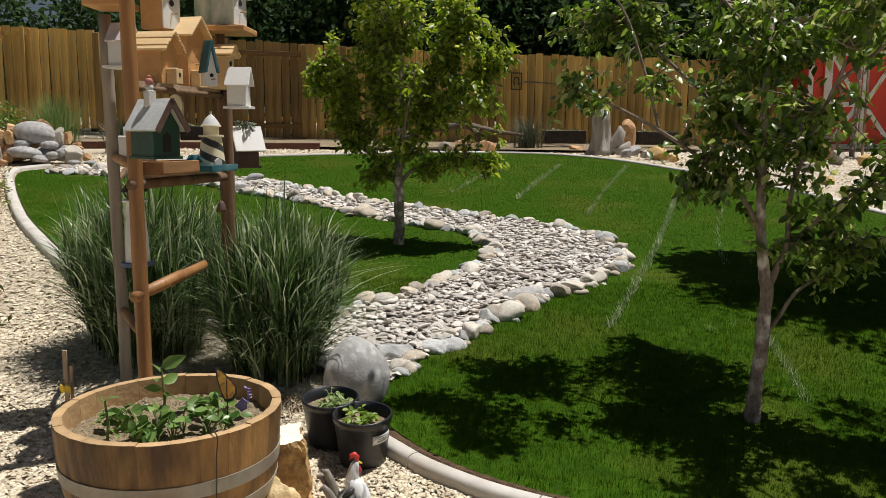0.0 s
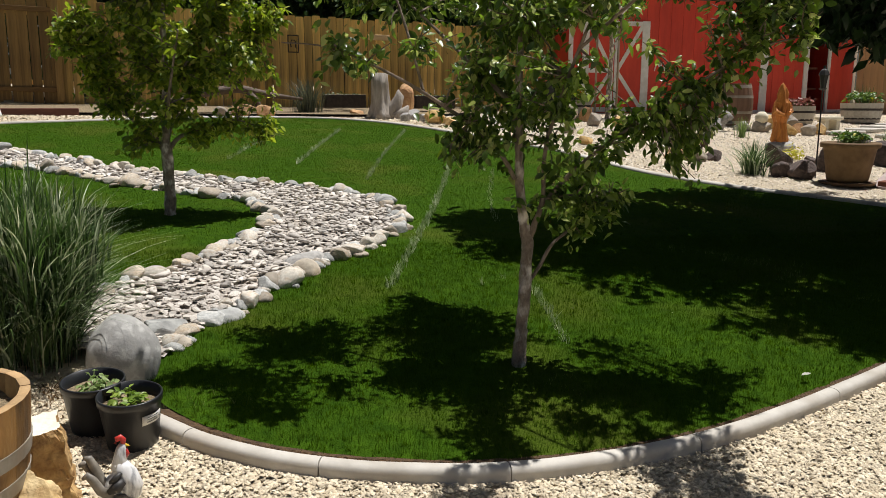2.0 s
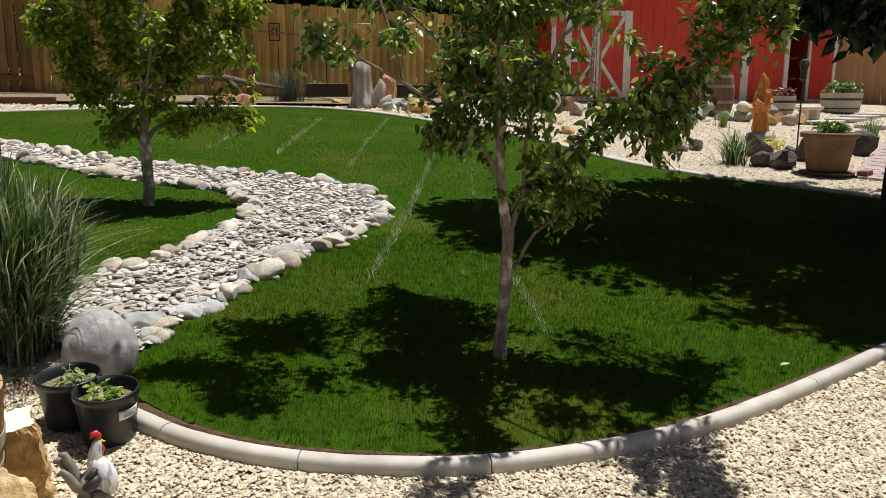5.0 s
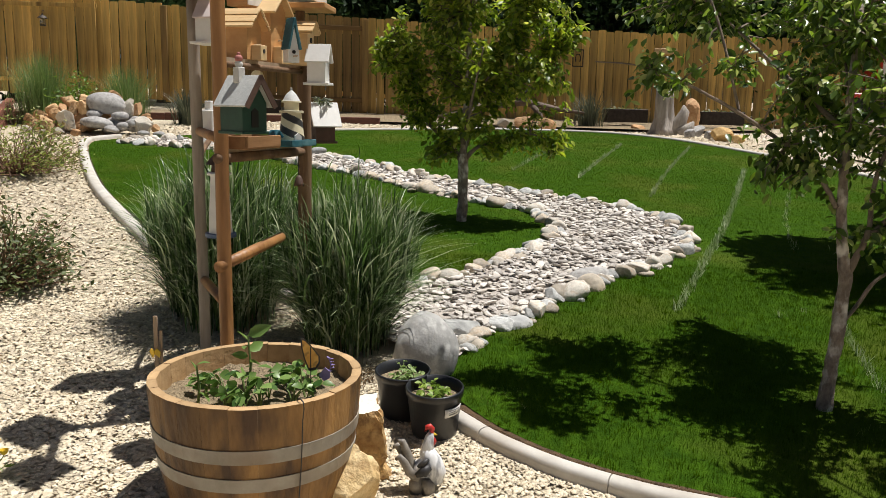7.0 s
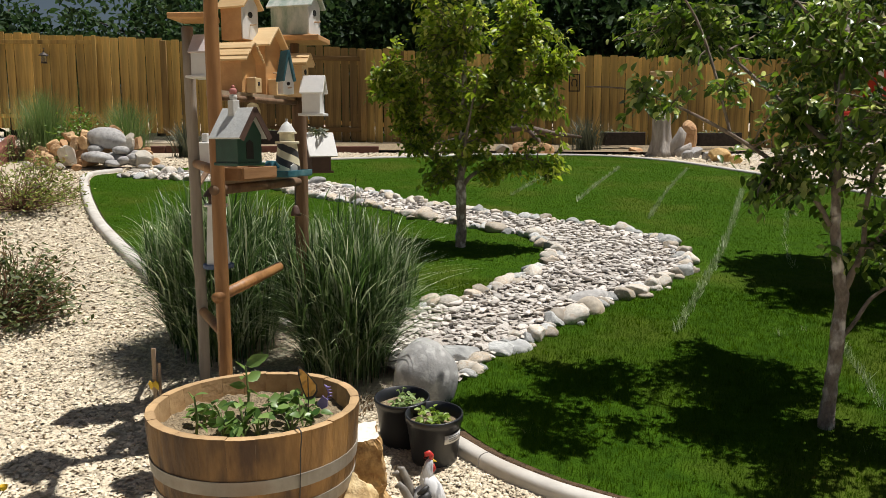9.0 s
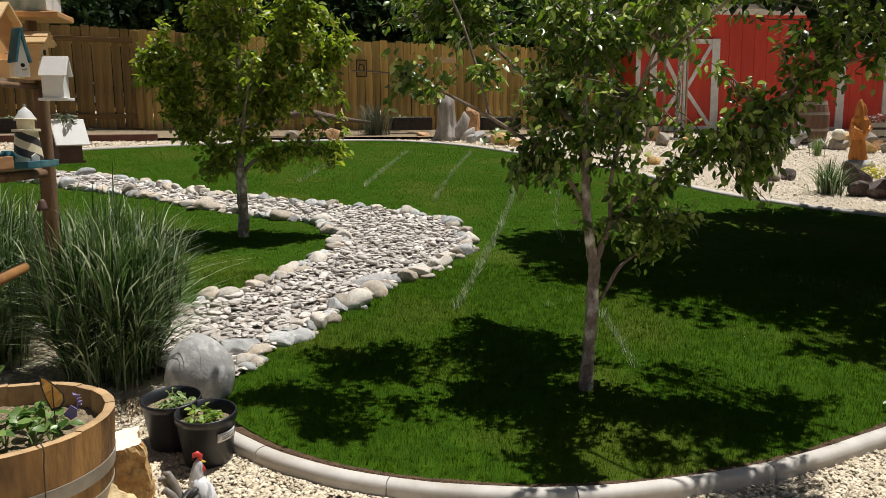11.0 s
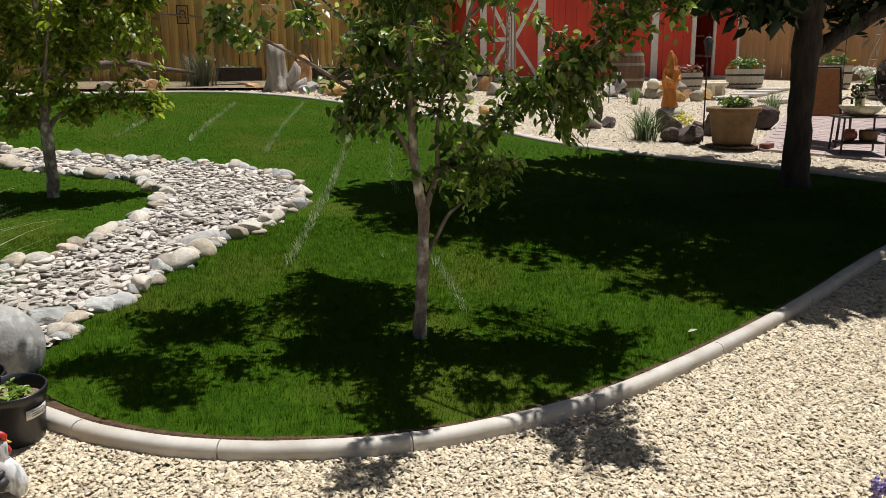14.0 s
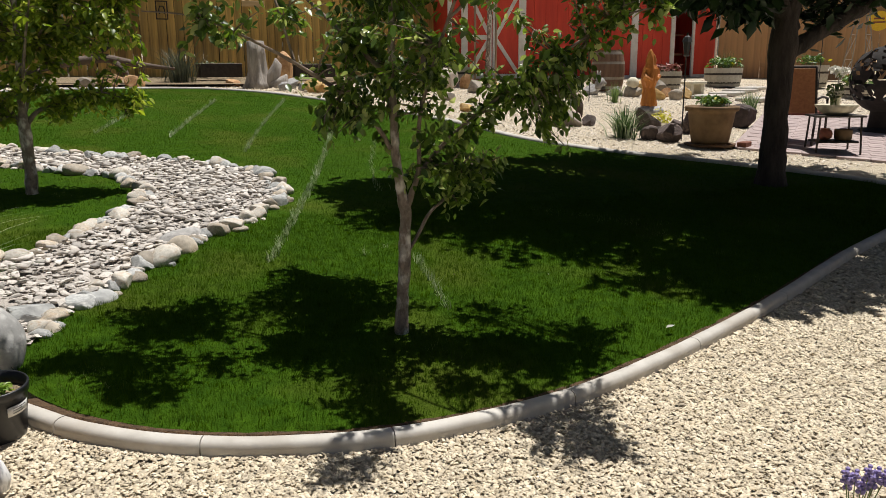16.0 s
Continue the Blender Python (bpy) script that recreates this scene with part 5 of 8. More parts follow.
M_BIRDGREY = surface("grey_glaze", (0.13, 0.115, 0.095), (0.27, 0.24, 0.20), 30, 0.5, 0.1, 60, vary=0)
M_FEATHER = surface("painted_feathers", (0.70, 0.70, 0.71), (0.82, 0.82, 0.82), 20, 0.5, 0.3, 60, (1, 1, 0.4), 0, stain=(0.05, 0.06, 0.09), stain_scale=32, stain_amount=0.8)
statue("rooster_figure", "white painted rooster figure with red comb and grey tail", (([
    (0, [(0.045, 0, 0.03), (0.045, 0, 0.06), (0.030, 0, 0.095), (0.018, 0, 0.125), (0.010, 0, 0.15)], [0.030, 0.042, 0.044, 0.034, 0.024]),
    (0, [(0.012, 0, 0.125), (0.016, 0, 0.165), (0.022, 0, 0.19), (0.028, 0, 0.205)], [0.030, 0.021, 0.017, 0.010]),
    (0, [(0.020, 0.0, 0.085), (-0.02, 0, 0.075), (-0.045, 0, 0.07)], [0.042, 0.034, 0.02]),
    (1, [(0.028, 0, 0.204), (0.030, 0, 0.218), (0.022, 0, 0.226), (0.010, 0, 0.222), (0.004, 0, 0.208)], [0.009, 0.010, 0.010, 0.010, 0.006])] + [(1, [(0.036, 0, 0.186), (0.040, 0, 0.172), (0.036, 0, 0.160)], [0.006, 0.008, 0.004]),
    (3, [(0.034, 0, 0.200), (0.050, 0, 0.195)], [0.006, 0.001]),
    (2, [(-0.02, 0.0, 0.055), (-0.05, 0.0, 0.095), (-0.066, 0, 0.14), (-0.082, 0, 0.175), (-0.098, 0, 0.18)], [0.020, 0.019, 0.017, 0.013, 0.005])]) + ([(2, [(-0.02, 0.018, 0.05), (-0.06, 0.02, 0.085), (-0.080, 0.02, 0.13), (-0.100, 0.02, 0.155), (-0.116, 0.02, 0.15)], [0.020, 0.018, 0.016, 0.013, 0.005]),
    (2, [(-0.02, -0.018, 0.05), (-0.055, -0.02, 0.075), (-0.075, -0.02, 0.11), (-0.094, -0.02, 0.13), (-0.108, -0.02, 0.12)], [0.018, 0.017, 0.015, 0.012, 0.005]),
    (4, [(0.020, -0.040, 0.10), (-0.002, -0.046, 0.085), (-0.03, -0.036, 0.07)], [0.012, 0.02, 0.009])] + [(4, [(0.015, -0.034, 0.125), (-0.005, -0.040, 0.11), (-0.025, -0.032, 0.098)], [0.006, 0.012, 0.005]),
    (2, [(-0.03, -0.01, 0.0), (-0.03, -0.015, 0.035), (-0.02, -0.01, 0.06)], [0.026, 0.026, 0.016]),
    (2, [(0.02, -0.02, 0.0), (0.015, -0.024, 0.03), (0.01, -0.02, 0.05)], [0.026, 0.026, 0.018]),
    (2, [(0.01, 0.02, -0.01), (0.0, 0.01, 0.03), (0.01, 0, 0.06)], [0.05, 0.042, 0.03])])),
       on_ground(-0.335, 2.25, 12) @ Matrix.Diagonal((0.82, 0.82, 0.93, 1)), [M_FEATHER, M_RED_GLAZE, M_BIRDGREY, M_YELLOW_PETAL, M_BLACK])


# ---- clumps of striped reed grass ----
def reed_clump(label, x, y, n, tall, wide, spread, seed, mat=M_REED, name="ornamental_grass", bend=(0.35, 1.0), category="grass"):
    rn = np.random.default_rng(seed)
    a = rn.uniform(0, 2 * np.pi, n)
    r = np.abs(rn.normal(size=n)) * spread
    roots = np.stack([np.cos(a) * r, np.sin(a) * r, np.zeros(n) - 0.02], 1)
    b = a + rn.normal(size=n) * 0.5
    lean = np.stack([np.cos(b), np.sin(b)], 1)
    h = tall * rn.uniform(0.55, 1.08, n)
    fall = bend[0] + (bend[1] - bend[0]) * rn.uniform(0, 1, n) ** 2.2
    v, f = blade_strips(roots, lean, h, wide * rn.uniform(0.6, 1.3, n), rn, 6, fall)
    ob = fast_object(name, v, f, mat)
    ob.matrix_basis = on_ground(x, y)
    return tagged(ob, label, category)


def reed_plant(label, x, y, stems, tall, r0, r1, seed, loose=150):
    """Upright stems that fan a little, each with narrow leaves all the way up, and long loose blades that arch out at the foot."""
    rn = np.random.default_rng(seed)
    a = rn.uniform(0, 2 * np.pi, stems)
    q = rn.uniform(0, 1, stems) ** 0.5
    out = np.stack([np.cos(a), np.sin(a)], 1)
    foot = out * (q * r0)[:, None]
    head = out * (q * r1)[:, None] + rn.normal(size=(stems, 2)) * 0.03
    high = tall * rn.uniform(0.6, 1.0, stems) * (1 - 0.28 * q**2)
    v0, f0 = blade_strips(np.concatenate([foot, np.full((stems, 1), -0.02)], 1), out, high * 1.1, np.full(stems, 0.005), rn, 5, (q * (r1 - r0) / high).clip(0.02, 0.6))
    per = 19
    pick = np.repeat(np.arange(stems), per)
    n = len(pick)
    u = rn.uniform(0.03, 1.0, n)
    roots = np.concatenate([foot[pick] + (head - foot)[pick] * (u**1.6)[:, None], (high[pick] * u * 0.84)[:, None]], 1)
    b = a[pick] + rn.normal(size=n) * 0.8
    long = rn.uniform(0.15, 0.36, n) * (0.85 + 0.3 * (1 - u))
    fall = rn.uniform(0.06, 1.0, n) ** 1.2 * (1.45 - 0.85 * u)
    v1, f1 = blade_strips(roots, np.stack([np.cos(b), np.sin(b)], 1), long, rn.uniform(0.0045, 0.0095, n), rn, 5, fall)
    c = rn.uniform(0, 2 * np.pi, loose)
    way = np.stack([np.cos(c), np.sin(c)], 1)
    v2, f2 = blade_strips(np.concatenate([way * r0 * rn.uniform(0.5, 1.0, loose)[:, None], rn.uniform(0.0, 0.3, loose)[:, None]], 1), way, rn.uniform(0.3, 0.56, loose), rn.uniform(0.005, 0.009, loose), rn, 7, rn.uniform(0.5, 1.15, loose))
    ob = fast_object("ornamental_grass", np.concatenate([v0, v1, v2]), np.concatenate([f0, f1 + len(v0), f2 + len(v0) + len(v1)]), M_REED)
    ob.matrix_basis = on_ground(x, y)
    return tagged(ob, label, "grass")


reed_plant("tall striped ornamental grass clump in front of the creek", -0.83, 3.42, 270, 0.80, 0.19, 0.29, 71)
reed_plant("tall striped ornamental grass clump behind the birdhouse posts", -1.50, 3.66, 310, 0.84, 0.25, 0.37, 72, 230)
M_STRAW = leafy("dry_litter", (0.10, 0.065, 0.03), (0.34, 0.24, 0.13), 0.8, 0.1)
reed_clump("dry brown leaf litter at the foot of the grass clump", -0.70, 3.12, 300, 0.045, 0.006, 0.16, 73, M_STRAW, "leaf_litter", (0.6, 2.2))
reed_clump("dry brown leaf litter under the birdhouse stand", -1.15, 3.2, 420, 0.05, 0.006, 0.22, 74, M_STRAW, "leaf_litter", (0.6, 2.2))


# pale dry leaves lying on the lawn
M_DRYLEAF = surface("dry_leaf", (0.34, 0.33, 0.27), (0.50, 0.49, 0.42), 30, 0.7, 0.2, 80, vary=0.1)
for k, (x, y, size) in enumerate(((2.22, 2.63, 0.05), (1.60, 3.55, 0.028), (2.08, 3.41, 0.02))):
    v, f = leaves_mesh(np.array([(0, 0, 0.0)]), np.array([(1.0, 0.1, 0.0)]), np.array([size]), np.random.default_rng(k), 0.0, 0.45, 0.2, True)
    ob = fast_object("fallen_leaf", v, f, M_DRYLEAF)
    ob.matrix_basis = on_ground(x, y, 40 * k, 0.058)
    tagged(ob, "pale dry leaf lying on the grass", "leaf", "fallen leaves")



# ---- the birdhouse stand: posts, shelves, and the houses on it ----
M_POST = surface("varnished_post", (0.20, 0.085, 0.026), (0.43, 0.215, 0.075), 16, 0.5, 0.4, 50, (1, 1, 0.12), 0.05, stain=(0.10, 0.045, 0.018), stain_scale=11, stain_amount=0.55)
M_GREYPOST = surface("weathered_post", (0.19, 0.15, 0.115), (0.43, 0.37, 0.305), 14, 0.85, 0.6, 40, (1, 1, 0.10), 0.05, stain=(0.13, 0.10, 0.08), stain_scale=10, stain_amount=0.5)
M_DARKPOST = surface("dark_post", (0.09, 0.048, 0.024), (0.23, 0.135, 0.07), 16, 0.8, 0.6, 40, (1, 1, 0.12), 0.05)
M_CEDAR = surface("cedar", (0.42, 0.20, 0.07), (0.62, 0.36, 0.15), 9, 0.65, 0.2, 50, (1, 0.2, 1), 0.08)
M_PALECEDAR = surface("pale_cedar", (0.60, 0.40, 0.19), (0.78, 0.58, 0.32), 9, 0.65, 0.2, 50, (0.2, 1, 1), 0.08)
M_GREEN = surface("dark_green_paint", (0.006, 0.034, 0.020), (0.014, 0.066, 0.040), 9, 0.5, 0.1, 50, vary=0)
M_FADEDRED = surface("faded_red", (0.30, 0.09, 0.075), (0.44, 0.17, 0.14), 20, 0.7, 0.1, vary=0)
M_TRAYWOOD = surface("tray_wood", (0.20, 0.095, 0.035), (0.36, 0.19, 0.08), 10, 0.7, 0.3, 50, (0.2, 1, 1), 0.1)
M_STONEGREY = surface("worn_white_block", (0.46, 0.44, 0.40), (0.64, 0.62, 0.58), 14, 0.8, 0.3, 50, vary=0)
M_SLATE = surface("slate_roof", (0.42, 0.43, 0.42), (0.60, 0.61, 0.59), 14, 0.7, 0.25, 50, vary=0, stain=(0.62, 0.60, 0.56), stain_scale=6, stain_amount=0.6)
M_TEAL = surface("teal_paint", (0.012, 0.075, 0.10), (0.035, 0.16, 0.20), 12, 0.6, 0.2, 50, vary=0, stain=(0.16, 0.28, 0.28), stain_scale=9)
M_DKBROWN = surface("dark_brown_paint", (0.055, 0.028, 0.02), (0.11, 0.06, 0.04), 10, 0.7, 0.2, 50, vary=0)
M_HOLE = surface("dark_opening", (0.012, 0.01, 0.008), (0.02, 0.017, 0.014), 10, 0.9, 0, vary=0)
M_WORN = surface("worn_green_white", (0.10, 0.20, 0.15), (0.60, 0.60, 0.55), 16, 0.7, 0.3, 40, (1, 1, 0.4), 0)
M_NAVY = surface("blue_paint", (0.05, 0.08, 0.16), (0.10, 0.15, 0.26), 10, 0.5, 0.1, vary=0)
M_PINKROOF = surface("faded_roof", (0.50, 0.42, 0.40), (0.66, 0.58, 0.55), 12, 0.7, 0.2, vary=0)
M_GLASS = material("clear_glass", 0.05)
M_GLASS.node_tree.nodes["Principled BSDF"].inputs["Transmission Weight"].default_value = 0.9
M_GLASS.node_tree.nodes["Principled BSDF"].inputs["Base Color"].default_value = (0.85, 0.9, 0.9, 1)

FRONT_POST, RIGHT_POST, LEFT_POST, BACK_POST = (-1.127, 2.70), (-0.99, 3.30), (-1.372, 3.10), (-1.235, 3.70)
stand = thing("birdhouse_stand", "tall wooden post stand with shelves for birdhouses", "stand", (0, 0, 0))


def round_post(p, top, r, mat, label="", lean=(0, 0), bottom=None):
    z = ground_z(*p) - 0.05 if bottom is None else bottom
    bm = bmesh.new()
    n = 9
    pts = [(p[0] + lean[0] * t + 0.004 * noise.noise(Vector((t * 4, p[0], 0))), p[1] + lean[1] * t, z + (top - z) * t) for t in (k / n for k in range(n + 1))]
    tube(bm, pts, [r * (1 + 0.05 * noise.noise(Vector((t * 9.0, p[1], 1)))) for t in range(n + 1)], 14)
    part("post", bm, mat, stand, label, shade=True)


def rail(a, b, r, mat, label="", extra=0.0):
    a, b = Vector(a), Vector(b)
    way = (b - a).normalized()
    bm = bmesh.new()
    tube(bm, [a - way * extra, a.lerp(b, 0.5), b + way * extra], [r, r * 1.04, r * 0.97], 12)
    part("rail", bm, mat, stand, label, shade=True)


round_post(FRONT_POST, 2.06, 0.025, M_POST, "round varnished brown post")
round_post(LEFT_POST, 1.80, 0.023, M_GREYPOST, "round grey weathered post", (-0.012, 0))
round_post(RIGHT_POST, 1.56, 0.029, M_DARKPOST, "dark weathered post", bottom=0.62)
SHELF, LOW = 1.528, 1.195
for z, tall in ((SHELF, 0.018), (LOW + 0.008, 0.016)):
    bm = bmesh.new()
    corners = [FRONT_POST, RIGHT_POST, (-1.14, 3.36), (-1.18, 2.76)]
    if z < 1.4:
        corners = [FRONT_POST, RIGHT_POST, (-1.10, 3.33), (-1.17, 2.74)]
    lo = [bm.verts.new((x, y, z - tall)) for x, y in corners]
    hi = [bm.verts.new((x, y, z)) for x, y in corners]
    bm.faces.new(lo[::-1]), bm.faces.new(hi)
    for k in range(4):
        j = (k + 1) % 4
        bm.faces.new((lo[k], lo[j], hi[j], hi[k]))
    bmesh.ops.recalc_face_normals(bm, faces=bm.faces)
    part("shelf", bm, M_DRYWOOD, stand, "weathered wooden shelf board")
rail((*FRONT_POST, SHELF - 0.026), (*RIGHT_POST, SHELF - 0.022), 0.011, M_DARKPOST, extra=0.02)
rail((*FRONT_POST, LOW - 0.022), (*RIGHT_POST, LOW - 0.022), 0.018, M_DARKPOST, extra=0.03)
rail((FRONT_POST[0], FRONT_POST[1], LOW + 0.045), (LEFT_POST[0], LEFT_POST[1], LOW + 0.06), 0.018, M_POST)
# unseen arm, added to carry a shadow-casting house above the stand
rail((-1.127, 2.70, 2.03), (-0.99, 2.42, 2.03), 0.016, M_POST)
rail((-1.135, 2.66, 0.785), (-1.03, 3.08, 0.835), 0.021, M_POST, "short varnished log rail")
rail((-1.127, 2.72, 0.63), (-1.36, 3.08, 0.64), 0.019, M_POST, "short varnished log rail")
bm = bmesh.new()
box(bm, (-1.0, 3.33, 1.770), (0.24, 0.20, 0.022), pose(0, 0, 0), 0.003)
part("platform", bm, M_CEDAR, stand, "weathered cedar platform board")
bm = bmesh.new()
box(bm, (-1.33, 3.04, 1.825), (0.15, 0.16, 0.022), pose(0, 0, 0), 0.003)
part("platform", bm, M_CEDAR, stand, "weathered cedar platform board")
round_post((-1.02, 3.36), 1.78, 0.02, M_DARKPOST, bottom=1.52)


def birdhouse(label, x, y, z, turn, length, wide, wall, rise, body, roof, over=0.02, gable=None, hole=0.016, slats=0, base=None, perch=True, porch=None, chimney=None, trim=None, gap=0.0):
    """A small house: its ridge runs along its length, and its front gable, with a round hole, faces +x before the turn."""
    root = thing("birdhouse", label, "birdhouse", pose(x, y, z, 0, 0, turn), group="birdhouses on the stand")
    L, W = length / 2, wide / 2
    bm = bmesh.new()
    prism(bm, [(-W, 0), (W, 0), (W, wall), (0, wall + rise), (-W, wall)], -L, L, pose(0, 0, 0, 0, 0, 90))
    part("body", bm, body, root)
    if gable:
        bm = bmesh.new()
        prism(bm, [(-W + 0.002, 0.002), (W - 0.002, 0.002), (W - 0.002, wall), (0, wall + rise - 0.002), (-W + 0.002, wall)], -0.0025, 0.0025, pose(L + 0.0026, 0, 0, 0, 0, 90))
        part("front", bm, gable, root)
    slope = math.atan2(rise, W)
    span = math.hypot(W, rise) + over
    for s in (-1, 1):
        m = pose(0, 0, wall + rise + 0.006, 0, 0, 0) @ Matrix.Rotation(s * slope, 4, "X")
        if slats:
            bm = bmesh.new()
            box(bm, (over * 0.3, -s * span / 2, -0.004), (length + 1.6 * over, span * 0.98, 0.004), m)
            part("roof_deck", bm, body, root)
            for k in range(slats):
                bm = bmesh.new()
                w = span / slats
                box(bm, (over * 0.3, -s * (k + 0.5) * w, 0.002 + 0.003 * (k % 2)), (length + 2 * over, w * 0.86, 0.007), m, 0.001)
                part("roof_slat", bm, roof, root)
        else:
            bm = bmesh.new()
            box(bm, (over * 0.3, -s * span / 2, 0.0), (length + 2 * over, span, 0.009), m, 0.0015)
            part("roof_panel", bm, roof, root)
    if trim:
        for s in (-1, 1):
            m = pose(0, 0, wall + rise + 0.006, 0, 0, 0) @ Matrix.Rotation(s * slope, 4, "X")
            bm = bmesh.new()
            box(bm, (L + over * 1.3 + 0.003, -s * span / 2, -0.004), (0.005, span, 0.018), m)
            part("gable_trim", bm, trim, root)
    front = L + (0.0055 if gable else 0.0005)
    if hole:
        bm = bmesh.new()
        bmesh.ops.create_cone(bm, cap_ends=True, segments=18, radius1=hole, radius2=hole, depth=0.003, matrix=pose(front + 0.001, 0, wall * 0.75, 0, 90, 0))
        part("entrance_hole", bm, M_HOLE, root)
    if perch:
        bm = bmesh.new()
        tube(bm, [(front - 0.003, 0, wall * 0.45), (front + 0.028, 0, wall * 0.45)], 0.003, 7)
        part("perch", bm, M_DRYWOOD, root)
    if base:
        bm = bmesh.new()
        box(bm, (base[2] if len(base) > 2 else 0, 0, -0.005), (base[0], base[1], 0.010), bevel=0.0015)
        part("base_board", bm, roof if base[-1] == "roof" else body, root)
    if porch:
        bm = bmesh.new()
        box(bm, (L + porch[0] / 2, 0, porch[2] / 2), porch, bevel=0.002)
        part("porch", bm, M_PALECEDAR, root)
        bm = bmesh.new()
        bmesh.ops.create_cone(bm, cap_ends=True, segments=14, radius1=0.008, radius2=0.008, depth=0.002, matrix=pose(L + porch[0] + 0.001, 0, porch[2] * 0.6, 0, 90, 0))
        part("entrance_hole", bm, M_HOLE, root)
    return root


green = birdhouse("dark green birdhouse with grey roof, chimney and red knob", -0.975, 2.505, 1.278, -32, 0.112, 0.098, 0.092, 0.078, M_GREEN, M_SLATE, 0.024, trim=M_DKBROWN, base=(0.125, 0.11), hole=0.0, perch=False)
bm = bmesh.new()
prism(bm, [(-0.014, 0), (0.014, 0), (0.014, 0.052), (0.0, 0.062), (-0.014, 0.052)], -0.001, 0.001, pose(0.0575, 0, 0.012, 0, 0, 90))
part("door", bm, M_HOLE, green, "dark arched doorway")
bm = bmesh.new()
box(bm, (-0.005, -0.010, 0.178), (0.028, 0.028, 0.05), bevel=0.002)
chimney = part("chimney", bm, M_STONEGREY, green, "worn white chimney block")
for r, z, mat in ((0.013, 0.212, M_STONEGREY), (0.013, 0.230, M_FADEDRED), (0.006, 0.245, M_FADEDRED)):
    bm = bmesh.new()
    bmesh.ops.create_uvsphere(bm, u_segments=14, v_segments=10, radius=r, matrix=Matrix.Translation((-0.005, -0.010, z)))
    part("knob", bm, mat, chimney, "white knob" if mat == M_STONEGREY else "faded red knob", shade=True)
# the next two houses are unseen, added to cast shadows on the gravel
birdhouse("unseen cedar birdhouse added on the post top for its shadow", -1.15, 2.70, 2.062, -20, 0.16, 0.14, 0.14, 0.07, M_CEDAR, M_PALECEDAR, 0.03)
birdhouse("unseen cedar birdhouse added on the post arm for its shadow", -1.0, 2.45, 2.050, -20, 0.14, 0.12, 0.11, 0.06, M_CEDAR, M_PALECEDAR, 0.025)
birdhouse("cedar birdhouse with pale slatted roof", -1.125, 2.93, SHELF, -8, 0.10, 0.115, 0.125, 0.055, M_CEDAR, M_PALECEDAR, 0.024, slats=5, porch=(0.04, 0.05, 0.055), hole=0.0)
birdhouse("taller cedar birdhouse with a plain board roof", -1.115, 3.17, SHELF, -12, 0.125, 0.12, 0.205, 0.06, M_CEDAR, M_PALECEDAR, 0.024, porch=(0.04, 0.09, 0.065), hole=0.0)
birdhouse("narrow white birdhouse with teal roof", -0.965, 3.03, SHELF, -48, 0.045, 0.046, 0.052, 0.108, M_WHITE, M_TEAL, 0.010, hole=0.007)
birdhouse("small cedar birdhouse with pale slatted roof", -0.985, 3.24, SHELF, -4, 0.085, 0.08, 0.135, 0.035, M_PALECEDAR, M_PALECEDAR, 0.02, slats=4, hole=0.011)
birdhouse("cream white birdhouse mounted on the post", -0.905, 3.21, 1.459, -2, 0.076, 0.064, 0.085, 0.062, M_WHITE, M_WHITE, 0.012, base=(0.105, 0.085), hole=0.0, perch=False)
brown = birdhouse("dark brown birdhouse with white roof and a dry tuft", -0.945, 3.42, 1.215, 36, 0.09, 0.09, 0.075, 0.085, M_DKBROWN, M_WHITE, 0.022, base=(0.11, 0.10), hole=0.0, perch=False)
tuft(brown, "dry_tuft", [(0.0, 0.0, 0.155, 0.035), (0.02, 0.01, 0.15, 0.03), (-0.015, -0.01, 0.15, 0.03)], 0.022, leafy("grey_moss", (0.12, 0.14, 0.10), (0.28, 0.30, 0.22), 0.7, 0.1), 4, 0.4, 0.0, 0.02, 7)
birdhouse("white birdhouse with faded roof on the grey post", -1.285, 3.02, 1.60, -8, 0.07, 0.085, 0.09, 0.062, M_WHITE, M_PINKROOF, 0.012, base=(0.11, 0.11), hole=0.01)
birdhouse("upper cedar birdhouse with a pale front", -1.175, 3.12, 1.745, -20, 0.10, 0.10, 0.13, 0.06, M_CEDAR, M_PALECEDAR, 0.02, gable=M_WHITE, hole=0.012)
birdhouse("worn green and white birdhouse on a platform", -1.005, 3.33, 1.787, -12, 0.17, 0.11, 0.12, 0.06, M_WORN, M_WORN, 0.02, gable=M_WHITE, hole=0.013)

# striped lighthouse on a teal tray
lh = thing("lighthouse_birdhouse", "small cream lighthouse birdhouse with black spiral stripes", "birdhouse", pose(-0.99, 3.11, LOW + 0.02) @ Matrix.Diagonal((1.15, 1.15, 1.15, 1)))
bm = bmesh.new()
lathe(bm, [(0.046 - 0.012 * k / 40, 0.105 * k / 40) for k in range(41)], 80, True, True)
for f in bm.faces:
    c = f.calc_center_median()
    f.material_index = int((c.z / 0.052 + math.atan2(c.y, c.x) / (2 * math.pi) * 2) % 1 < 0.48)
tower = part("tower", bm, M_CREAM, lh, "cream tower with black spiral stripes")
tower.data.materials.append(M_BLACK)
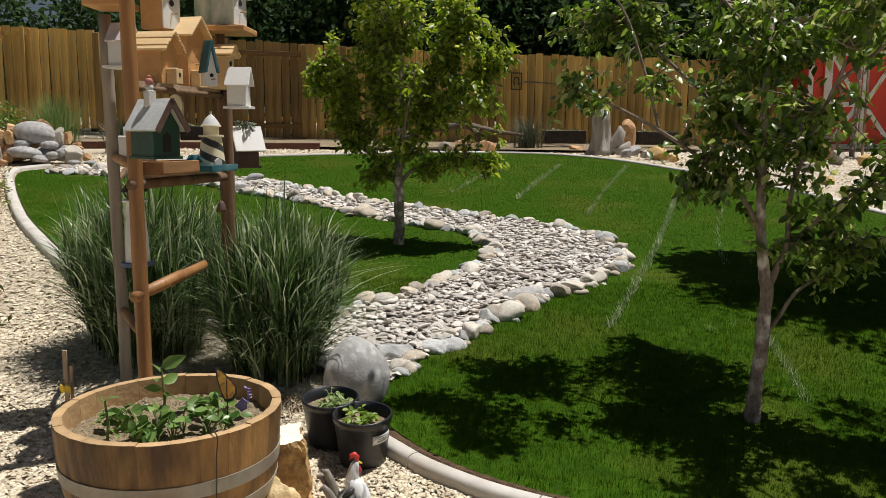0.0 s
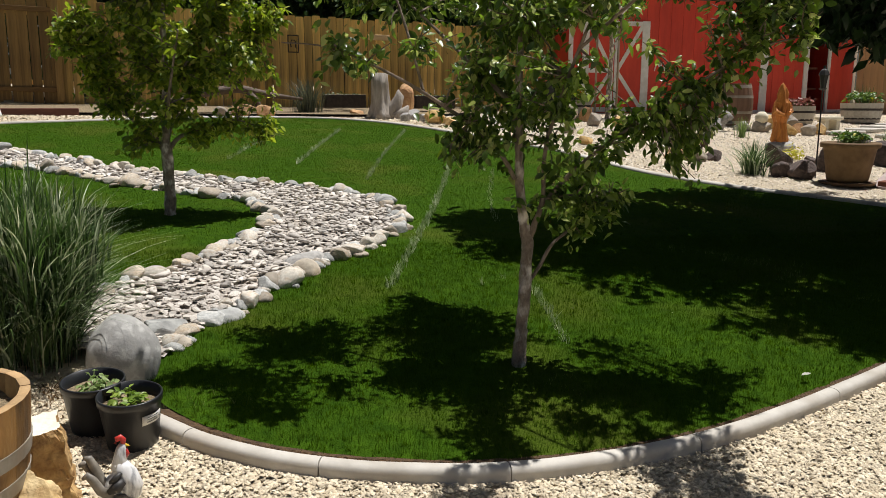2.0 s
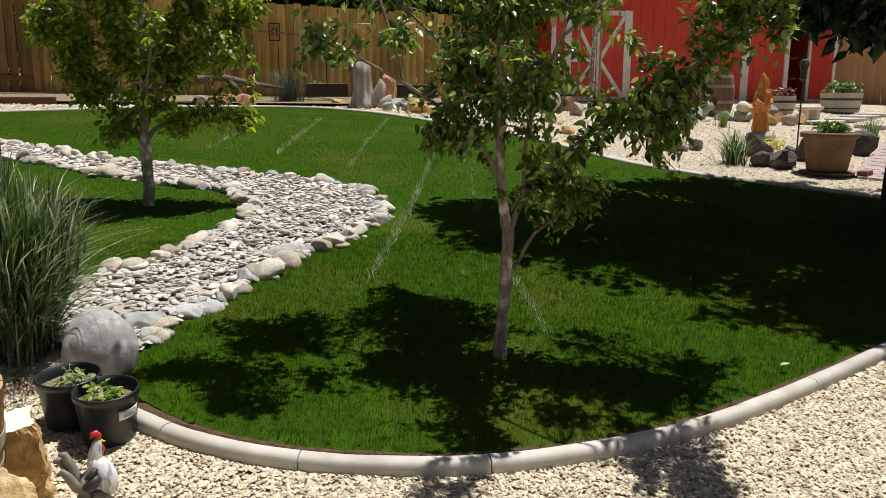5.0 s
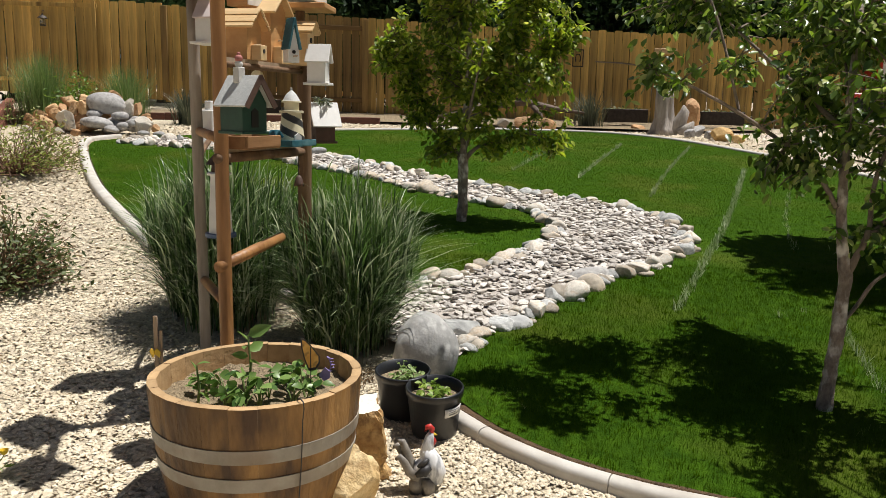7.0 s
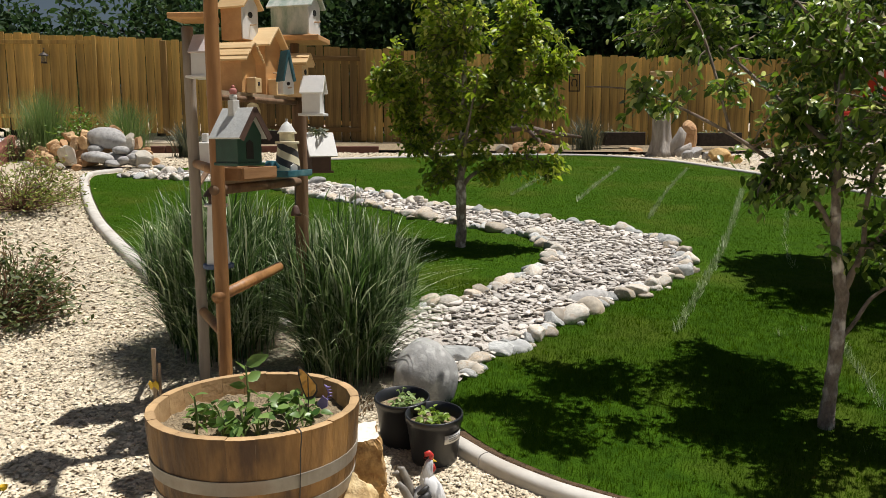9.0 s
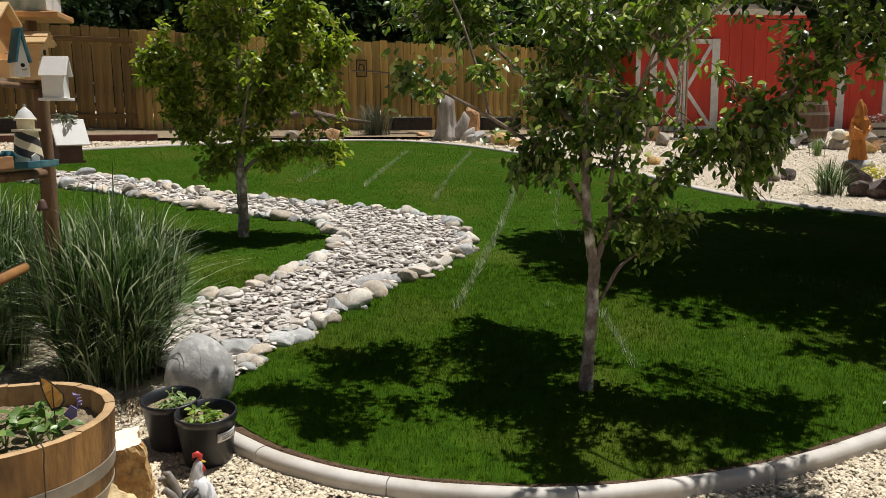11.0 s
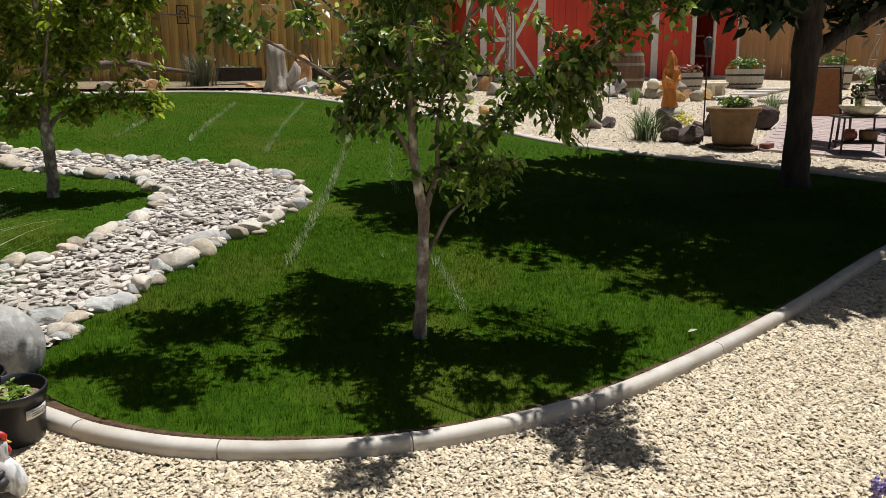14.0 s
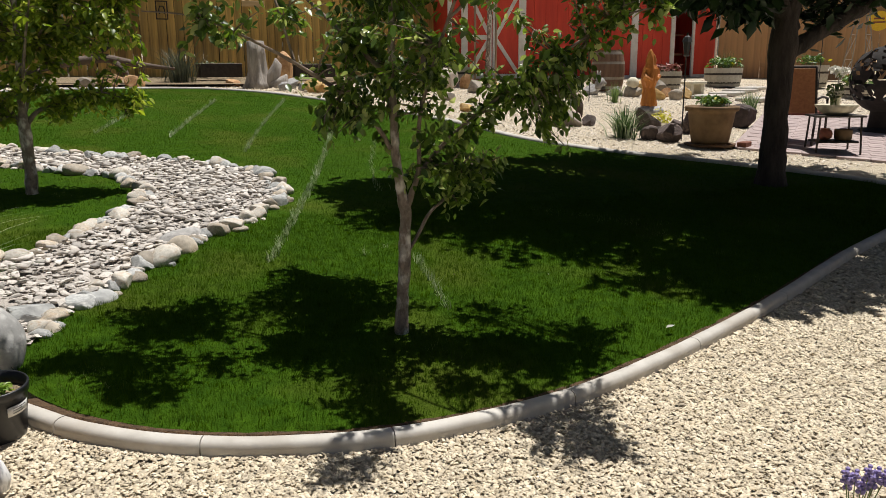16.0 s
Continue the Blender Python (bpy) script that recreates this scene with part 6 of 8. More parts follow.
for prof, mat, name in (([(0.042, 0.105), (0.042, 0.112), (0.0385, 0.113)], M_CREAM, "gallery"), ([(0.026, 0.112), (0.026, 0.140)], M_CREAM, "lantern_room"), ([(0.034, 0.140), (0.034, 0.145), (0.031, 0.146)], M_CREAM, "cornice"),
                        ([(0.031, 0.146), (0.018, 0.168), (0.004, 0.182), (0.004, 0.192)], M_SLATE, "cap")):
    bm = bmesh.new()
    lathe(bm, prof, 28, True, True)
    part(name, bm, mat, lh, shade=False)
bm = bmesh.new()
prism(bm, [(-0.012, 0), (0.012, 0), (0.012, 0.025), (0.0, 0.034), (-0.012, 0.025)], -0.006, 0.006, pose(0.03, -0.032, 0.002, 0, 0, 40))
part("door", bm, M_WHITE, lh)
tray = thing("teal_tray", "shallow teal painted tray on the lower shelf", "tray", pose(-0.985, 3.10, LOW + 0.009, 0, 0, 77))
bm = bmesh.new()
box(bm, (0, 0, 0.005), (0.20, 0.11, 0.010), bevel=0.002)
part("bottom", bm, M_TEAL, tray)
for c, s in (((0, -0.052, 0.015), (0.20, 0.007, 0.022)), ((0, 0.052, 0.015), (0.20, 0.007, 0.022)), ((-0.098, 0, 0.015), (0.007, 0.097, 0.022)), ((0.098, 0, 0.015), (0.007, 0.097, 0.022))):
    bm = bmesh.new()
    box(bm, c, s, bevel=0.001)
    part("side", bm, M_TEAL, tray)
birdhouse("tiny dark teal house beside the lighthouse", -1.035, 3.03, LOW + 0.02, -30, 0.03, 0.035, 0.026, 0.02, M_GREEN, M_TEAL, 0.008, hole=0.0, perch=False)
tray = thing("seed_tray", "open cedar seed tray feeder on the lower shelf", "bird feeder", pose(-1.08, 2.86, LOW + 0.009, 0, 0, 77))
bm = bmesh.new()
box(bm, (0, 0, 0.006), (0.23, 0.13, 0.012), bevel=0.002)
part("bottom", bm, M_TRAYWOOD, tray)
for c, s in (((0, -0.062, 0.026), (0.23, 0.010, 0.042)), ((0, 0.062, 0.026), (0.23, 0.010, 0.042)), ((-0.112, 0, 0.026), (0.010, 0.113, 0.042)), ((0.112, 0, 0.026), (0.010, 0.113, 0.042))):
    bm = bmesh.new()
    box(bm, c, s, bevel=0.0015)
    part("side", bm, M_TRAYWOOD, tray)

# tall white lighthouse feeder hanging between the posts
hang = thing("lighthouse_feeder", "tall white lighthouse birdhouse with dark cap hanging by the post", "birdhouse", pose(-1.20, 2.86, 0.865))
for prof, mat, name, label in (([(0.058, 0.0), (0.058, 0.014), (0.05, 0.016)], M_NAVY, "base", "blue round base"), ([(0.047, 0.014), (0.044, 0.09), (0.034, 0.235)], M_WHITE, "tower", "worn white tapering tower"),
                               ([(0.044, 0.235), (0.046, 0.243), (0.040, 0.246)], M_WHITE, "gallery", ""), ([(0.028, 0.246), (0.028, 0.275)], M_DKBROWN, "lantern_room", ""),
                               ([(0.048, 0.275), (0.030, 0.30), (0.006, 0.325), (0.004, 0.34)], M_DKBROWN, "cap", "dark conical cap")):
    bm = bmesh.new()
    lathe(bm, prof, 8 if name == "tower" else 20, True, True)
    part(name, bm, mat, hang, label)
for z in (0.06, 0.14):
    bm = bmesh.new()
    prism(bm, [(-0.011, 0), (0.011, 0), (0.011, 0.034), (0, 0.046), (-0.011, 0.034)], -0.004, 0.004, pose(0.017, -0.036 + z * 0.04, z, 0, 0, 22))
    part("window", bm, M_HOLE, hang, "dark arched window")

# small things beside and under the shelves
bm = bmesh.new()
box(bm, (0, 0, 0.05), (0.075, 0.06, 0.10), bevel=0.004)
box(bm, (0.006, 0, 0.12), (0.03, 0.03, 0.04), bevel=0.003)
ob = mesh_object("brick_house_ornament", bm, M_WHITE)
ob.matrix_basis = pose(-1.50, 3.52, 1.24, 0, 0, -10)
tagged(ob, "little whitewashed block house ornament on a bracket", "garden ornament")
bm = bmesh.new()
box(bm, (-1.46, 3.48, 1.232), (0.16, 0.12, 0.014), bevel=0.002)
part("bracket_shelf", bm, M_DARKPOST, stand)
bm = bmesh.new()
tube(bm, [(-1.372, 3.10, 1.16), (-1.46, 3.46, 1.225)], 0.012, 8)
part("bracket", bm, M_DARKPOST, stand)
bm = bmesh.new()
prism(bm, [(-0.03, 0), (0.03, 0), (0.03, 0.06), (0.02, 0.085), (0, 0.095), (-0.02, 0.085), (-0.03, 0.06)], -0.008, 0.008)
ob = mesh_object("arched_plaque", bm, M_CREAM)
ob.matrix_basis = pose(-1.165, 3.22, SHELF - 0.115, 0, 0, -8)
tagged(ob, "pale arched plaque hanging under the upper shelf", "garden ornament")
bell = thing("hanging_bell", "small dark metal bell hanging from the post rail", "bell", pose(-1.0, 3.24, 1.03))
bm = bmesh.new()
lathe(bm, [(0.022, 0), (0.019, 0.012), (0.014, 0.035), (0.006, 0.045)], 16, True, True)
part("bell_body", bm, M_DKBROWN, bell, shade=True)
bm = bmesh.new()
tube(bm, [(0, 0, 0.044), (0.0, 0, 0.14)], 0.002, 5)
part("cord", bm, M_BLACK, bell)



# ---- left side and back beds ----
M_BRICK = surface("red_brown_edging", (0.15, 0.05, 0.03), (0.27, 0.105, 0.06), 8, 0.85, 0.4, 50, vary=0.12)
M_TIMBER = surface("dark_red_timber", (0.075, 0.030, 0.022), (0.17, 0.070, 0.048), 8, 0.85, 0.4, 50, (0.3, 0.3, 1), 0.15)
M_SIDING = surface("tan_siding", (0.66, 0.47, 0.28), (0.82, 0.62, 0.40), 4, 0.8, 0.25, 40, (1, 1, 0.1), 0.07)
M_DRIFT = surface("grey_driftwood", (0.065, 0.046, 0.034), (0.17, 0.125, 0.095), 6, 0.9, 0.7, 30, (0.3, 1, 1), 0.1, bump_depth=0.02)
M_STUMP = surface("bleached_stump", (0.24, 0.205, 0.175), (0.50, 0.45, 0.40), 8, 0.9, 0.8, 30, (1, 1, 0.25), 0.0, bump_depth=0.02)
M_METAL = surface("dark_metal", (0.03, 0.025, 0.022), (0.075, 0.06, 0.05), 14, 0.6, 0.3, 50, vary=0.1, metal=0.5)
M_SHRUB = leafy("shrub_leaves", (0.040, 0.056, 0.018), (0.15, 0.185, 0.06), 0.55, 0.2, (0.36, 0.24, 0.14))
M_OLIVE = leafy("olive_leaves", (0.10, 0.13, 0.03), (0.32, 0.36, 0.09), 0.55, 0.25, (0.44, 0.26, 0.15))
M_PALEROCK = surface("pale_rock", (0.44, 0.40, 0.33), (0.68, 0.62, 0.52), 12, 0.8, 0.5, 40, vary=0.12, stain=(0.42, 0.27, 0.14), stain_scale=6, stain_amount=0.5, bump_depth=0.02)
M_OCHRE_PILE = surface("ochre_pile_rock", (0.36, 0.20, 0.09), (0.66, 0.47, 0.26), 10, 0.85, 0.7, 30, vary=0.3, bump_depth=0.02)
M_TWIG = surface("red_brown_twigs", (0.15, 0.08, 0.05), (0.27, 0.16, 0.10), 20, 0.85, 0.2, 60, vary=0)
M_HERB = leafy("bright_leaves", (0.07, 0.14, 0.02), (0.20, 0.30, 0.05), 0.45, 0.3)
M_FINEGRASS = leafy("fine_grass", (0.085, 0.15, 0.04), (0.25, 0.34, 0.12), 0.5, 0.25, (0.46, 0.42, 0.26))
M_DRYGRASS = leafy("dark_grass", (0.045, 0.055, 0.035), (0.13, 0.14, 0.085), 0.5, 0.2, (0.30, 0.28, 0.19))

# raised bed before the fence, edged with red-brown timber
BED_FRONT = spline([(-9.6, 12.6), (-7.6, 12.75), (-6.0, 12.95), (-4.2, 13.3), (-2.0, 13.55), (0.6, 13.75), (2.3, 13.95), (3.4, 14.3), (4.6, 15.3)], 0.3)
verts, faces = [], []
for i, (x, y) in enumerate(BED_FRONT):
    s = (x + 11.2) / 18.1
    for u, lift in ((0.0, 0.05), (1.0, 0.16)):
        yy = y + u * (14.45 + 2.85 * s + 0.15 - y)
        verts.append((x, yy, ground_z(x, y) + lift))
    if i:
        faces.append((2 * i - 2, 2 * i, 2 * i + 1, 2 * i - 1))
tagged(raw_object("raised_bed", verts, faces, M_MULCH), "brown earth bed along the foot of the fence", "garden bed", kind="structure")
edging = thing("bed_edging", "low red-brown timber edging of the raised bed", "edging", (0, 0, 0), kind="structure")
for a, b in zip(BED_FRONT[:21:4], BED_FRONT[4:25:4]):
    d = b - a
    bm = bmesh.new()
    box(bm, (0, 0, 0.03), (np.linalg.norm(d) - 0.008, 0.07, 0.16), bevel=0.008)
    m = (a + b) / 2
    part("timber", bm, M_TIMBER, edging, at=pose(m[0], m[1], ground_z(*m) + 0.0, 0, 0, math.degrees(math.atan2(d[1], d[0]))))

# gate frame boards on the fence
gate = thing("fence_gate", "wooden gate in the fence with a frame rail", "gate", (0, 0, 0))
fa, fb = Vector((*FENCE_A, 0)), Vector((*FENCE_B, 0))
fway = (fb - fa).normalized()
fturn = math.degrees(math.atan2(fway.y, fway.x))
for u0, u1, drop in ((0.4, 3.05, 0.20), (0.4, 3.05, 1.60)):
    p = fa + fway * (u0 + u1) / 2
    bm = bmesh.new()
    box(bm, (0, 0, 0), (u1 - u0, 0.03, 0.075), bevel=0.004)
    part("gate_rail", bm, M_FENCE, gate, at=pose(p.x + 0.006, p.y - 0.03, 3.41 - drop, 0, 0, fturn))
for z in (2.93, 1.55):
    p = fa + fway * 7.22
    bm = bmesh.new()
    box(bm, (0, 0, 0), (1.86, 0.035, 0.085), bevel=0.004)
    ob = mesh_object("fence_rail", bm, M_RAIL)
    ob.matrix_basis = pose(p.x + 0.006, p.y - 0.036, z, 0, 1.1, fturn)
    tagged(ob, "dark stained rail nailed across the fence boards", "rail", kind="structure")
p = fa + fway * 3.0
bm = bmesh.new()
box(bm, (0, 0, -0.85), (0.07, 0.035, 1.62), bevel=0.004)
part("gate_stile", bm, M_FENCE, gate, at=pose(p.x, p.y - 0.05, 3.38, 0, 0, fturn))


def fence_spot(u, out):
    q = fa + fway * u
    return q.x + fway.y * out, q.y - fway.x * out


# posts at the fence joints
for u in (4.3, 8.15, 8.9, 11.6):
    x, y = fence_spot(u, 0.06)
    bm = bmesh.new()
    box(bm, (0, 0, -0.9), (0.12, 0.06, 1.78), bevel=0.006)
    ob = mesh_object("fence_post", bm, M_FENCE_DARK)
    ob.matrix_basis = pose(x, y, 3.42 - 0.46 * u / 12, 0, 0, fturn)
    tagged(ob, "flat brown board post of the fence", "post", kind="structure")


def wall_lantern(x, y, z, turn, label, scale=1.0):
    root = thing("hanging_lantern", label, "lantern", pose(x, y, z, 0, 0, turn) @ Matrix.Diagonal((scale, scale, scale, 1)), group="lanterns on the fence")
    for prof, mat, name in (([(0.05, 0), (0.05, 0.02)], M_METAL, "base"), ([(0.042, 0.02), (0.046, 0.13)], M_GLASS, "glass"), ([(0.085, 0.13), (0.05, 0.165), (0.015, 0.185), (0.012, 0.21)], M_METAL, "cap")):
        bm = bmesh.new()
        lathe(bm, prof, 14, True, True)
        part(name, bm, mat, root)
    bm = bmesh.new()
    tube(bm, [(0, 0, 0.20), (0, 0, 0.25), (0, 0.08, 0.27)], 0.006, 6)
    part("hook", bm, M_METAL, root)


x, y = fence_spot(1.12, 0.12)
wall_lantern(x, y, 2.89, fturn, "copper-brown lantern hanging on the fence", 1.15)
x, y = fence_spot(2.07, 0.12)
wall_lantern(x, y, 2.80, fturn, "slim dark lantern hanging on the fence gate", 1.1)

# corner of the house and its planter wall
house = thing("house_corner", "corner of a tan board-sided house", "house", (0, 0, 0), kind="structure")
CORNER = Vector((-8.30, 11.75, 0))
hz = ground_z(CORNER.x, CORNER.y)
for k in range(26):
    q = CORNER + Vector((-0.55, -0.83, 0)).normalized() * (0.1 + 0.19 * k)
    bm = bmesh.new()
    box(bm, (0, 0, 1.4), (0.182, 0.03, 3.2), bevel=0.008)
    part("siding_board", bm, M_SIDING, house, at=pose(q.x, q.y, hz - 0.1, 0, 0, math.degrees(math.atan2(0.83, 0.55))))
q = CORNER + Vector((-0.55, -0.83, 0)).normalized() * 2.5 + Vector((-0.83, 0.55, 0)) * 0.12
bm = bmesh.new()
box(bm, (0, 0, 1.4), (5.0, 0.16, 3.25))
part("wall", bm, M_SIDING, house, at=pose(q.x, q.y, hz - 0.1, 0, 0, math.degrees(math.atan2(0.83, 0.55))))
bm = bmesh.new()
box(bm, (0, 0, 1.4), (0.09, 0.12, 3.26), bevel=0.006)
part("corner_trim", bm, M_SIDING, house, at=pose(CORNER.x - 0.02, CORNER.y + 0.06, hz - 0.1, 0, 0, 56))
# low brick-red planter wall along the house
planter = thing("planter_wall", "low red-brown planter wall filled with grey gravel", "planter", (0, 0, 0), kind="structure")
a, b = Vector((-8.32, 12.3, 1.43)), Vector((-6.92, 9.3, 0.92))
d = b - a
turn, fall = math.degrees(math.atan2(d.y, d.x)), math.degrees(math.atan2(d.z, math.hypot(d.x, d.y)))
n = 14
for row in range(4):
    for k in range(n):
        q = a + d * ((k + 0.5 + 0.5 * (row % 2)) / (n + 0.5))
        bm = bmesh.new()
        box(bm, (0, 0, 0), (d.length / n - 0.012, 0.12, 0.075), bevel=0.005)
        part("brick", bm, M_BRICK, planter, at=pose(q.x, q.y, q.z - 0.04 - 0.083 * row, 0, -fall, turn))
bm = bmesh.new()
box(bm, (0, -0.56, -0.2), (d.length, 1.0, 0.36))
m = (a + b) / 2
part("gravel_fill", bm, M_GRANITE, planter, at=pose(m.x, m.y, m.z - 0.03, 0, -fall, turn))

# rock pile at the creek's head
GREY_PILE = [(-5.96, 10.92, 0.41, 0.53, 0.30), (-5.90, 10.55, 0.17, 0.42, 0.19), (-6.03, 10.73, 0.28, 0.21, 0.12), (-5.63, 10.68, 0.26, 0.21, 0.13), (-5.38, 10.53, 0.18, 0.16, 0.12),
             (-5.49, 10.48, 0.14, 0.16, 0.12), (-5.63, 10.42, 0.11, 0.20, 0.09), (-4.94, 10.39, 0.06, 0.16, 0.09), (-5.18, 10.42, 0.06, 0.16, 0.08), (-5.75, 10.75, 0.12, 0.34, 0.24), (-5.45, 10.78, 0.14, 0.3, 0.26)]
PALE_PILE = [(-6.35, 10.61, 0.19, 0.32, 0.34), (-5.54, 10.75, 0.31, 0.14, 0.20), (-5.24, 10.57, 0.15, 0.27, 0.19), (-5.64, 10.95, 0.40, 0.14, 0.13), (-6.62, 10.42, 0.05, 0.12, 0.07), (-6.39, 10.41, 0.05, 0.14, 0.08), (-6.88, 10.44, 0.05, 0.17, 0.10)]
RUST_PILE = [(-6.57, 11.01, 0.40, 0.22, 0.15), (-6.35, 11.01, 0.41, 0.22, 0.17), (-6.22, 10.81, 0.33, 0.22, 0.17), (-6.37, 10.79, 0.31, 0.14, 0.15), (-6.44, 10.92, 0.37, 0.18, 0.15), (-6.68, 10.83, 0.30, 0.20, 0.16),
             (-6.58, 10.70, 0.24, 0.19, 0.15), (-6.83, 10.73, 0.22, 0.19, 0.16), (-6.68, 10.57, 0.15, 0.25, 0.18), (-6.52, 10.47, 0.09, 0.17, 0.13), (-6.78, 10.51, 0.10, 0.15, 0.13)]
BROWN_PILE = [(-6.57, 10.87, 0.30, 0.16, 0.14), (-6.09, 10.46, 0.09, 0.15, 0.12), (-5.92, 11.10, 0.46, 0.20, 0.15), (-5.46, 10.83, 0.33, 0.18, 0.18), (-5.24, 10.69, 0.22, 0.19, 0.14), (-5.06, 10.57, 0.12, 0.12, 0.11),
              (-6.12, 10.36, 0.04, 0.14, 0.08), (-6.95, 10.66, 0.14, 0.19, 0.18), (-6.55, 10.85, 0.14, 0.4, 0.30), (-6.2, 10.85, 0.14, 0.4, 0.30), (-6.0, 11.0, 0.20, 0.5, 0.4), (-6.45, 11.05, 0.2, 0.5, 0.36), (-6.8, 10.85, 0.12, 0.3, 0.22)]
for kind, (rows, mat, word, sharp) in enumerate(((GREY_PILE, M_GRANITE, "rounded grey rock in the rock pile", False), (PALE_PILE, M_PALEROCK, "pale angular rock in the rock pile", True),
                                                 (RUST_PILE, M_OCHRE_PILE, "ochre jagged rock in the rock pile", True), (BROWN_PILE, M_RUSTROCK, "rust-brown jagged rock in the rock pile", True))):
    for k, (x, y, up, w, h) in enumerate(rows):
        big = w > 0.5 and kind == 0
        ob = mesh_object("pile_rock", rock_bm((w * 1.15, w * 0.9, h * (1.1 if kind == 0 else 1.35)), 300 + 40 * kind + k, 3, 0.18 if not sharp else 0.6, sharp=sharp), mat, not sharp)
        ob.matrix_basis = on_ground(x, y, 0, up - h * 0.42) @ pose(0, 0, 0, random.Random(k).uniform(-10, 10), 8 if big else random.Random(k + 9).uniform(-14, 14), (k * 47 % 40) - 20)
        tagged(ob, "large smooth grey boulder on top of the rock pile" if big else word, "rock", "rocks of the rock pile")

# grasses and shrubs behind the pile and along the path
reed_clump("tall feathery green grass behind the rock pile", -7.5, 11.9, 1500, 1.12, 0.007, 0.20, 81, M_FINEGRASS, bend=(0.05, 0.55))
reed_clump("feathery green grass beside the rock pile", -6.15, 11.9, 1200, 0.95, 0.007, 0.15, 82, M_FINEGRASS, bend=(0.05, 0.6))
reed_clump("dark spiky grass clump before the bed edging", -5.35, 12.3, 260, 0.62, 0.016, 0.10, 83, M_DRYGRASS, bend=(0.1, 1.0))
reed_clump("dark dry grass clump before the fence", 1.15, 14.5, 260, 0.75, 0.014, 0.14, 84, M_DRYGRASS, bend=(0.1, 0.8))


def shrub(label, x, y, r, tall, n, leaf, mat, seed, name="shrub", twig=True):
    rs, rn = random.Random(seed), np.random.default_rng(seed)
    root = thing(name, label, "shrub", on_ground(x, y))
    bm = bmesh.new()
    pts, ways = [], []
    for k in range(n):
        a, u = rs.uniform(0, 6.28), rs.uniform(0.15, 1.0) ** 0.6
        lump = noise.noise(Vector((math.cos(a) * 1.3, math.sin(a) * 1.3, seed)))
        reach = r * u * (1 + 0.8 * lump)
        end = Vector((math.cos(a) * reach, math.sin(a) * reach, tall * rs.uniform(0.12, 1.0) * (1 - 0.45 * u) * (1 + 0.7 * noise.noise(Vector((math.cos(a) * u * 2, math.sin(a) * u * 2, seed + 7))))))
        path = limb_path((math.cos(a) * 0.05, math.sin(a) * 0.05, 0), end, rs, 0.18, 4)
        if twig:
            tube(bm, path, [0.006, 0.004, 0.003, 0.0015], 4, False)
        for _ in range(14):
            t = rs.uniform(0.45, 1.0)
            p = path[min(3, int(t * 3))].lerp(path[3], rs.random()) + Vector((rs.gauss(0, 1), rs.gauss(0, 1), rs.gauss(0, 1))) * leaf * 0.9
            pts.append(p), ways.append((rs.gauss(0, 1), rs.gauss(0, 1), rs.gauss(0.3, 0.6)))
    if twig:
        tagged(part("branch_mass", bm, M_TWIG, root), kind="stuff")
    else:
        bm.free()
    v, f = leaves_mesh(np.array(pts), np.array(ways), leaf * rn.uniform(0.5, 1.3, len(pts)), rn, 0.1, 0.5)
    ob = fast_object("foliage", v, f, mat)
    ob.parent = root
    return root


shrub("olive-green shrub with reddish twigs beside the gravel path", -5.0, 7.3, 0.75, 0.72, 185, 0.046, M_OLIVE, 91)
shrub("twiggy olive-green shrub on the gravel", -2.90, 3.88, 0.48, 0.56, 230, 0.040, M_SHRUB, 92)
shrub("bright green leafy perennial behind the rocks", -6.6, 11.5, 0.42, 0.92, 150, 0.07, M_HERB, 93)
shrub("grey-green low shrub at the planter's end", -7.9, 11.7, 0.4, 0.5, 70, 0.03, M_SHRUB, 94)

# yellow poppies at the gravel's near edge
poppy = thing("poppy_plant", "low poppy plant with yellow-orange flowers on the gravel", "flowers", on_ground(-1.72, 2.06))
tuft(poppy, "leaves", [(0.02 * (k % 4) * math.cos(k), 0.02 * (k % 4) * math.sin(k), 0, 0.10) for k in range(20)], 0.03, M_HERB, 12, 0.25, 0.0, 0.05, 7)
rs = random.Random(6)
for k in range(15):
    x, y, z = rs.uniform(-0.09, 0.11), rs.uniform(-0.10, 0.10), rs.uniform(0.07, 0.17)
    bm = bmesh.new()
    tube(bm, [(x * 0.5, y * 0.5, 0), (x, y, z)], [0.002, 0.0015], 5)
    stem = part("flower_stem", bm, M_STEM, poppy)
    bm = bmesh.new()
    lathe(bm, [(0.002, z), (0.010, z + 0.006), (0.014, z + 0.018), (0.0125, z + 0.018), (0.008, z + 0.008)], 10, False)
    bmesh.ops.translate(bm, vec=(x, y, 0), verts=bm.verts)
    part("petal_cup", bm, M_YELLOW_PETAL, stem, "yellow-orange petals")

# violet flower spikes at the gravel's other edge
lav = thing("lavender_plant", "violet flower spikes rising beside the gravel", "flowers", on_ground(1.96, 1.42))
for k in range(9):
    x, y, z = rs.uniform(-0.075, 0.075), rs.uniform(-0.06, 0.06), rs.uniform(0.06, 0.14)
    bm = bmesh.new()
    tube(bm, [(x * 0.4, y * 0.4, -0.01), (x, y, z)], [0.002, 0.0015], 5)
    stem = part("flower_stem", bm, M_STEM, lav)
    bm = bmesh.new()
    for j in range(9):
        a = j * 2.4
        bmesh.ops.create_icosphere(bm, subdivisions=1, radius=0.0075, matrix=Matrix.Translation((x + 0.008 * math.cos(a), y + 0.007 * math.sin(a), z - 0.012 + j * 0.005)))
    part("flower_spike", bm, M_VIOLET, stem, "violet flower spike")


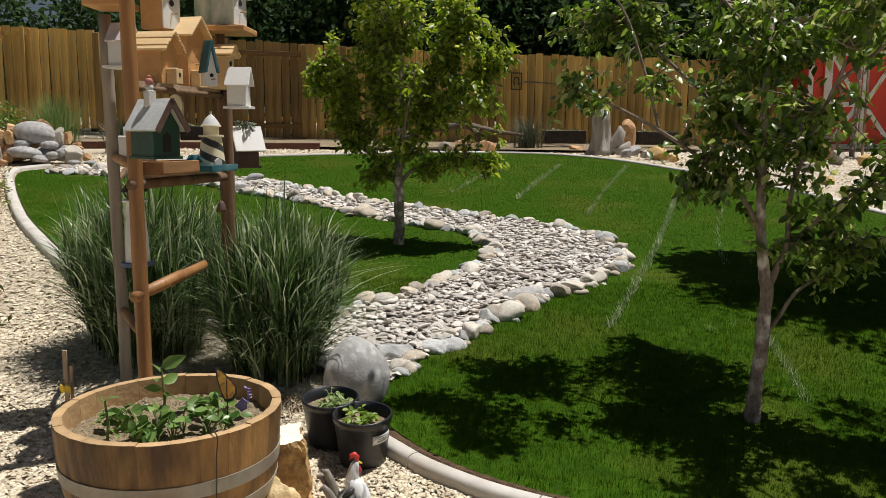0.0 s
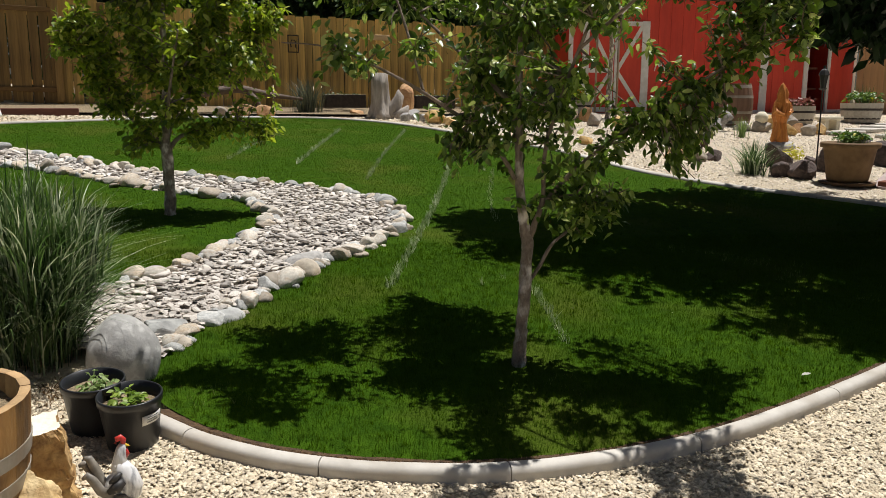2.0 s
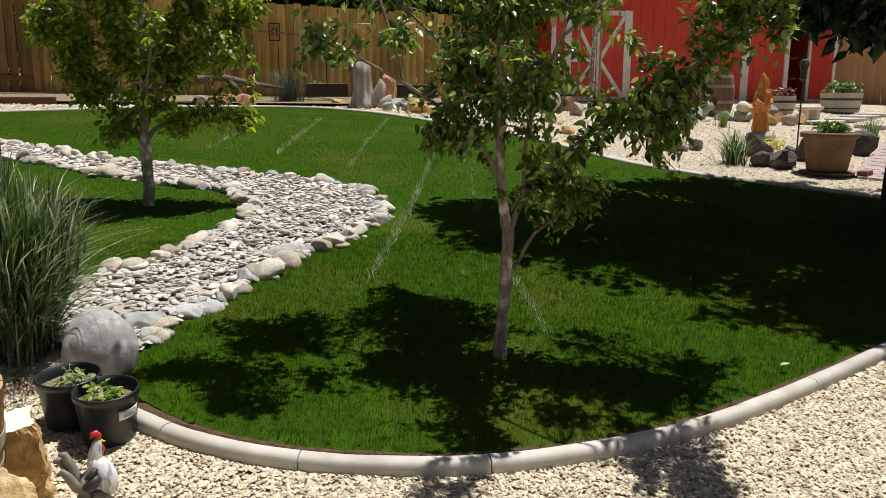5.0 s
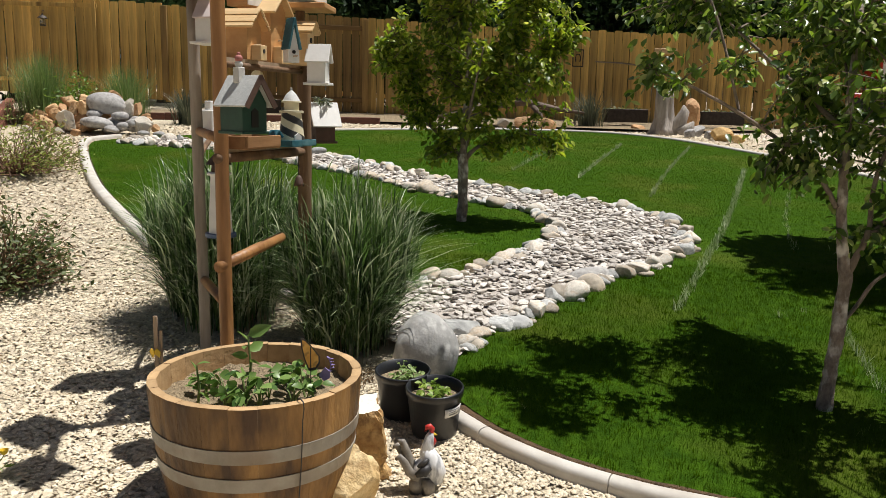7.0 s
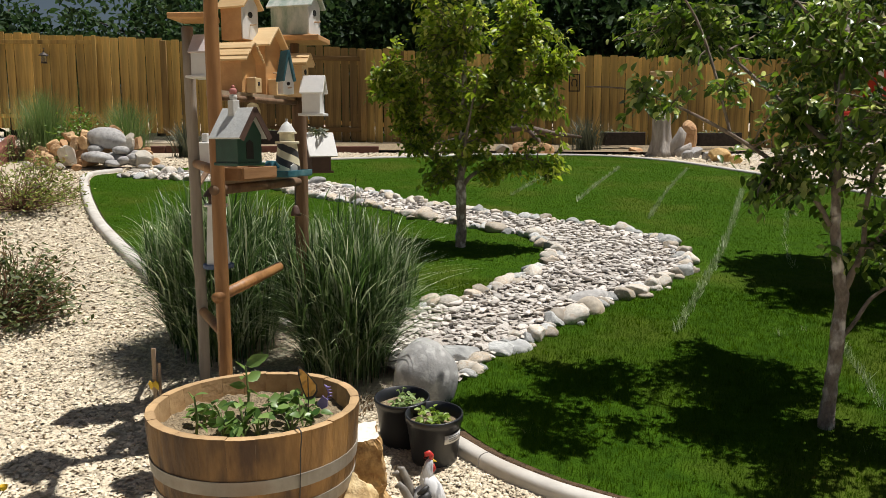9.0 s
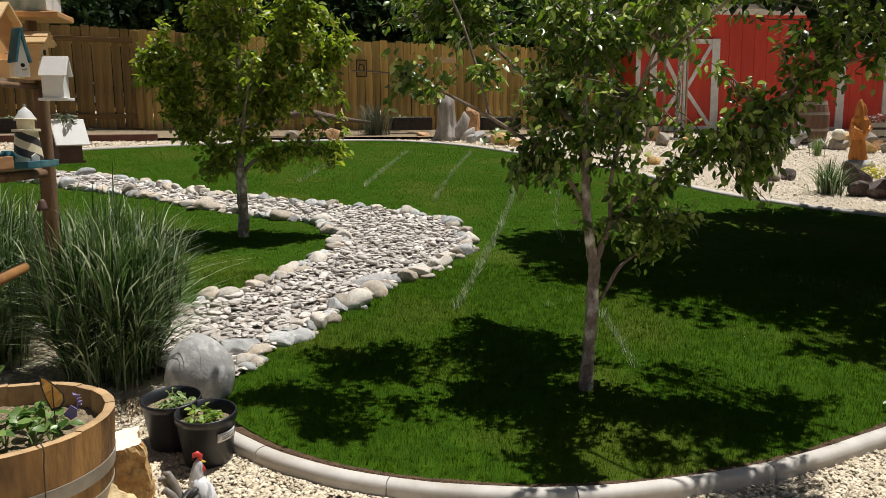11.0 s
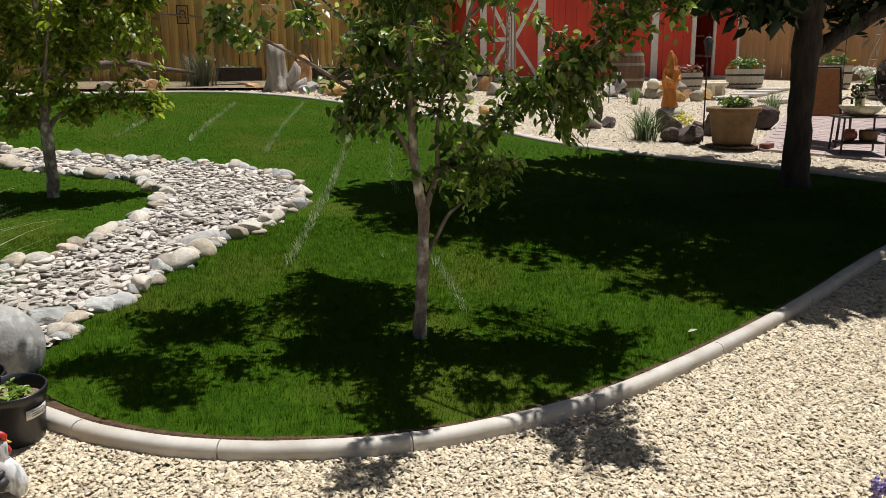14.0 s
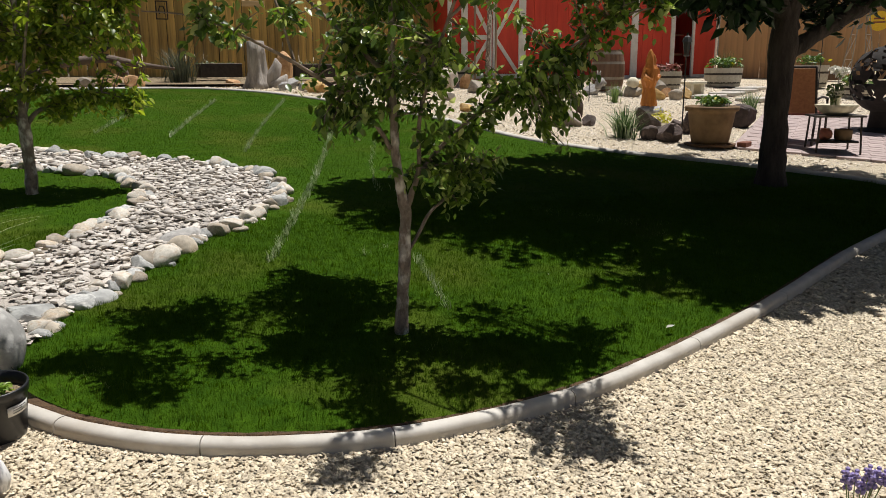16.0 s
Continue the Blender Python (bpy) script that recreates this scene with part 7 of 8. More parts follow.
# ---- back bed: stump, driftwood, planters, rocks ----
def stump(x, y, scale, label):
    bm = bmesh.new()
    wave = lambda a, z: 1 + 0.16 * math.sin(3 * a + 4 * z) * max(0.0, 1 - z * 1.2) + 0.07 * math.sin(7 * a)
    lathe(bm, [(0.27, -0.05), (0.21, 0.10), (0.17, 0.3), (0.155, 0.6), (0.15, 0.82), (0.11, 0.83), (0.02, 0.80)], 30, True, True, wave)
    tube(bm, [(0.18, -0.02, 0.0), (0.28, -0.04, 0.22), (0.36, -0.05, 0.42), (0.33, -0.05, 0.53)], [0.13, 0.12, 0.085, 0.012], 9)
    tube(bm, [(0.30, -0.1, 0.0), (0.44, -0.14, 0.12), (0.5, -0.16, 0.24)], [0.14, 0.11, 0.02], 9)
    for v in bm.verts:
        v.co += Vector((1, 1, 0)) * 0.02 * noise.noise(v.co * 8)
    ob = mesh_object("tree_stump", bm, M_STUMP, True)
    ob.matrix_basis = on_ground(x, y) @ Matrix.Diagonal((scale, scale, scale, 1))
    return tagged(ob, label, "stump")


stump(2.30, 13.6, 0.92, "grey weathered tree stump with jagged roots at the lawn's back")
for x, y, s, mat, lab in [(3.05, 12.75, 0.40, M_OCHRE, "pale tan boulder behind the kerb"), (2.65, 13.1, 0.26, M_GRANITE, "grey rock beside the stump"), (2.85, 13.5, 0.34, M_GRANITE, "grey rock beside the stump"), (2.95, 13.1, 0.22, M_GRANITE, "small grey rock beside the stump"),
                          (3.25, 12.5, 0.24, M_OCHRE, "pale tan rock behind the kerb"), (0.0, 13.6, 0.42, M_RUSTROCK, "rust-brown rock under the driftwood"), (0.35, 13.65, 0.36, M_RUSTROCK, "rust-brown rock under the driftwood"), (-0.35, 13.7, 0.32, M_BANKSTONE, "tan rock under the driftwood"),
                          (1.95, 14.2, 0.26, M_RUSTROCK, "rust rock beside the planter box"), (2.85, 14.1, 0.5, M_RUSTROCK, "upright brown rock behind the stump")]:
    stone("bed_rock", lab, x, y, (s * 1.1, s * 0.85, s * (1.5 if "upright" in lab else 0.75)), int(x * 100 + y * 10), mat, x * 90, True, 3, 0.25)
bm = bmesh.new()
tube(bm, [(-1.5, 0.1, 0.12), (-1.15, 0.0, 0.22), (-0.7, -0.05, 0.40), (0.0, 0.0, 0.52), (0.6, 0.05, 0.36), (1.1, 0.1, 0.28)], [0.03, 0.06, 0.085, 0.10, 0.06, 0.03], 10)
tube(bm, [(-0.6, -0.02, 0.42), (-1.0, -0.1, 0.22), (-1.2, -0.2, 0.02)], [0.06, 0.05, 0.04], 8)
tube(bm, [(0.15, 0.0, 0.48), (0.3, -0.1, 0.25), (0.35, -0.15, -0.02)], [0.06, 0.05, 0.04], 8)
for v in bm.verts:
    v.co += Vector((0, 0.3, 1)) * 0.03 * noise.noise(v.co * 5)
ob = mesh_object("driftwood_log", bm, M_DRIFT, True)
ob.matrix_basis = on_ground(-0.05, 14.05, 5, 0.06) @ Matrix.Diagonal((1, 1, 0.75, 1))
tagged(ob, "long bleached driftwood log lying over rocks", "driftwood")
statue("metal_bird_figure", "dark metal bird figure perched on the driftwood", [(0, [(-0.14, 0, 0.10), (-0.07, 0, 0.08), (0.02, 0, 0.07), (0.09, 0, 0.11), (0.11, 0, 0.19), (0.13, 0, 0.21)], [0.012, 0.05, 0.065, 0.045, 0.025, 0.008]),
                                                                                (0, [(0.0, 0.0, 0.06), (0.0, 0, -0.03)], [0.008, 0.008]), (0, [(-0.16, 0, 0.16), (-0.10, 0, 0.09)], [0.006, 0.03])],
       pose(-0.05, 14.03, ground_z(-0.05, 14.03) + 0.06 + 0.75 * 0.615, 0, 0, 10), [M_METAL])


def window_box(x, y, wide, label, turn=0):
    root = thing("planter_box", label, "planter", on_ground(x, y, turn, 0.10))
    bm = bmesh.new()
    for c, s in (((0, 0, 0.03), (wide, 0.26, 0.04)), ((0, -0.13, 0.13), (wide, 0.03, 0.24)), ((0, 0.13, 0.13), (wide, 0.03, 0.24)), ((-wide / 2, 0, 0.13), (0.03, 0.23, 0.24)), ((wide / 2, 0, 0.13), (0.03, 0.23, 0.24))):
        box(bm, c, s, bevel=0.004)
    part("box", bm, M_METAL, root)
    bm = bmesh.new()
    box(bm, (0, 0, 0.2), (wide - 0.04, 0.22, 0.03))
    part("soil", bm, M_SOIL, root)
    tuft(root, "leaves", [(wide * (k / 9 - 0.45), 0, 0.2, 0.07) for k in range(9)], 0.06, M_SHRUB, 7, 0.5, 0.1, 0.05, 5)


window_box(1.85, 15.0, 0.75, "dark low planter box before the fence", 8)
window_box(3.6, 15.2, 0.8, "dark low planter box with sparse plants", 8)
window_box(-4.6, 13.75, 0.6, "dark planter trough by the bed edging", 20)
bm = bmesh.new()
box(bm, (0, 0, 0), (0.46, 0.03, 0.11), bevel=0.006)
ob = mesh_object("wooden_sign", bm, M_PALECEDAR)
ob.matrix_basis = pose(2.75, 16.45, 2.62, 0, 0, 9)
tagged(ob, "blank pale wooden sign board hung on the fence", "sign")
frame_sign = thing("horseshoe_plaque", "small dark framed plaque hung on the fence", "plaque", pose(1.02, 16.22, 2.45, 0, 0, 9))
for c, s in (((0, 0, 0.16), (0.20, 0.02, 0.02)), ((0, 0, -0.16), (0.20, 0.02, 0.02)), ((-0.1, 0, 0), (0.02, 0.02, 0.34)), ((0.1, 0, 0), (0.02, 0.02, 0.34))):
    bm = bmesh.new()
    box(bm, c, s)
    part("frame_bar", bm, M_METAL, frame_sign)
bm = bmesh.new()
tube(bm, [(-0.04, 0, -0.07), (-0.055, 0, 0.0), (-0.03, 0, 0.07), (0.03, 0, 0.07), (0.055, 0, 0.0), (0.04, 0, -0.07)], 0.012, 6)
part("horseshoe", bm, M_METAL, frame_sign)



# ---- red shed with white trim ----
M_ROOF = surface("grey_roof", (0.34, 0.34, 0.34), (0.48, 0.48, 0.47), 6, 0.7, 0.2, 40, vary=0)
M_PAVER = surface("red_paver", (0.32, 0.245, 0.23), (0.45, 0.36, 0.34), 9, 0.85, 0.3, 60, vary=0.10)
M_TERRA = surface("ochre_clay", (0.13, 0.075, 0.03), (0.24, 0.145, 0.065), 7, 0.75, 0.2, 40, vary=0.05, stain=(0.20, 0.13, 0.06), stain_scale=4)
M_CARVED = surface("carved_cedar", (0.42, 0.13, 0.02), (0.66, 0.27, 0.05), 9, 0.6, 0.6, 30, (1, 1, 0.25), 0.0, bump_depth=0.02)
M_TROUGH = surface("whitewashed_wood", (0.34, 0.30, 0.24), (0.56, 0.52, 0.44), 7, 0.85, 0.4, 40, (0.2, 1, 1), 0.1)
M_MESHBACK = surface("brown_sling", (0.26, 0.10, 0.04), (0.40, 0.17, 0.07), 30, 0.7, 0.3, 90, vary=0)
M_CUSHION = surface("red_brown_seat", (0.20, 0.06, 0.04), (0.30, 0.10, 0.065), 20, 0.8, 0.3, 60, vary=0)
M_STONEWHITE = surface("cast_stone", (0.60, 0.53, 0.39), (0.80, 0.74, 0.58), 14, 0.8, 0.3, 50, vary=0.05)
M_GOURD = surface("dark_gourd", (0.20, 0.055, 0.03), (0.36, 0.13, 0.07), 9, 0.5, 0.1, vary=0.15)
M_FLOWERLEAF = leafy("flower_leaves", (0.05, 0.11, 0.02), (0.16, 0.26, 0.05), 0.45, 0.25, (0.70, 0.58, 0.05))
M_VIOLETLEAF = leafy("violet_flowers", (0.10, 0.12, 0.10), (0.34, 0.28, 0.42), 0.5, 0.2)
M_ROSELEAF = leafy("rose_brown_leaves", (0.16, 0.05, 0.04), (0.34, 0.13, 0.10), 0.5, 0.2)
M_WHITEBLOOM = leafy("white_bloom", (0.60, 0.58, 0.50), (0.82, 0.80, 0.74), 0.6, 0.2)

SY, SZ = 16.4, 1.11
shed = thing("shed", "red wooden shed with white trim and a cross-braced double door", "shed", (0, 0, 0))


def shed_part(name, x0, x1, z0, z1, y, deep, mat, label="", parent=None, bevel=0.004):
    bm = bmesh.new()
    box(bm, ((x0 + x1) / 2, y + deep / 2, (z0 + z1) / 2), (x1 - x0, deep, z1 - z0), bevel=bevel)
    return part(name, bm, mat, parent or shed, label)


TOP = SZ + 2.5
k = 0
x = 6.93
while x < 12.83:
    w = min(0.295, 12.84 - x)
    shed_part("siding_panel", x, x + w - 0.006, SZ - 0.1, TOP, SY, 0.05, M_RED)
    x += 0.295
shed_part("wall_base", 6.95, 12.8, SZ - 0.15, SZ + 0.0, SY + 0.055, 0.05, M_DARKPOST)
shed_part("corner_trim", 6.87, 6.97, SZ - 0.05, TOP, SY - 0.03, 0.03, M_WHITE)
shed_part("corner_trim", 11.61, 11.80, SZ - 0.05, TOP, SY - 0.03, 0.03, M_WHITE)
shed_part("corner_trim", 12.76, 12.88, SZ - 0.05, TOP, SY - 0.03, 0.08, M_WHITE)
shed_part("base_trim", 8.82, 11.60, SZ - 0.05, SZ + 0.06, SY - 0.024, 0.024, M_WHITE)
door = shed_part("double_door", 7.16, 8.77, SZ + 0.02, SZ + 1.97, SY - 0.032, 0.03, M_RED, "red double door with white cross braces")
for x0, x1 in ((7.18, 7.33), (7.84, 7.91), (7.935, 8.00), (8.58, 8.76)):
    shed_part("stile", x0, x1, SZ + 0.02, SZ + 1.97, SY - 0.055, 0.022, M_WHITE, parent=door)
for z in (0.02, 0.86, 1.86):
    for x0, x1 in ((7.335, 7.835), (8.005, 8.575)):
        if z == 0.86 and x0 > 8:
            continue
        shed_part("door_rail", x0, x1, SZ + z, SZ + z + 0.10, SY - 0.052, 0.019, M_WHITE, parent=door)
for (ax, az), (bx, bz) in (((7.34, 1.86), (7.84, 0.98)), ((7.34, 0.12), (7.84, 0.86)), ((8.00, 0.90), (8.58, 1.86)), ((8.00, 0.90), (8.58, 0.12))):
    a, b = Vector((ax, 0, az)), Vector((bx, 0, bz))
    d = b - a
    bm = bmesh.new()
    box(bm, (0, 0, 0), (d.length, 0.016, 0.085), bevel=0.003)
    part("brace", bm, M_WHITE, door, at=pose((ax + bx) / 2, SY - 0.041, SZ + (az + bz) / 2, 0, -math.degrees(math.atan2(d.z, d.x)), 0))
shed_part("header_trim", 6.87, 12.9, TOP - 0.02, TOP + 0.12, SY - 0.04, 0.05, M_WHITE)
bm = bmesh.new()
prism(bm, [(6.7, TOP + 0.10), (14.4, TOP + 0.10), (14.4, TOP + 0.16), (6.7, TOP + 0.16)], 0, 3.6, pose(0, SY - 0.28, 0, 0, 0, 0))
part("roof", bm, M_ROOF, shed, "grey shed roof")
shed_part("side_wall", 6.93, 6.99, SZ - 0.1, TOP, SY + 0.06, 3.1, M_RED)
shed_part("back_wall", 6.93, 14.2, SZ - 0.1, TOP, SY + 3.2, 0.06, M_RED)
shed_part("side_wall", 14.14, 14.2, SZ - 0.1, TOP, SY + 0.4, 2.8, M_RED)
shed_part("inner_shelf", 12.9, 14.1, SZ + 0.55, SZ + 0.60, SY + 1.2, 0.5, M_DRYWOOD)
shed_part("inner_shelf", 12.9, 14.1, SZ + 1.05, SZ + 1.10, SY + 1.2, 0.5, M_DRYWOOD)
leaf = thing("shed_door", "open red shed door with white edging", "door", pose(13.46, SY + 0.05, SZ, 0, 0, 4) @ Matrix.Diagonal((1.06, 1, 1, 1)))
shed_part("door_panel", 0.07, 0.72, 0.05, 2.15, 0, 0.03, M_RED, parent=leaf)
for x0, x1, z0, z1 in ((0.0, 0.07, 0.0, 2.2), (0.72, 0.79, 0.0, 2.2), (0.07, 0.72, 0.0, 0.07)):
    shed_part("edge_trim", x0, x1, z0, z1, -0.015, 0.05, M_WHITE, parent=leaf)
ornament = thing("scroll_ornament", "white wire scroll ornament on the red shed wall", "wall ornament", pose(9.05, SY - 0.02, SZ + 0.95))
for s in (-1, 1):
    bm = bmesh.new()
    pts = [(s * (0.02 + 0.13 * t - 0.02 * t * t) , 0, 0.10 * math.sin(t * 4.2) + 0.05) for t in (j / 9 for j in range(10))]
    tube(bm, pts, 0.012, 6)
    part("scroll", bm, M_WHITE, ornament)
bm = bmesh.new()
tube(bm, [(0, 0, -0.25), (0, 0, 0.15)], 0.010, 6)
part("rod", bm, M_WHITE, ornament)

# pale board fence on the right
fence_run((14.25, 16.39), (17.2, 12.2), 3.25, 3.25, 2.2, "fence", "pale tan board fence beside the shed", M_FENCE_PALE, 0.156, seed=12, pitch=0.142)
fence_run((17.2, 12.2), (16.6, 3.0), 3.2, 2.6, 2.2, "fence", "pale tan board fence along the side", M_FENCE_PALE, 0.156, seed=13, pitch=0.142)
disc = thing("round_sign", "round yellow plaque on the pale fence", "sign", pose(16.24, 13.49, 2.35, 0, 0, -54))
bm = bmesh.new()
bmesh.ops.create_cone(bm, cap_ends=True, segments=30, radius1=0.22, radius2=0.22, depth=0.02, matrix=pose(0, -0.03, 0, 90, 0, 0))
part("plate", bm, M_YELLOW_PETAL, disc)
for z, w in ((0.05, 0.22), (-0.03, 0.26)):
    bm = bmesh.new()
    box(bm, (0, -0.045, z), (w, 0.008, 0.035))
    part("bar", bm, M_GOURD, disc)

# young staked tree before the shed
tree("young_tree", "slender staked young tree before the red shed", (6.80, 14.2),
     [((0, 0, -0.1), 0.05), ((0, 0, 0.5), 0.042), ((0.03, 0, 1.2), 0.036), ((0.0, 0, 1.9), 0.025), ((0.02, 0, 2.8), 0.01)],
     [[((0.03, 0, 1.3), 0.02), ((0.3, 0.05, 1.7), 0.014), ((0.6, 0.1, 2.1), 0.006)], [((0.02, 0, 1.5), 0.02), ((-0.3, 0, 1.9), 0.014), ((-0.6, -0.1, 2.2), 0.006)]],
     [((0.0, 0, 2.3), (0.9, 0.8, 0.5), 110), ((0.2, 0, 2.7), (0.6, 0.6, 0.4), 50)], M_BARK, M_LEAF, 0.08, 11, 45)
for k, (dx, dy) in enumerate(((-0.22, 0.1), (0.2, 0.05))):
    bm = bmesh.new()
    tube(bm, [(0, 0, -0.1), (0, 0, 1.75)], 0.022, 8)
    ob = mesh_object("tree_stake", bm, M_DRYWOOD, True)
    ob.matrix_basis = on_ground(6.80 + dx, 14.2 + dy)
    tagged(ob, "round wooden stake supporting the young tree", "stake", "stakes of the young tree")

# grill with a red lid left of the shed
grill = thing("grill", "black garden grill with a red lid beside the shed", "grill", on_ground(6.25, 15.4))
for c, s, mat, name in (((0, 0, 0.42), (0.62, 0.42, 0.5), M_BLACK, "cabinet"), ((0, 0, 0.72), (0.70, 0.48, 0.08), M_RED_GLAZE, "lid")):
    bm = bmesh.new()
    box(bm, c, s, bevel=0.02)
    part(name, bm, mat, grill)
for x in (-0.26, 0.26):
    for y in (-0.16, 0.16):
        bm = bmesh.new()
        box(bm, (x, y, 0.08), (0.05, 0.05, 0.20))
        part("leg", bm, M_BLACK, grill)

# wine barrel
wine = thing("wine_barrel", "whole weathered oak wine barrel standing by the shed", "barrel", on_ground(8.45, 12.55))
M_WINE = surface("wine_barrel_oak", (0.085, 0.045, 0.030), (0.22, 0.13, 0.082), 7, 0.8, 0.4, 40, (1, 1, 0.12), 0.22)
staved_tub(wine, 0.245, 0.245, 0.72, 0.03, 20, M_WINE, M_WINE, 0.055)
for z, w in ((0.03, 0.05), (0.20, 0.045), (0.47, 0.045), (0.64, 0.05)):
    hoop(wine, z, w, barrel_radius(z, 0.245, 0.245, 0.72, 0.055) + 0.002, barrel_radius(z + w, 0.245, 0.245, 0.72, 0.055) + 0.002)
bm = bmesh.new()
bmesh.ops.create_circle(bm, cap_ends=True, segments=24, radius=0.22, matrix=Matrix.Translation((0, 0, 0.69)))
part("lid", bm, M_OLDOAK, wine)

# carved wooden figure on rocks: one mesh
bm = bmesh.new()
wave = lambda a, z: 1 + 0.10 * math.sin(5 * a + 9 * z) + 0.05 * math.sin(11 * a - 14 * z)
lathe(bm, [(0.115, 0), (0.125, 0.05), (0.10, 0.18), (0.085, 0.28), (0.12, 0.36), (0.125, 0.46), (0.115, 0.54), (0.085, 0.60), (0.078, 0.66), (0.06, 0.72), (0.03, 0.78), (0.008, 0.81)], 26, True, True, wave)
tube(bm, [(-0.11, -0.02, 0.54), (-0.16, -0.05, 0.42), (-0.06, -0.12, 0.38)], [0.04, 0.045, 0.03], 8)
tube(bm, [(0.11, -0.02, 0.54), (0.14, -0.06, 0.44), (0.05, -0.12, 0.40)], [0.04, 0.045, 0.03], 8)
for v in bm.verts:
    v.co += Vector((v.co.x, v.co.y, 0)).normalized() * 0.022 * noise.noise(v.co * 26)
ob = mesh_object("carved_statue", bm, M_CARVED)
ob.matrix_basis = pose(7.13, 9.5, 0.79, 0, 0, 10) @ Matrix.Diagonal((0.86, 0.86, 1.0, 1))
tagged(ob, "orange-brown carved wooden statue standing on a flat stone", "statue")
stone("pedestal_stone", "flat greenish stone under the carved statue", 7.13, 9.5, (0.42, 0.36, 0.16), 402, M_GRANITE, 0, detail=3, sink=0.0)

# rocks of the gravel garden
for k, (x, y, s, t, mat, lab) in enumerate(([
        (6.18, 8.25, 0.33, 0.28, M_LAVA, "dark porous rock in the gravel garden"), (5.75, 7.58, 0.29, 0.19, M_LAVA, "dark porous rock in the gravel garden"), (5.90, 7.42, 0.36, 0.19, M_LAVA, "dark porous rock in the gravel garden"),
        (6.5, 8.05, 0.22, 0.16, M_LAVA, "dark porous rock in the gravel garden"), (6.60, 7.85, 0.36, 0.30, M_LAVA, "tall dark rock behind the clay pot"), (6.08, 7.8, 0.22, 0.14, M_LAVA, "small dark rock in the gravel garden"),
        (7.62, 8.2, 0.42, 0.28, M_LAVA, "dark rock beside the clay pot"), (7.35, 8.35, 0.34, 0.28, M_LAVA, "dark rock beside the clay pot"),
        (5.28, 8.98, 0.27, 0.15, M_OCHRE, "tan rock in the gravel"), (5.40, 8.74, 0.34, 0.18, M_BANKSTONE, "grey-brown rock in the gravel"), (5.68, 8.76, 0.30, 0.15, M_LAVA, "dark grey rock in the gravel"), (5.15, 8.9, 0.15, 0.09, M_OCHRE, "small tan rock in the gravel"),
        (7.45, 12.25, 0.34, 0.20, M_GRANITE, "grey rock in the row by the shed"), (7.75, 12.0, 0.38, 0.2, M_GRANITE, "grey rock in the row by the shed")] + [(8.1, 11.8, 0.34, 0.18, M_GRANITE, "grey rock in the row by the shed"), (7.1, 12.5, 0.36, 0.24, M_RUSTROCK, "brown rock in the row by the shed"),
        (8.75, 12.0, 0.36, 0.24, M_OCHRE, "tan rock in the row by the barrel"), (9.05, 11.85, 0.34, 0.26, M_BANKSTONE, "pale rock in the row by the barrel"), (8.5, 11.15, 0.26, 0.18, M_OCHRE, "tan rock behind the statue"), (8.8, 11.05, 0.3, 0.2, M_BANKSTONE, "pale rock behind the statue"), (9.15, 11.2, 0.28, 0.2, M_OCHRE, "tan rock behind the statue"), (9.35, 11.5, 0.3, 0.2, M_BANKSTONE, "pale rock by the stone bench"), (8.33, 11.6, 0.34, 0.19, M_BANKSTONE, "flat pale rock under the stone ball"), (8.95, 11.45, 0.24, 0.16, M_RUSTROCK, "rust-brown rock behind the statue"), (8.6, 11.5, 0.22, 0.15, M_RUSTROCK, "rust-brown rock behind the statue"),
        (5.8, 12.6, 0.36, 0.24, M_BANKSTONE, "pale rock behind the lawn"), (6.2, 12.5, 0.3, 0.2, M_OCHRE, "tan rock behind the lawn"), (5.5, 13.1, 0.5, 0.34, M_BANKSTONE, "pale boulder behind the lawn"), (4.6, 10.2, 0.24, 0.14, M_OCHRE, "small tan rock by the kerb"), (6.0, 13.4, 0.34, 0.3, M_RUSTROCK, "brown rock behind the lawn"), (4.9, 11.5, 0.22, 0.14, M_BANKSTONE, "small pale rock in the gravel")])):
    stone("garden_rock", lab, x, y, (s * 1.1, s * 0.85, t * 1.35), 420 + k, mat, 47 * k, True, 3, 0.35, group="rocks of the gravel garden")

# clay pot with flowers on a dark saucer block
clay = thing("clay_pot", "large ochre clay pot with yellow flowers on the patio's corner", "plant pot", on_ground(6.17, 7.05) @ Matrix.Diagonal((0.9, 0.9, 0.95, 1)))
bm = bmesh.new()
lathe(bm, [(0.21, 0.03), (0.225, 0.06), (0.275, 0.36), (0.285, 0.40), (0.315, 0.405), (0.325, 0.44), (0.315, 0.46), (0.285, 0.46), (0.27, 0.40), (0.26, 0.38)], 44)
part("pot", bm, M_TERRA, clay, shade=True)
bm = bmesh.new()
lathe(bm, [(0.29, 0.0), (0.31, 0.03), (0.25, 0.03)], 40)
part("saucer", bm, M_DARKPOST, clay)
bm = bmesh.new()
lathe(bm, [(0.002, 0.42), (0.27, 0.41)], 30, False)
part("soil", bm, M_SOIL, clay)
tuft(clay, "leaves", [(-0.10 + 0.05 * (k % 5), -0.08 + 0.05 * (k // 5), 0.41, 0.16) for k in range(16)], 0.06, M_FLOWERLEAF, 14, 0.5, 0.1, 0.06, 7)
tuft(clay, "violet_flowers", [(0.17, -0.06 + 0.05 * k, 0.41, 0.09) for k in range(4)], 0.045, M_VIOLETLEAF, 15, 0.5, 0.1, 0.05, 7)
bm = bmesh.new()
box(bm, (0, 0, 0.035), (0.20, 0.10, 0.07), bevel=0.006)
ob = mesh_object("loose_brick", bm, M_BRICK)
ob.matrix_basis = on_ground(6.45, 6.82, 30)
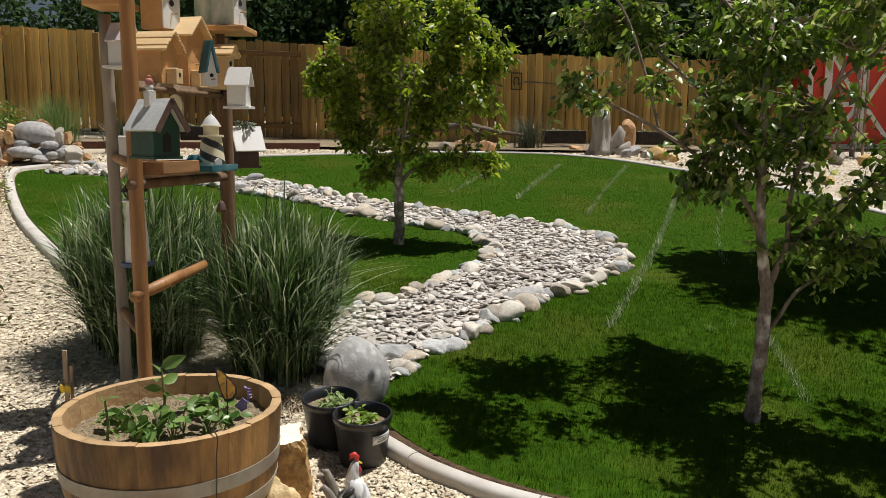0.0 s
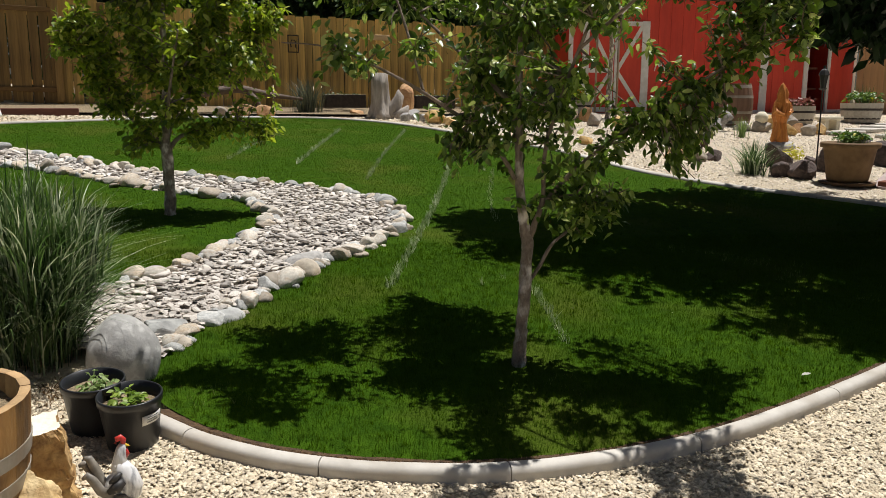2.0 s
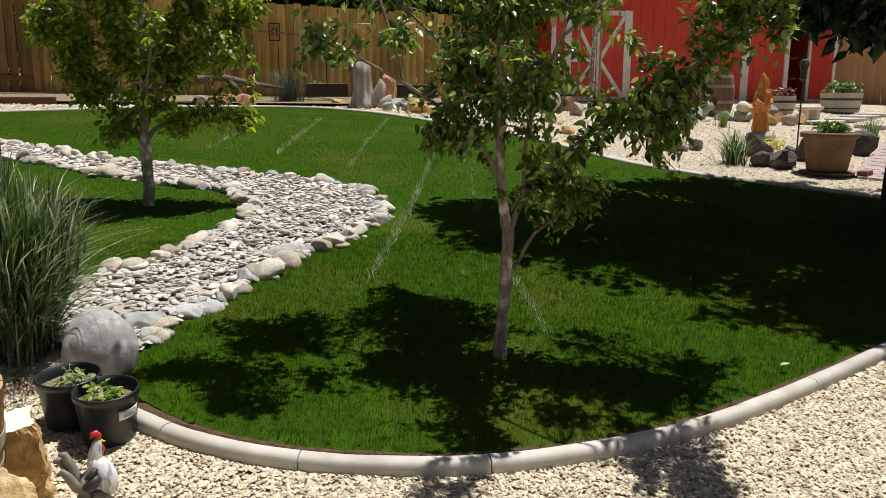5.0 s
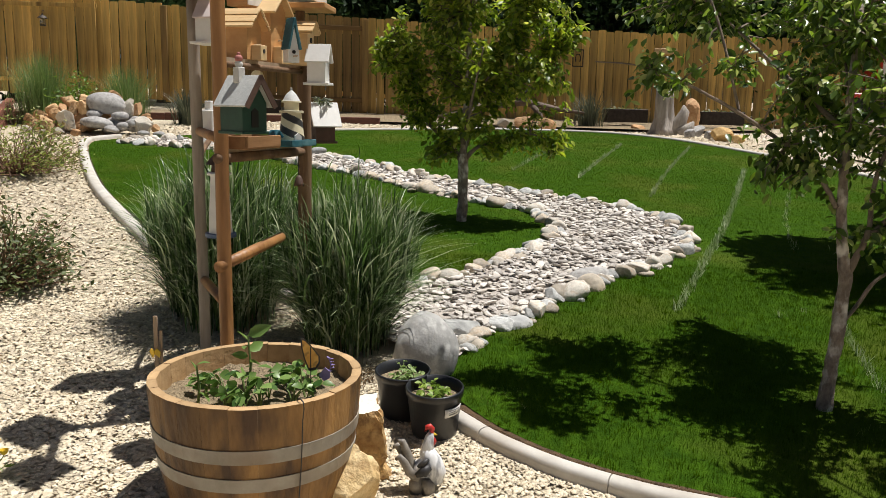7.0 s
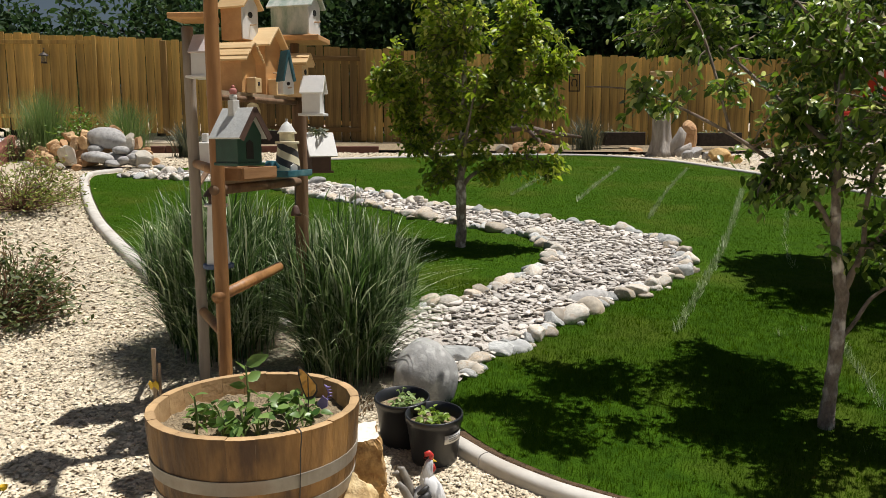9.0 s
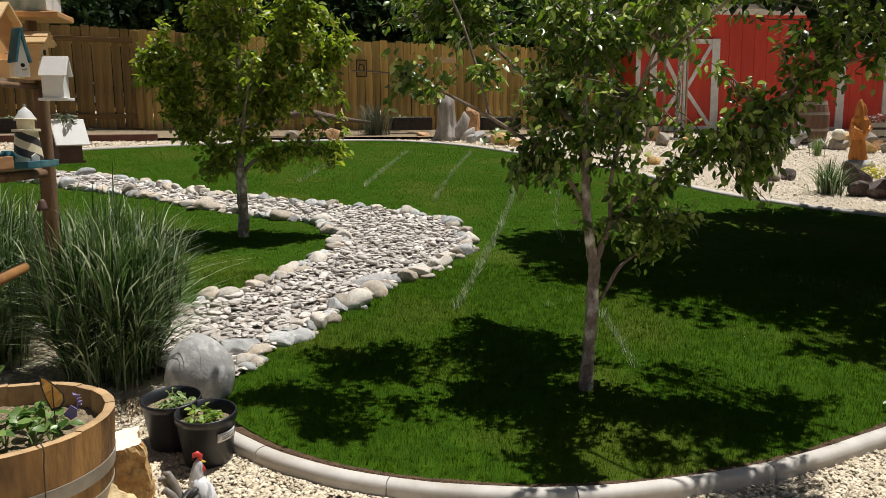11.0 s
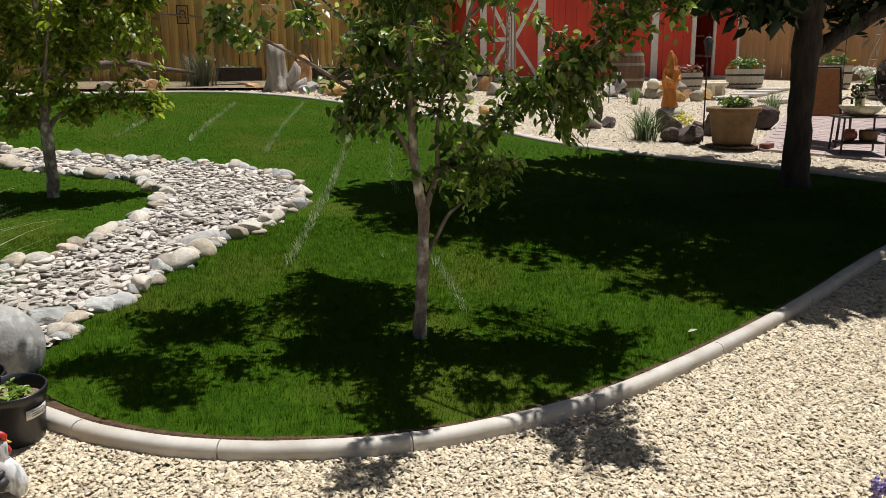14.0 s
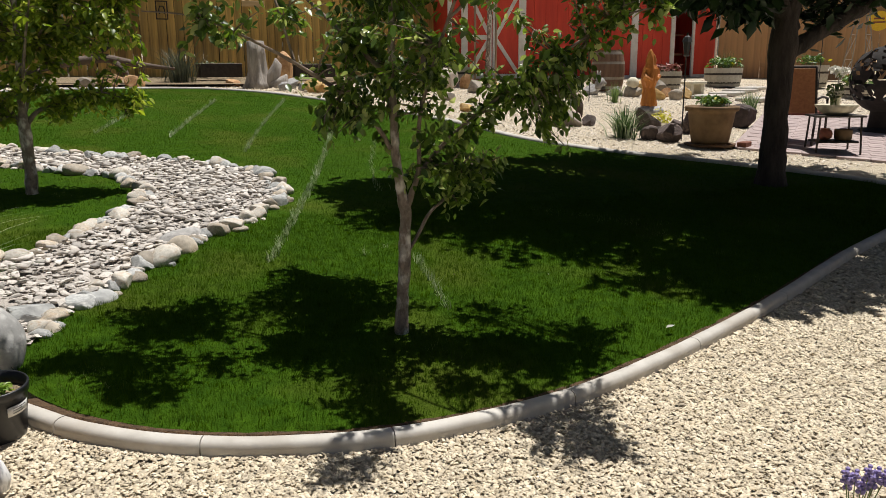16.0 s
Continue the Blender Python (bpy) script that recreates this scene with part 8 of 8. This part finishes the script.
tagged(ob, "loose red-brown brick beside the clay pot", "brick")


def path_lamp(x, y, tall, label):
    root = thing("garden_lamp", label, "garden lamp", on_ground(x, y), group="garden lamps")
    bm = bmesh.new()
    tube(bm, [(0, 0, -0.05), (0, 0, tall - 0.25)], 0.008, 8)
    part("pole", bm, M_BLACK, root)
    bm = bmesh.new()
    lathe(bm, [(0.022, tall - 0.26), (0.045, tall - 0.24), (0.022, tall - 0.25)], 12)
    part("bracket", bm, M_BLACK, root)
    bm = bmesh.new()
    lathe(bm, [(0.028, tall - 0.24), (0.048, tall - 0.10)], 6, True, True)
    part("lantern", bm, M_BLACK, root)
    bm = bmesh.new()
    lathe(bm, [(0.062, tall - 0.10), (0.04, tall - 0.05), (0.012, tall - 0.03), (0.012, tall)], 6, True, True)
    part("cap", bm, M_BLACK, root)


path_lamp(6.10, 7.45, 1.20, "black lantern lamp on a thin pole by the clay pot")
path_lamp(13.0, 12.0, 1.35, "black lantern lamp on a thin pole before the fence")
hook = thing("plant_hook", "thin black rod with a hook in the gravel", "plant hook", on_ground(7.15, 11.1))
bm = bmesh.new()
tube(bm, [(0, 0, -0.05), (0, 0, 0.62), (0.05, 0, 0.68), (0.10, 0, 0.64)], 0.008, 6)
part("rod", bm, M_BLACK, hook)

# plants in the gravel garden
reed_clump("spiky green grass tuft in the gravel garden", 5.52, 7.75, 240, 0.42, 0.012, 0.07, 85, M_REED, bend=(0.1, 0.9))
reed_clump("spiky green tuft beside the patio", 8.85, 9.35, 120, 0.36, 0.012, 0.05, 86, M_REED, bend=(0.1, 0.8))
reed_clump("thin dry grass with yellow tips", 7.5, 10.9, 70, 0.36, 0.010, 0.05, 87, M_FINEGRASS, bend=(0.1, 0.6))
shrub("small yellow-leaved plant between dark rocks", 6.80, 8.75, 0.09, 0.18, 16, 0.045, leafy("yellow_leaves", (0.42, 0.40, 0.05), (0.62, 0.58, 0.10), 0.5, 0.3), 95, "yellow_plant", False)


def half_cask(x, y, r, tall, label, leaf_mat, seed, plant=0.2, leaf=0.07):
    root = thing("cask_planter", label, "planter", on_ground(x, y), group="cask planters")
    staved_tub(root, r, r * 0.86, tall, 0.03, 18, M_TROUGH, M_TROUGH, 0.01)
    for z in (0.06, tall * 0.62):
        rr = barrel_radius(z, r, r * 0.86, tall, 0.01)
        hoop(root, z, 0.04, rr + 0.002, rr + 0.003, M_METAL)
    bm = bmesh.new()
    lathe(bm, [(0.002, tall - 0.05), (r - 0.035, tall - 0.06)], 24, False)
    part("soil", bm, M_SOIL, root)
    tuft(root, "leaves", [(r * 0.7 * math.cos(2.4 * k) * (k / 14) ** 0.5, r * 0.7 * math.sin(2.4 * k) * (k / 14) ** 0.5, tall - 0.06, plant) for k in range(14)], leaf, leaf_mat, seed, 0.5, 0.15, 0.08, 7)


half_cask(11.4, 12.9, 0.37, 0.36, "whitewashed half cask with green plants", M_FLOWERLEAF, 21, 0.26, 0.09)
half_cask(9.85, 12.7, 0.30, 0.32, "whitewashed half cask with a reddish plant", M_ROSELEAF, 22, 0.2)
half_cask(6.25, 14.4, 0.27, 0.34, "half cask planter with yellow flowers", leafy("yellow_flowers", (0.10, 0.18, 0.02), (0.30, 0.34, 0.04), 0.5, 0.3, (0.80, 0.60, 0.02)), 23, 0.26)
half_cask(13.3, 12.5, 0.34, 0.44, "tan cask planter with flowers by the fence", M_FLOWERLEAF, 24, 0.25, 0.08)
half_cask(12.4, 10.6, 0.26, 0.24, "low planter with flowers behind the chair", M_FLOWERLEAF, 25, 0.22, 0.08)
reed_clump("upright green iris leaves in the cask", 11.55, 12.95, 60, 0.75, 0.02, 0.08, 88, M_REED, bend=(0.05, 0.5))
bench = thing("stone_bench", "small cast-stone bench by the rocks", "bench", on_ground(9.75, 11.75, 8))
for c, s, name in (((0, 0, 0.20), (0.46, 0.22, 0.05), "seat"), ((-0.13, 0, 0.085), (0.09, 0.18, 0.18), "support"), ((0.13, 0, 0.085), (0.09, 0.18, 0.18), "support")):
    bm = bmesh.new()
    box(bm, c, s, bevel=0.01)
    part(name, bm, M_STONEWHITE, bench)
for k, (x, y, w) in enumerate([(9.6, 11.2, 0.9), (10.35, 11.55, 0.9), (11.0, 11.95, 0.9), (10.2, 10.7, 0.9), (11.6, 12.3, 0.8)]):
    bm = bmesh.new()
    box(bm, (0, 0, 0.02), (w * 0.85, 0.42, 0.06), bevel=0.012)
    ob = mesh_object("stepping_slab", bm, M_CONCRETE)
    ob.matrix_basis = on_ground(x, y, 28)
    tagged(ob, "pale concrete stepping slab in the gravel", "slab", "stepping slabs", "structure")

# small figures
statue("bird_figure", "small grey heron figure between gravel rocks", [(0, [(0.0, 0, 0.0), (0.0, 0, 0.14)], [0.01, 0.012]), (0, [(0.06, 0, 0.10), (0.02, 0, 0.17), (-0.03, 0, 0.24), (-0.02, 0, 0.31)], [0.008, 0.05, 0.035, 0.006]),
                                                             (0, [(0.10, 0.03, 0.06), (0.08, 0.03, 0.18), (0.06, 0.02, 0.29)], [0.006, 0.03, 0.004])], on_ground(5.55, 8.85, 10) @ Matrix.Diagonal((1.2, 1.2, 1.25, 1)), [M_DRIFT])
statue("rabbit_figure", "pale stone rabbit figure by the barrel", [(0, [(-0.08, 0, 0.0), (-0.06, 0, 0.08), (0.0, 0, 0.12), (0.06, 0, 0.09), (0.08, 0, 0.0)], [0.05, 0.075, 0.08, 0.07, 0.05]), (0, [(0.06, 0, 0.13), (0.09, 0, 0.20), (0.11, 0, 0.21)], [0.045, 0.05, 0.02]),
                                                                   (0, [(0.07, 0.02, 0.22), (0.05, 0.03, 0.31)], [0.02, 0.008]), (0, [(0.07, -0.02, 0.22), (0.05, -0.03, 0.31)], [0.02, 0.008])], on_ground(7.75, 11.7, 200, 0.12), [M_GRANITE])
bm = bmesh.new()
bmesh.ops.create_uvsphere(bm, u_segments=20, v_segments=14, radius=0.10)
for v in bm.verts:
    v.co *= 1 + 0.05 * math.sin(8 * math.atan2(v.co.y, v.co.x))
ob = mesh_object("stone_ball", bm, M_STONEWHITE, True)
ob.matrix_basis = pose(8.33, 11.6, 1.09)
tagged(ob, "pale fluted stone ball among the rocks", "garden ornament")

# lattice windmill
mill = thing("garden_windmill", "grey metal lattice garden windmill tower", "windmill", on_ground(14.7, 12.6, 20))
for sx in (-1, 1):
    for sy in (-1, 1):
        bm = bmesh.new()
        tube(bm, [(sx * 0.27, sy * 0.27, 0), (sx * 0.07, sy * 0.07, 1.7)], 0.012, 6)
        part("leg", bm, M_HOOP, mill)
for z0, z1 in ((0.0, 0.55), (0.55, 1.05), (1.05, 1.5)):
    w0, w1 = 0.27 - 0.2 * z0 / 1.7, 0.27 - 0.2 * z1 / 1.7
    for sy in (-1, 1):
        for s in (-1, 1):
            bm = bmesh.new()
            tube(bm, [(-s * w0, sy * w0, z0), (s * w1, sy * w1, z1)], 0.007, 5)
            part("brace", bm, M_HOOP, mill)
        bm = bmesh.new()
        tube(bm, [(-w1, sy * w1, z1), (w1, sy * w1, z1)], 0.008, 5)
        part("crossbar", bm, M_HOOP, mill)
bm = bmesh.new()
for k in range(12):
    a = 2 * math.pi * k / 12
    box(bm, (0, 0, 0.16), (0.06, 0.006, 0.24), pose(0, -0.12, 1.72) @ Matrix.Rotation(a, 4, "Y"))
tagged(part("wheel", bm, M_HOOP, mill), kind="stuff")

# ---- patio with its chair, table and ornaments ----
patio = thing("patio", "red-brown brick paver patio beside the lawn", "patio", (0, 0, 0), kind="structure")
PU, PV, PO = Vector((0.66, -0.75, 0)).normalized(), Vector((0.75, 0.66, 0)).normalized(), Vector((6.32, 6.80, 0))


def patio_frame(u, v, up=0.0):
    q = PO + PU * u + PV * v
    return q, ground_z(q.x, q.y) + up


bm = bmesh.new()
box(bm, (0, 0, 0), (0.323, 0.153, 0.05), bevel=0.0025)
paver_mesh = mesh_of(bm, "paver", M_PAVER, False)
nrm = Vector((0.0135, -0.0815, 1)).normalized()
base_turn = nrm.to_track_quat("Z", "Y").to_matrix().to_4x4()
for i in range(11):
    for j in range(27):
        u, v = (i + 0.5 + 0.5 * (j % 2)) * 0.326, (j + 0.5) * 0.156
        q, z = patio_frame(u, v, -0.004 + 0.0012 * ((i * 7 + j * 3) % 3))
        spin = Matrix.Rotation(math.atan2(PU.y, PU.x), 4, "Z")
        share("paver", paver_mesh, patio, Matrix.Translation((q.x, q.y, z)) @ base_turn @ spin)


tagged(raw_object("patio_bed", [(x, y, ground_z(x, y) + 0.017) for x, y in PATIO_PAD], [(0, 1, 2, 3)], M_PAVER), "red-brown sand bed between the pavers", "patio", kind="structure")


def metal_chair(m):
    root = thing("patio_chair", "brown sling-back metal patio chair with a red-brown seat", "chair", m)
    for x in (-0.24, 0.24):
        for name, pts in (("front_leg", [(x, -0.25, 0), (x, -0.24, 0.42), (x, -0.22, 0.60)]), ("back_leg", [(x, 0.30, 0), (x, 0.22, 0.40)]), ("arm", [(x, -0.24, 0.60), (x, 0.0, 0.63), (x, 0.27, 0.60)]),
                          ("back_post", [(x, 0.20, 0.38), (x, 0.30, 0.72), (x, 0.36, 1.02)])):
            bm = bmesh.new()
            tube(bm, pts, 0.015, 8)
            part(name, bm, M_METAL, root, shade=True)
    bm = bmesh.new()
    box(bm, (0, -0.01, 0.41), (0.48, 0.47, 0.045), bevel=0.015)
    part("seat", bm, M_CUSHION, root)
    bm = bmesh.new()
    box(bm, (0, 0, 0.30), (0.46, 0.012, 0.60), pose(0, 0.235, 0.42, -14, 0, 0), 0.004)
    part("backrest", bm, M_MESHBACK, root, "brown woven sling back")
    bm = bmesh.new()
    tube(bm, [(-0.24, 0.36, 1.02), (0.24, 0.36, 1.02)], 0.016, 8)
    part("top_rail", bm, M_METAL, root)
    return root


metal_chair(on_ground(7.36, 6.95, 118) @ Matrix.Diagonal((0.92, 0.92, 0.84, 1)))
table = thing("side_table", "black metal side table with a lower shelf on the patio", "table", on_ground(7.20, 6.32, -27))
for c, s, name in (((0, 0, 0.40), (0.50, 0.38, 0.022), "tabletop"), ((0, 0, 0.13), (0.42, 0.32, 0.02), "lower_shelf")):
    bm = bmesh.new()
    box(bm, c, s, bevel=0.006)
    part(name, bm, M_METAL, table)
for x in (-0.215, 0.215):
    for y in (-0.16, 0.16):
        bm = bmesh.new()
        tube(bm, [(x * 1.06, y * 1.06, 0), (x * 0.97, y * 0.97, 0.39)], 0.011, 8)
        part("leg", bm, M_METAL, table)


def on_table(dx, dy, z):
    return on_ground(7.20, 6.32, -27) @ Matrix.Translation((dx, dy, z))


bm = bmesh.new()
lathe(bm, [(0.035, 0), (0.07, 0.03), (0.078, 0.065), (0.066, 0.10), (0.045, 0.115), (0.05, 0.125), (0.04, 0.123)], 28, True, True)
ob = mesh_object("glazed_jar", bm, M_GOURD, True)
ob.matrix_basis = on_table(-0.09, 0, 0.141)
tagged(ob, "squat round red-brown jar on the table's lower shelf", "jar")
bm = bmesh.new()
lathe(bm, [(0.078, 0), (0.088, 0.02), (0.092, 0.10), (0.088, 0.115), (0.078, 0.115), (0.076, 0.06)], 28, True, True)
ob = mesh_object("clay_crock", bm, M_TERRA, True)
ob.matrix_basis = on_table(0.10, 0, 0.141)
tagged(ob, "low brown clay crock on the table's lower shelf", "plant pot")
bowl = thing("shell_bowl", "scalloped cream bowl with a plant and white blossom", "planter", on_table(0, 0, 0.412) @ Matrix.Diagonal((0.84, 0.84, 1.1, 1)))
bm = bmesh.new()
lathe(bm, [(0.13, 0), (0.20, 0.03), (0.25, 0.095), (0.235, 0.095), (0.17, 0.04)], 48, True, False, lambda a, z: 1 + (0.07 * math.sin(16 * a) if z > 0.05 else 0))
part("bowl", bm, M_STONEWHITE, bowl, shade=True)
bm = bmesh.new()
lathe(bm, [(0.05, 0.03), (0.035, 0.10), (0.045, 0.18), (0.075, 0.22), (0.06, 0.225)], 20, True, True)
part("pedestal", bm, M_STONEWHITE, bowl, shade=True)
tuft(bowl, "leaves", [(-0.06 + 0.03 * (k % 3), -0.03 + 0.03 * (k // 3), 0.05, 0.24) for k in range(9)], 0.05, M_SHRUB, 31, 0.5, 0.1, 0.06, 7)
tuft(bowl, "blossom", [(0.0, 0.0, 0.36, 0.08), (0.03, 0.02, 0.36, 0.09), (-0.03, 0, 0.36, 0.08), (0.0, -0.03, 0.35, 0.07)], 0.06, M_WHITEBLOOM, 32, 0.9, 0.0, 0.06, 12)
M_SOOT = surface("sooty_iron", (0.010, 0.009, 0.008), (0.03, 0.022, 0.018), 16, 0.9, 0.3, 60, vary=0)
globe = thing("fire_globe", "black openwork metal globe on a round stand", "fire pit", on_ground(9.15, 7.35))
bm = bmesh.new()
bmesh.ops.create_icosphere(bm, subdivisions=4, radius=0.42, matrix=Matrix.Translation((0, 0, 0.66)))
bmesh.ops.delete(bm, geom=[f for f in bm.faces if f.calc_center_median().z > 0.42 and noise.noise(f.calc_center_median() * 13) > 0.02], context="FACES")
bmesh.ops.solidify(bm, geom=bm.faces[:], thickness=0.012)
part("globe", bm, M_SOOT, globe)
bm = bmesh.new()
lathe(bm, [(0.30, 0), (0.30, 0.03), (0.16, 0.06), (0.14, 0.28), (0.20, 0.30)], 28, True, True)
part("stand", bm, M_SOOT, globe)
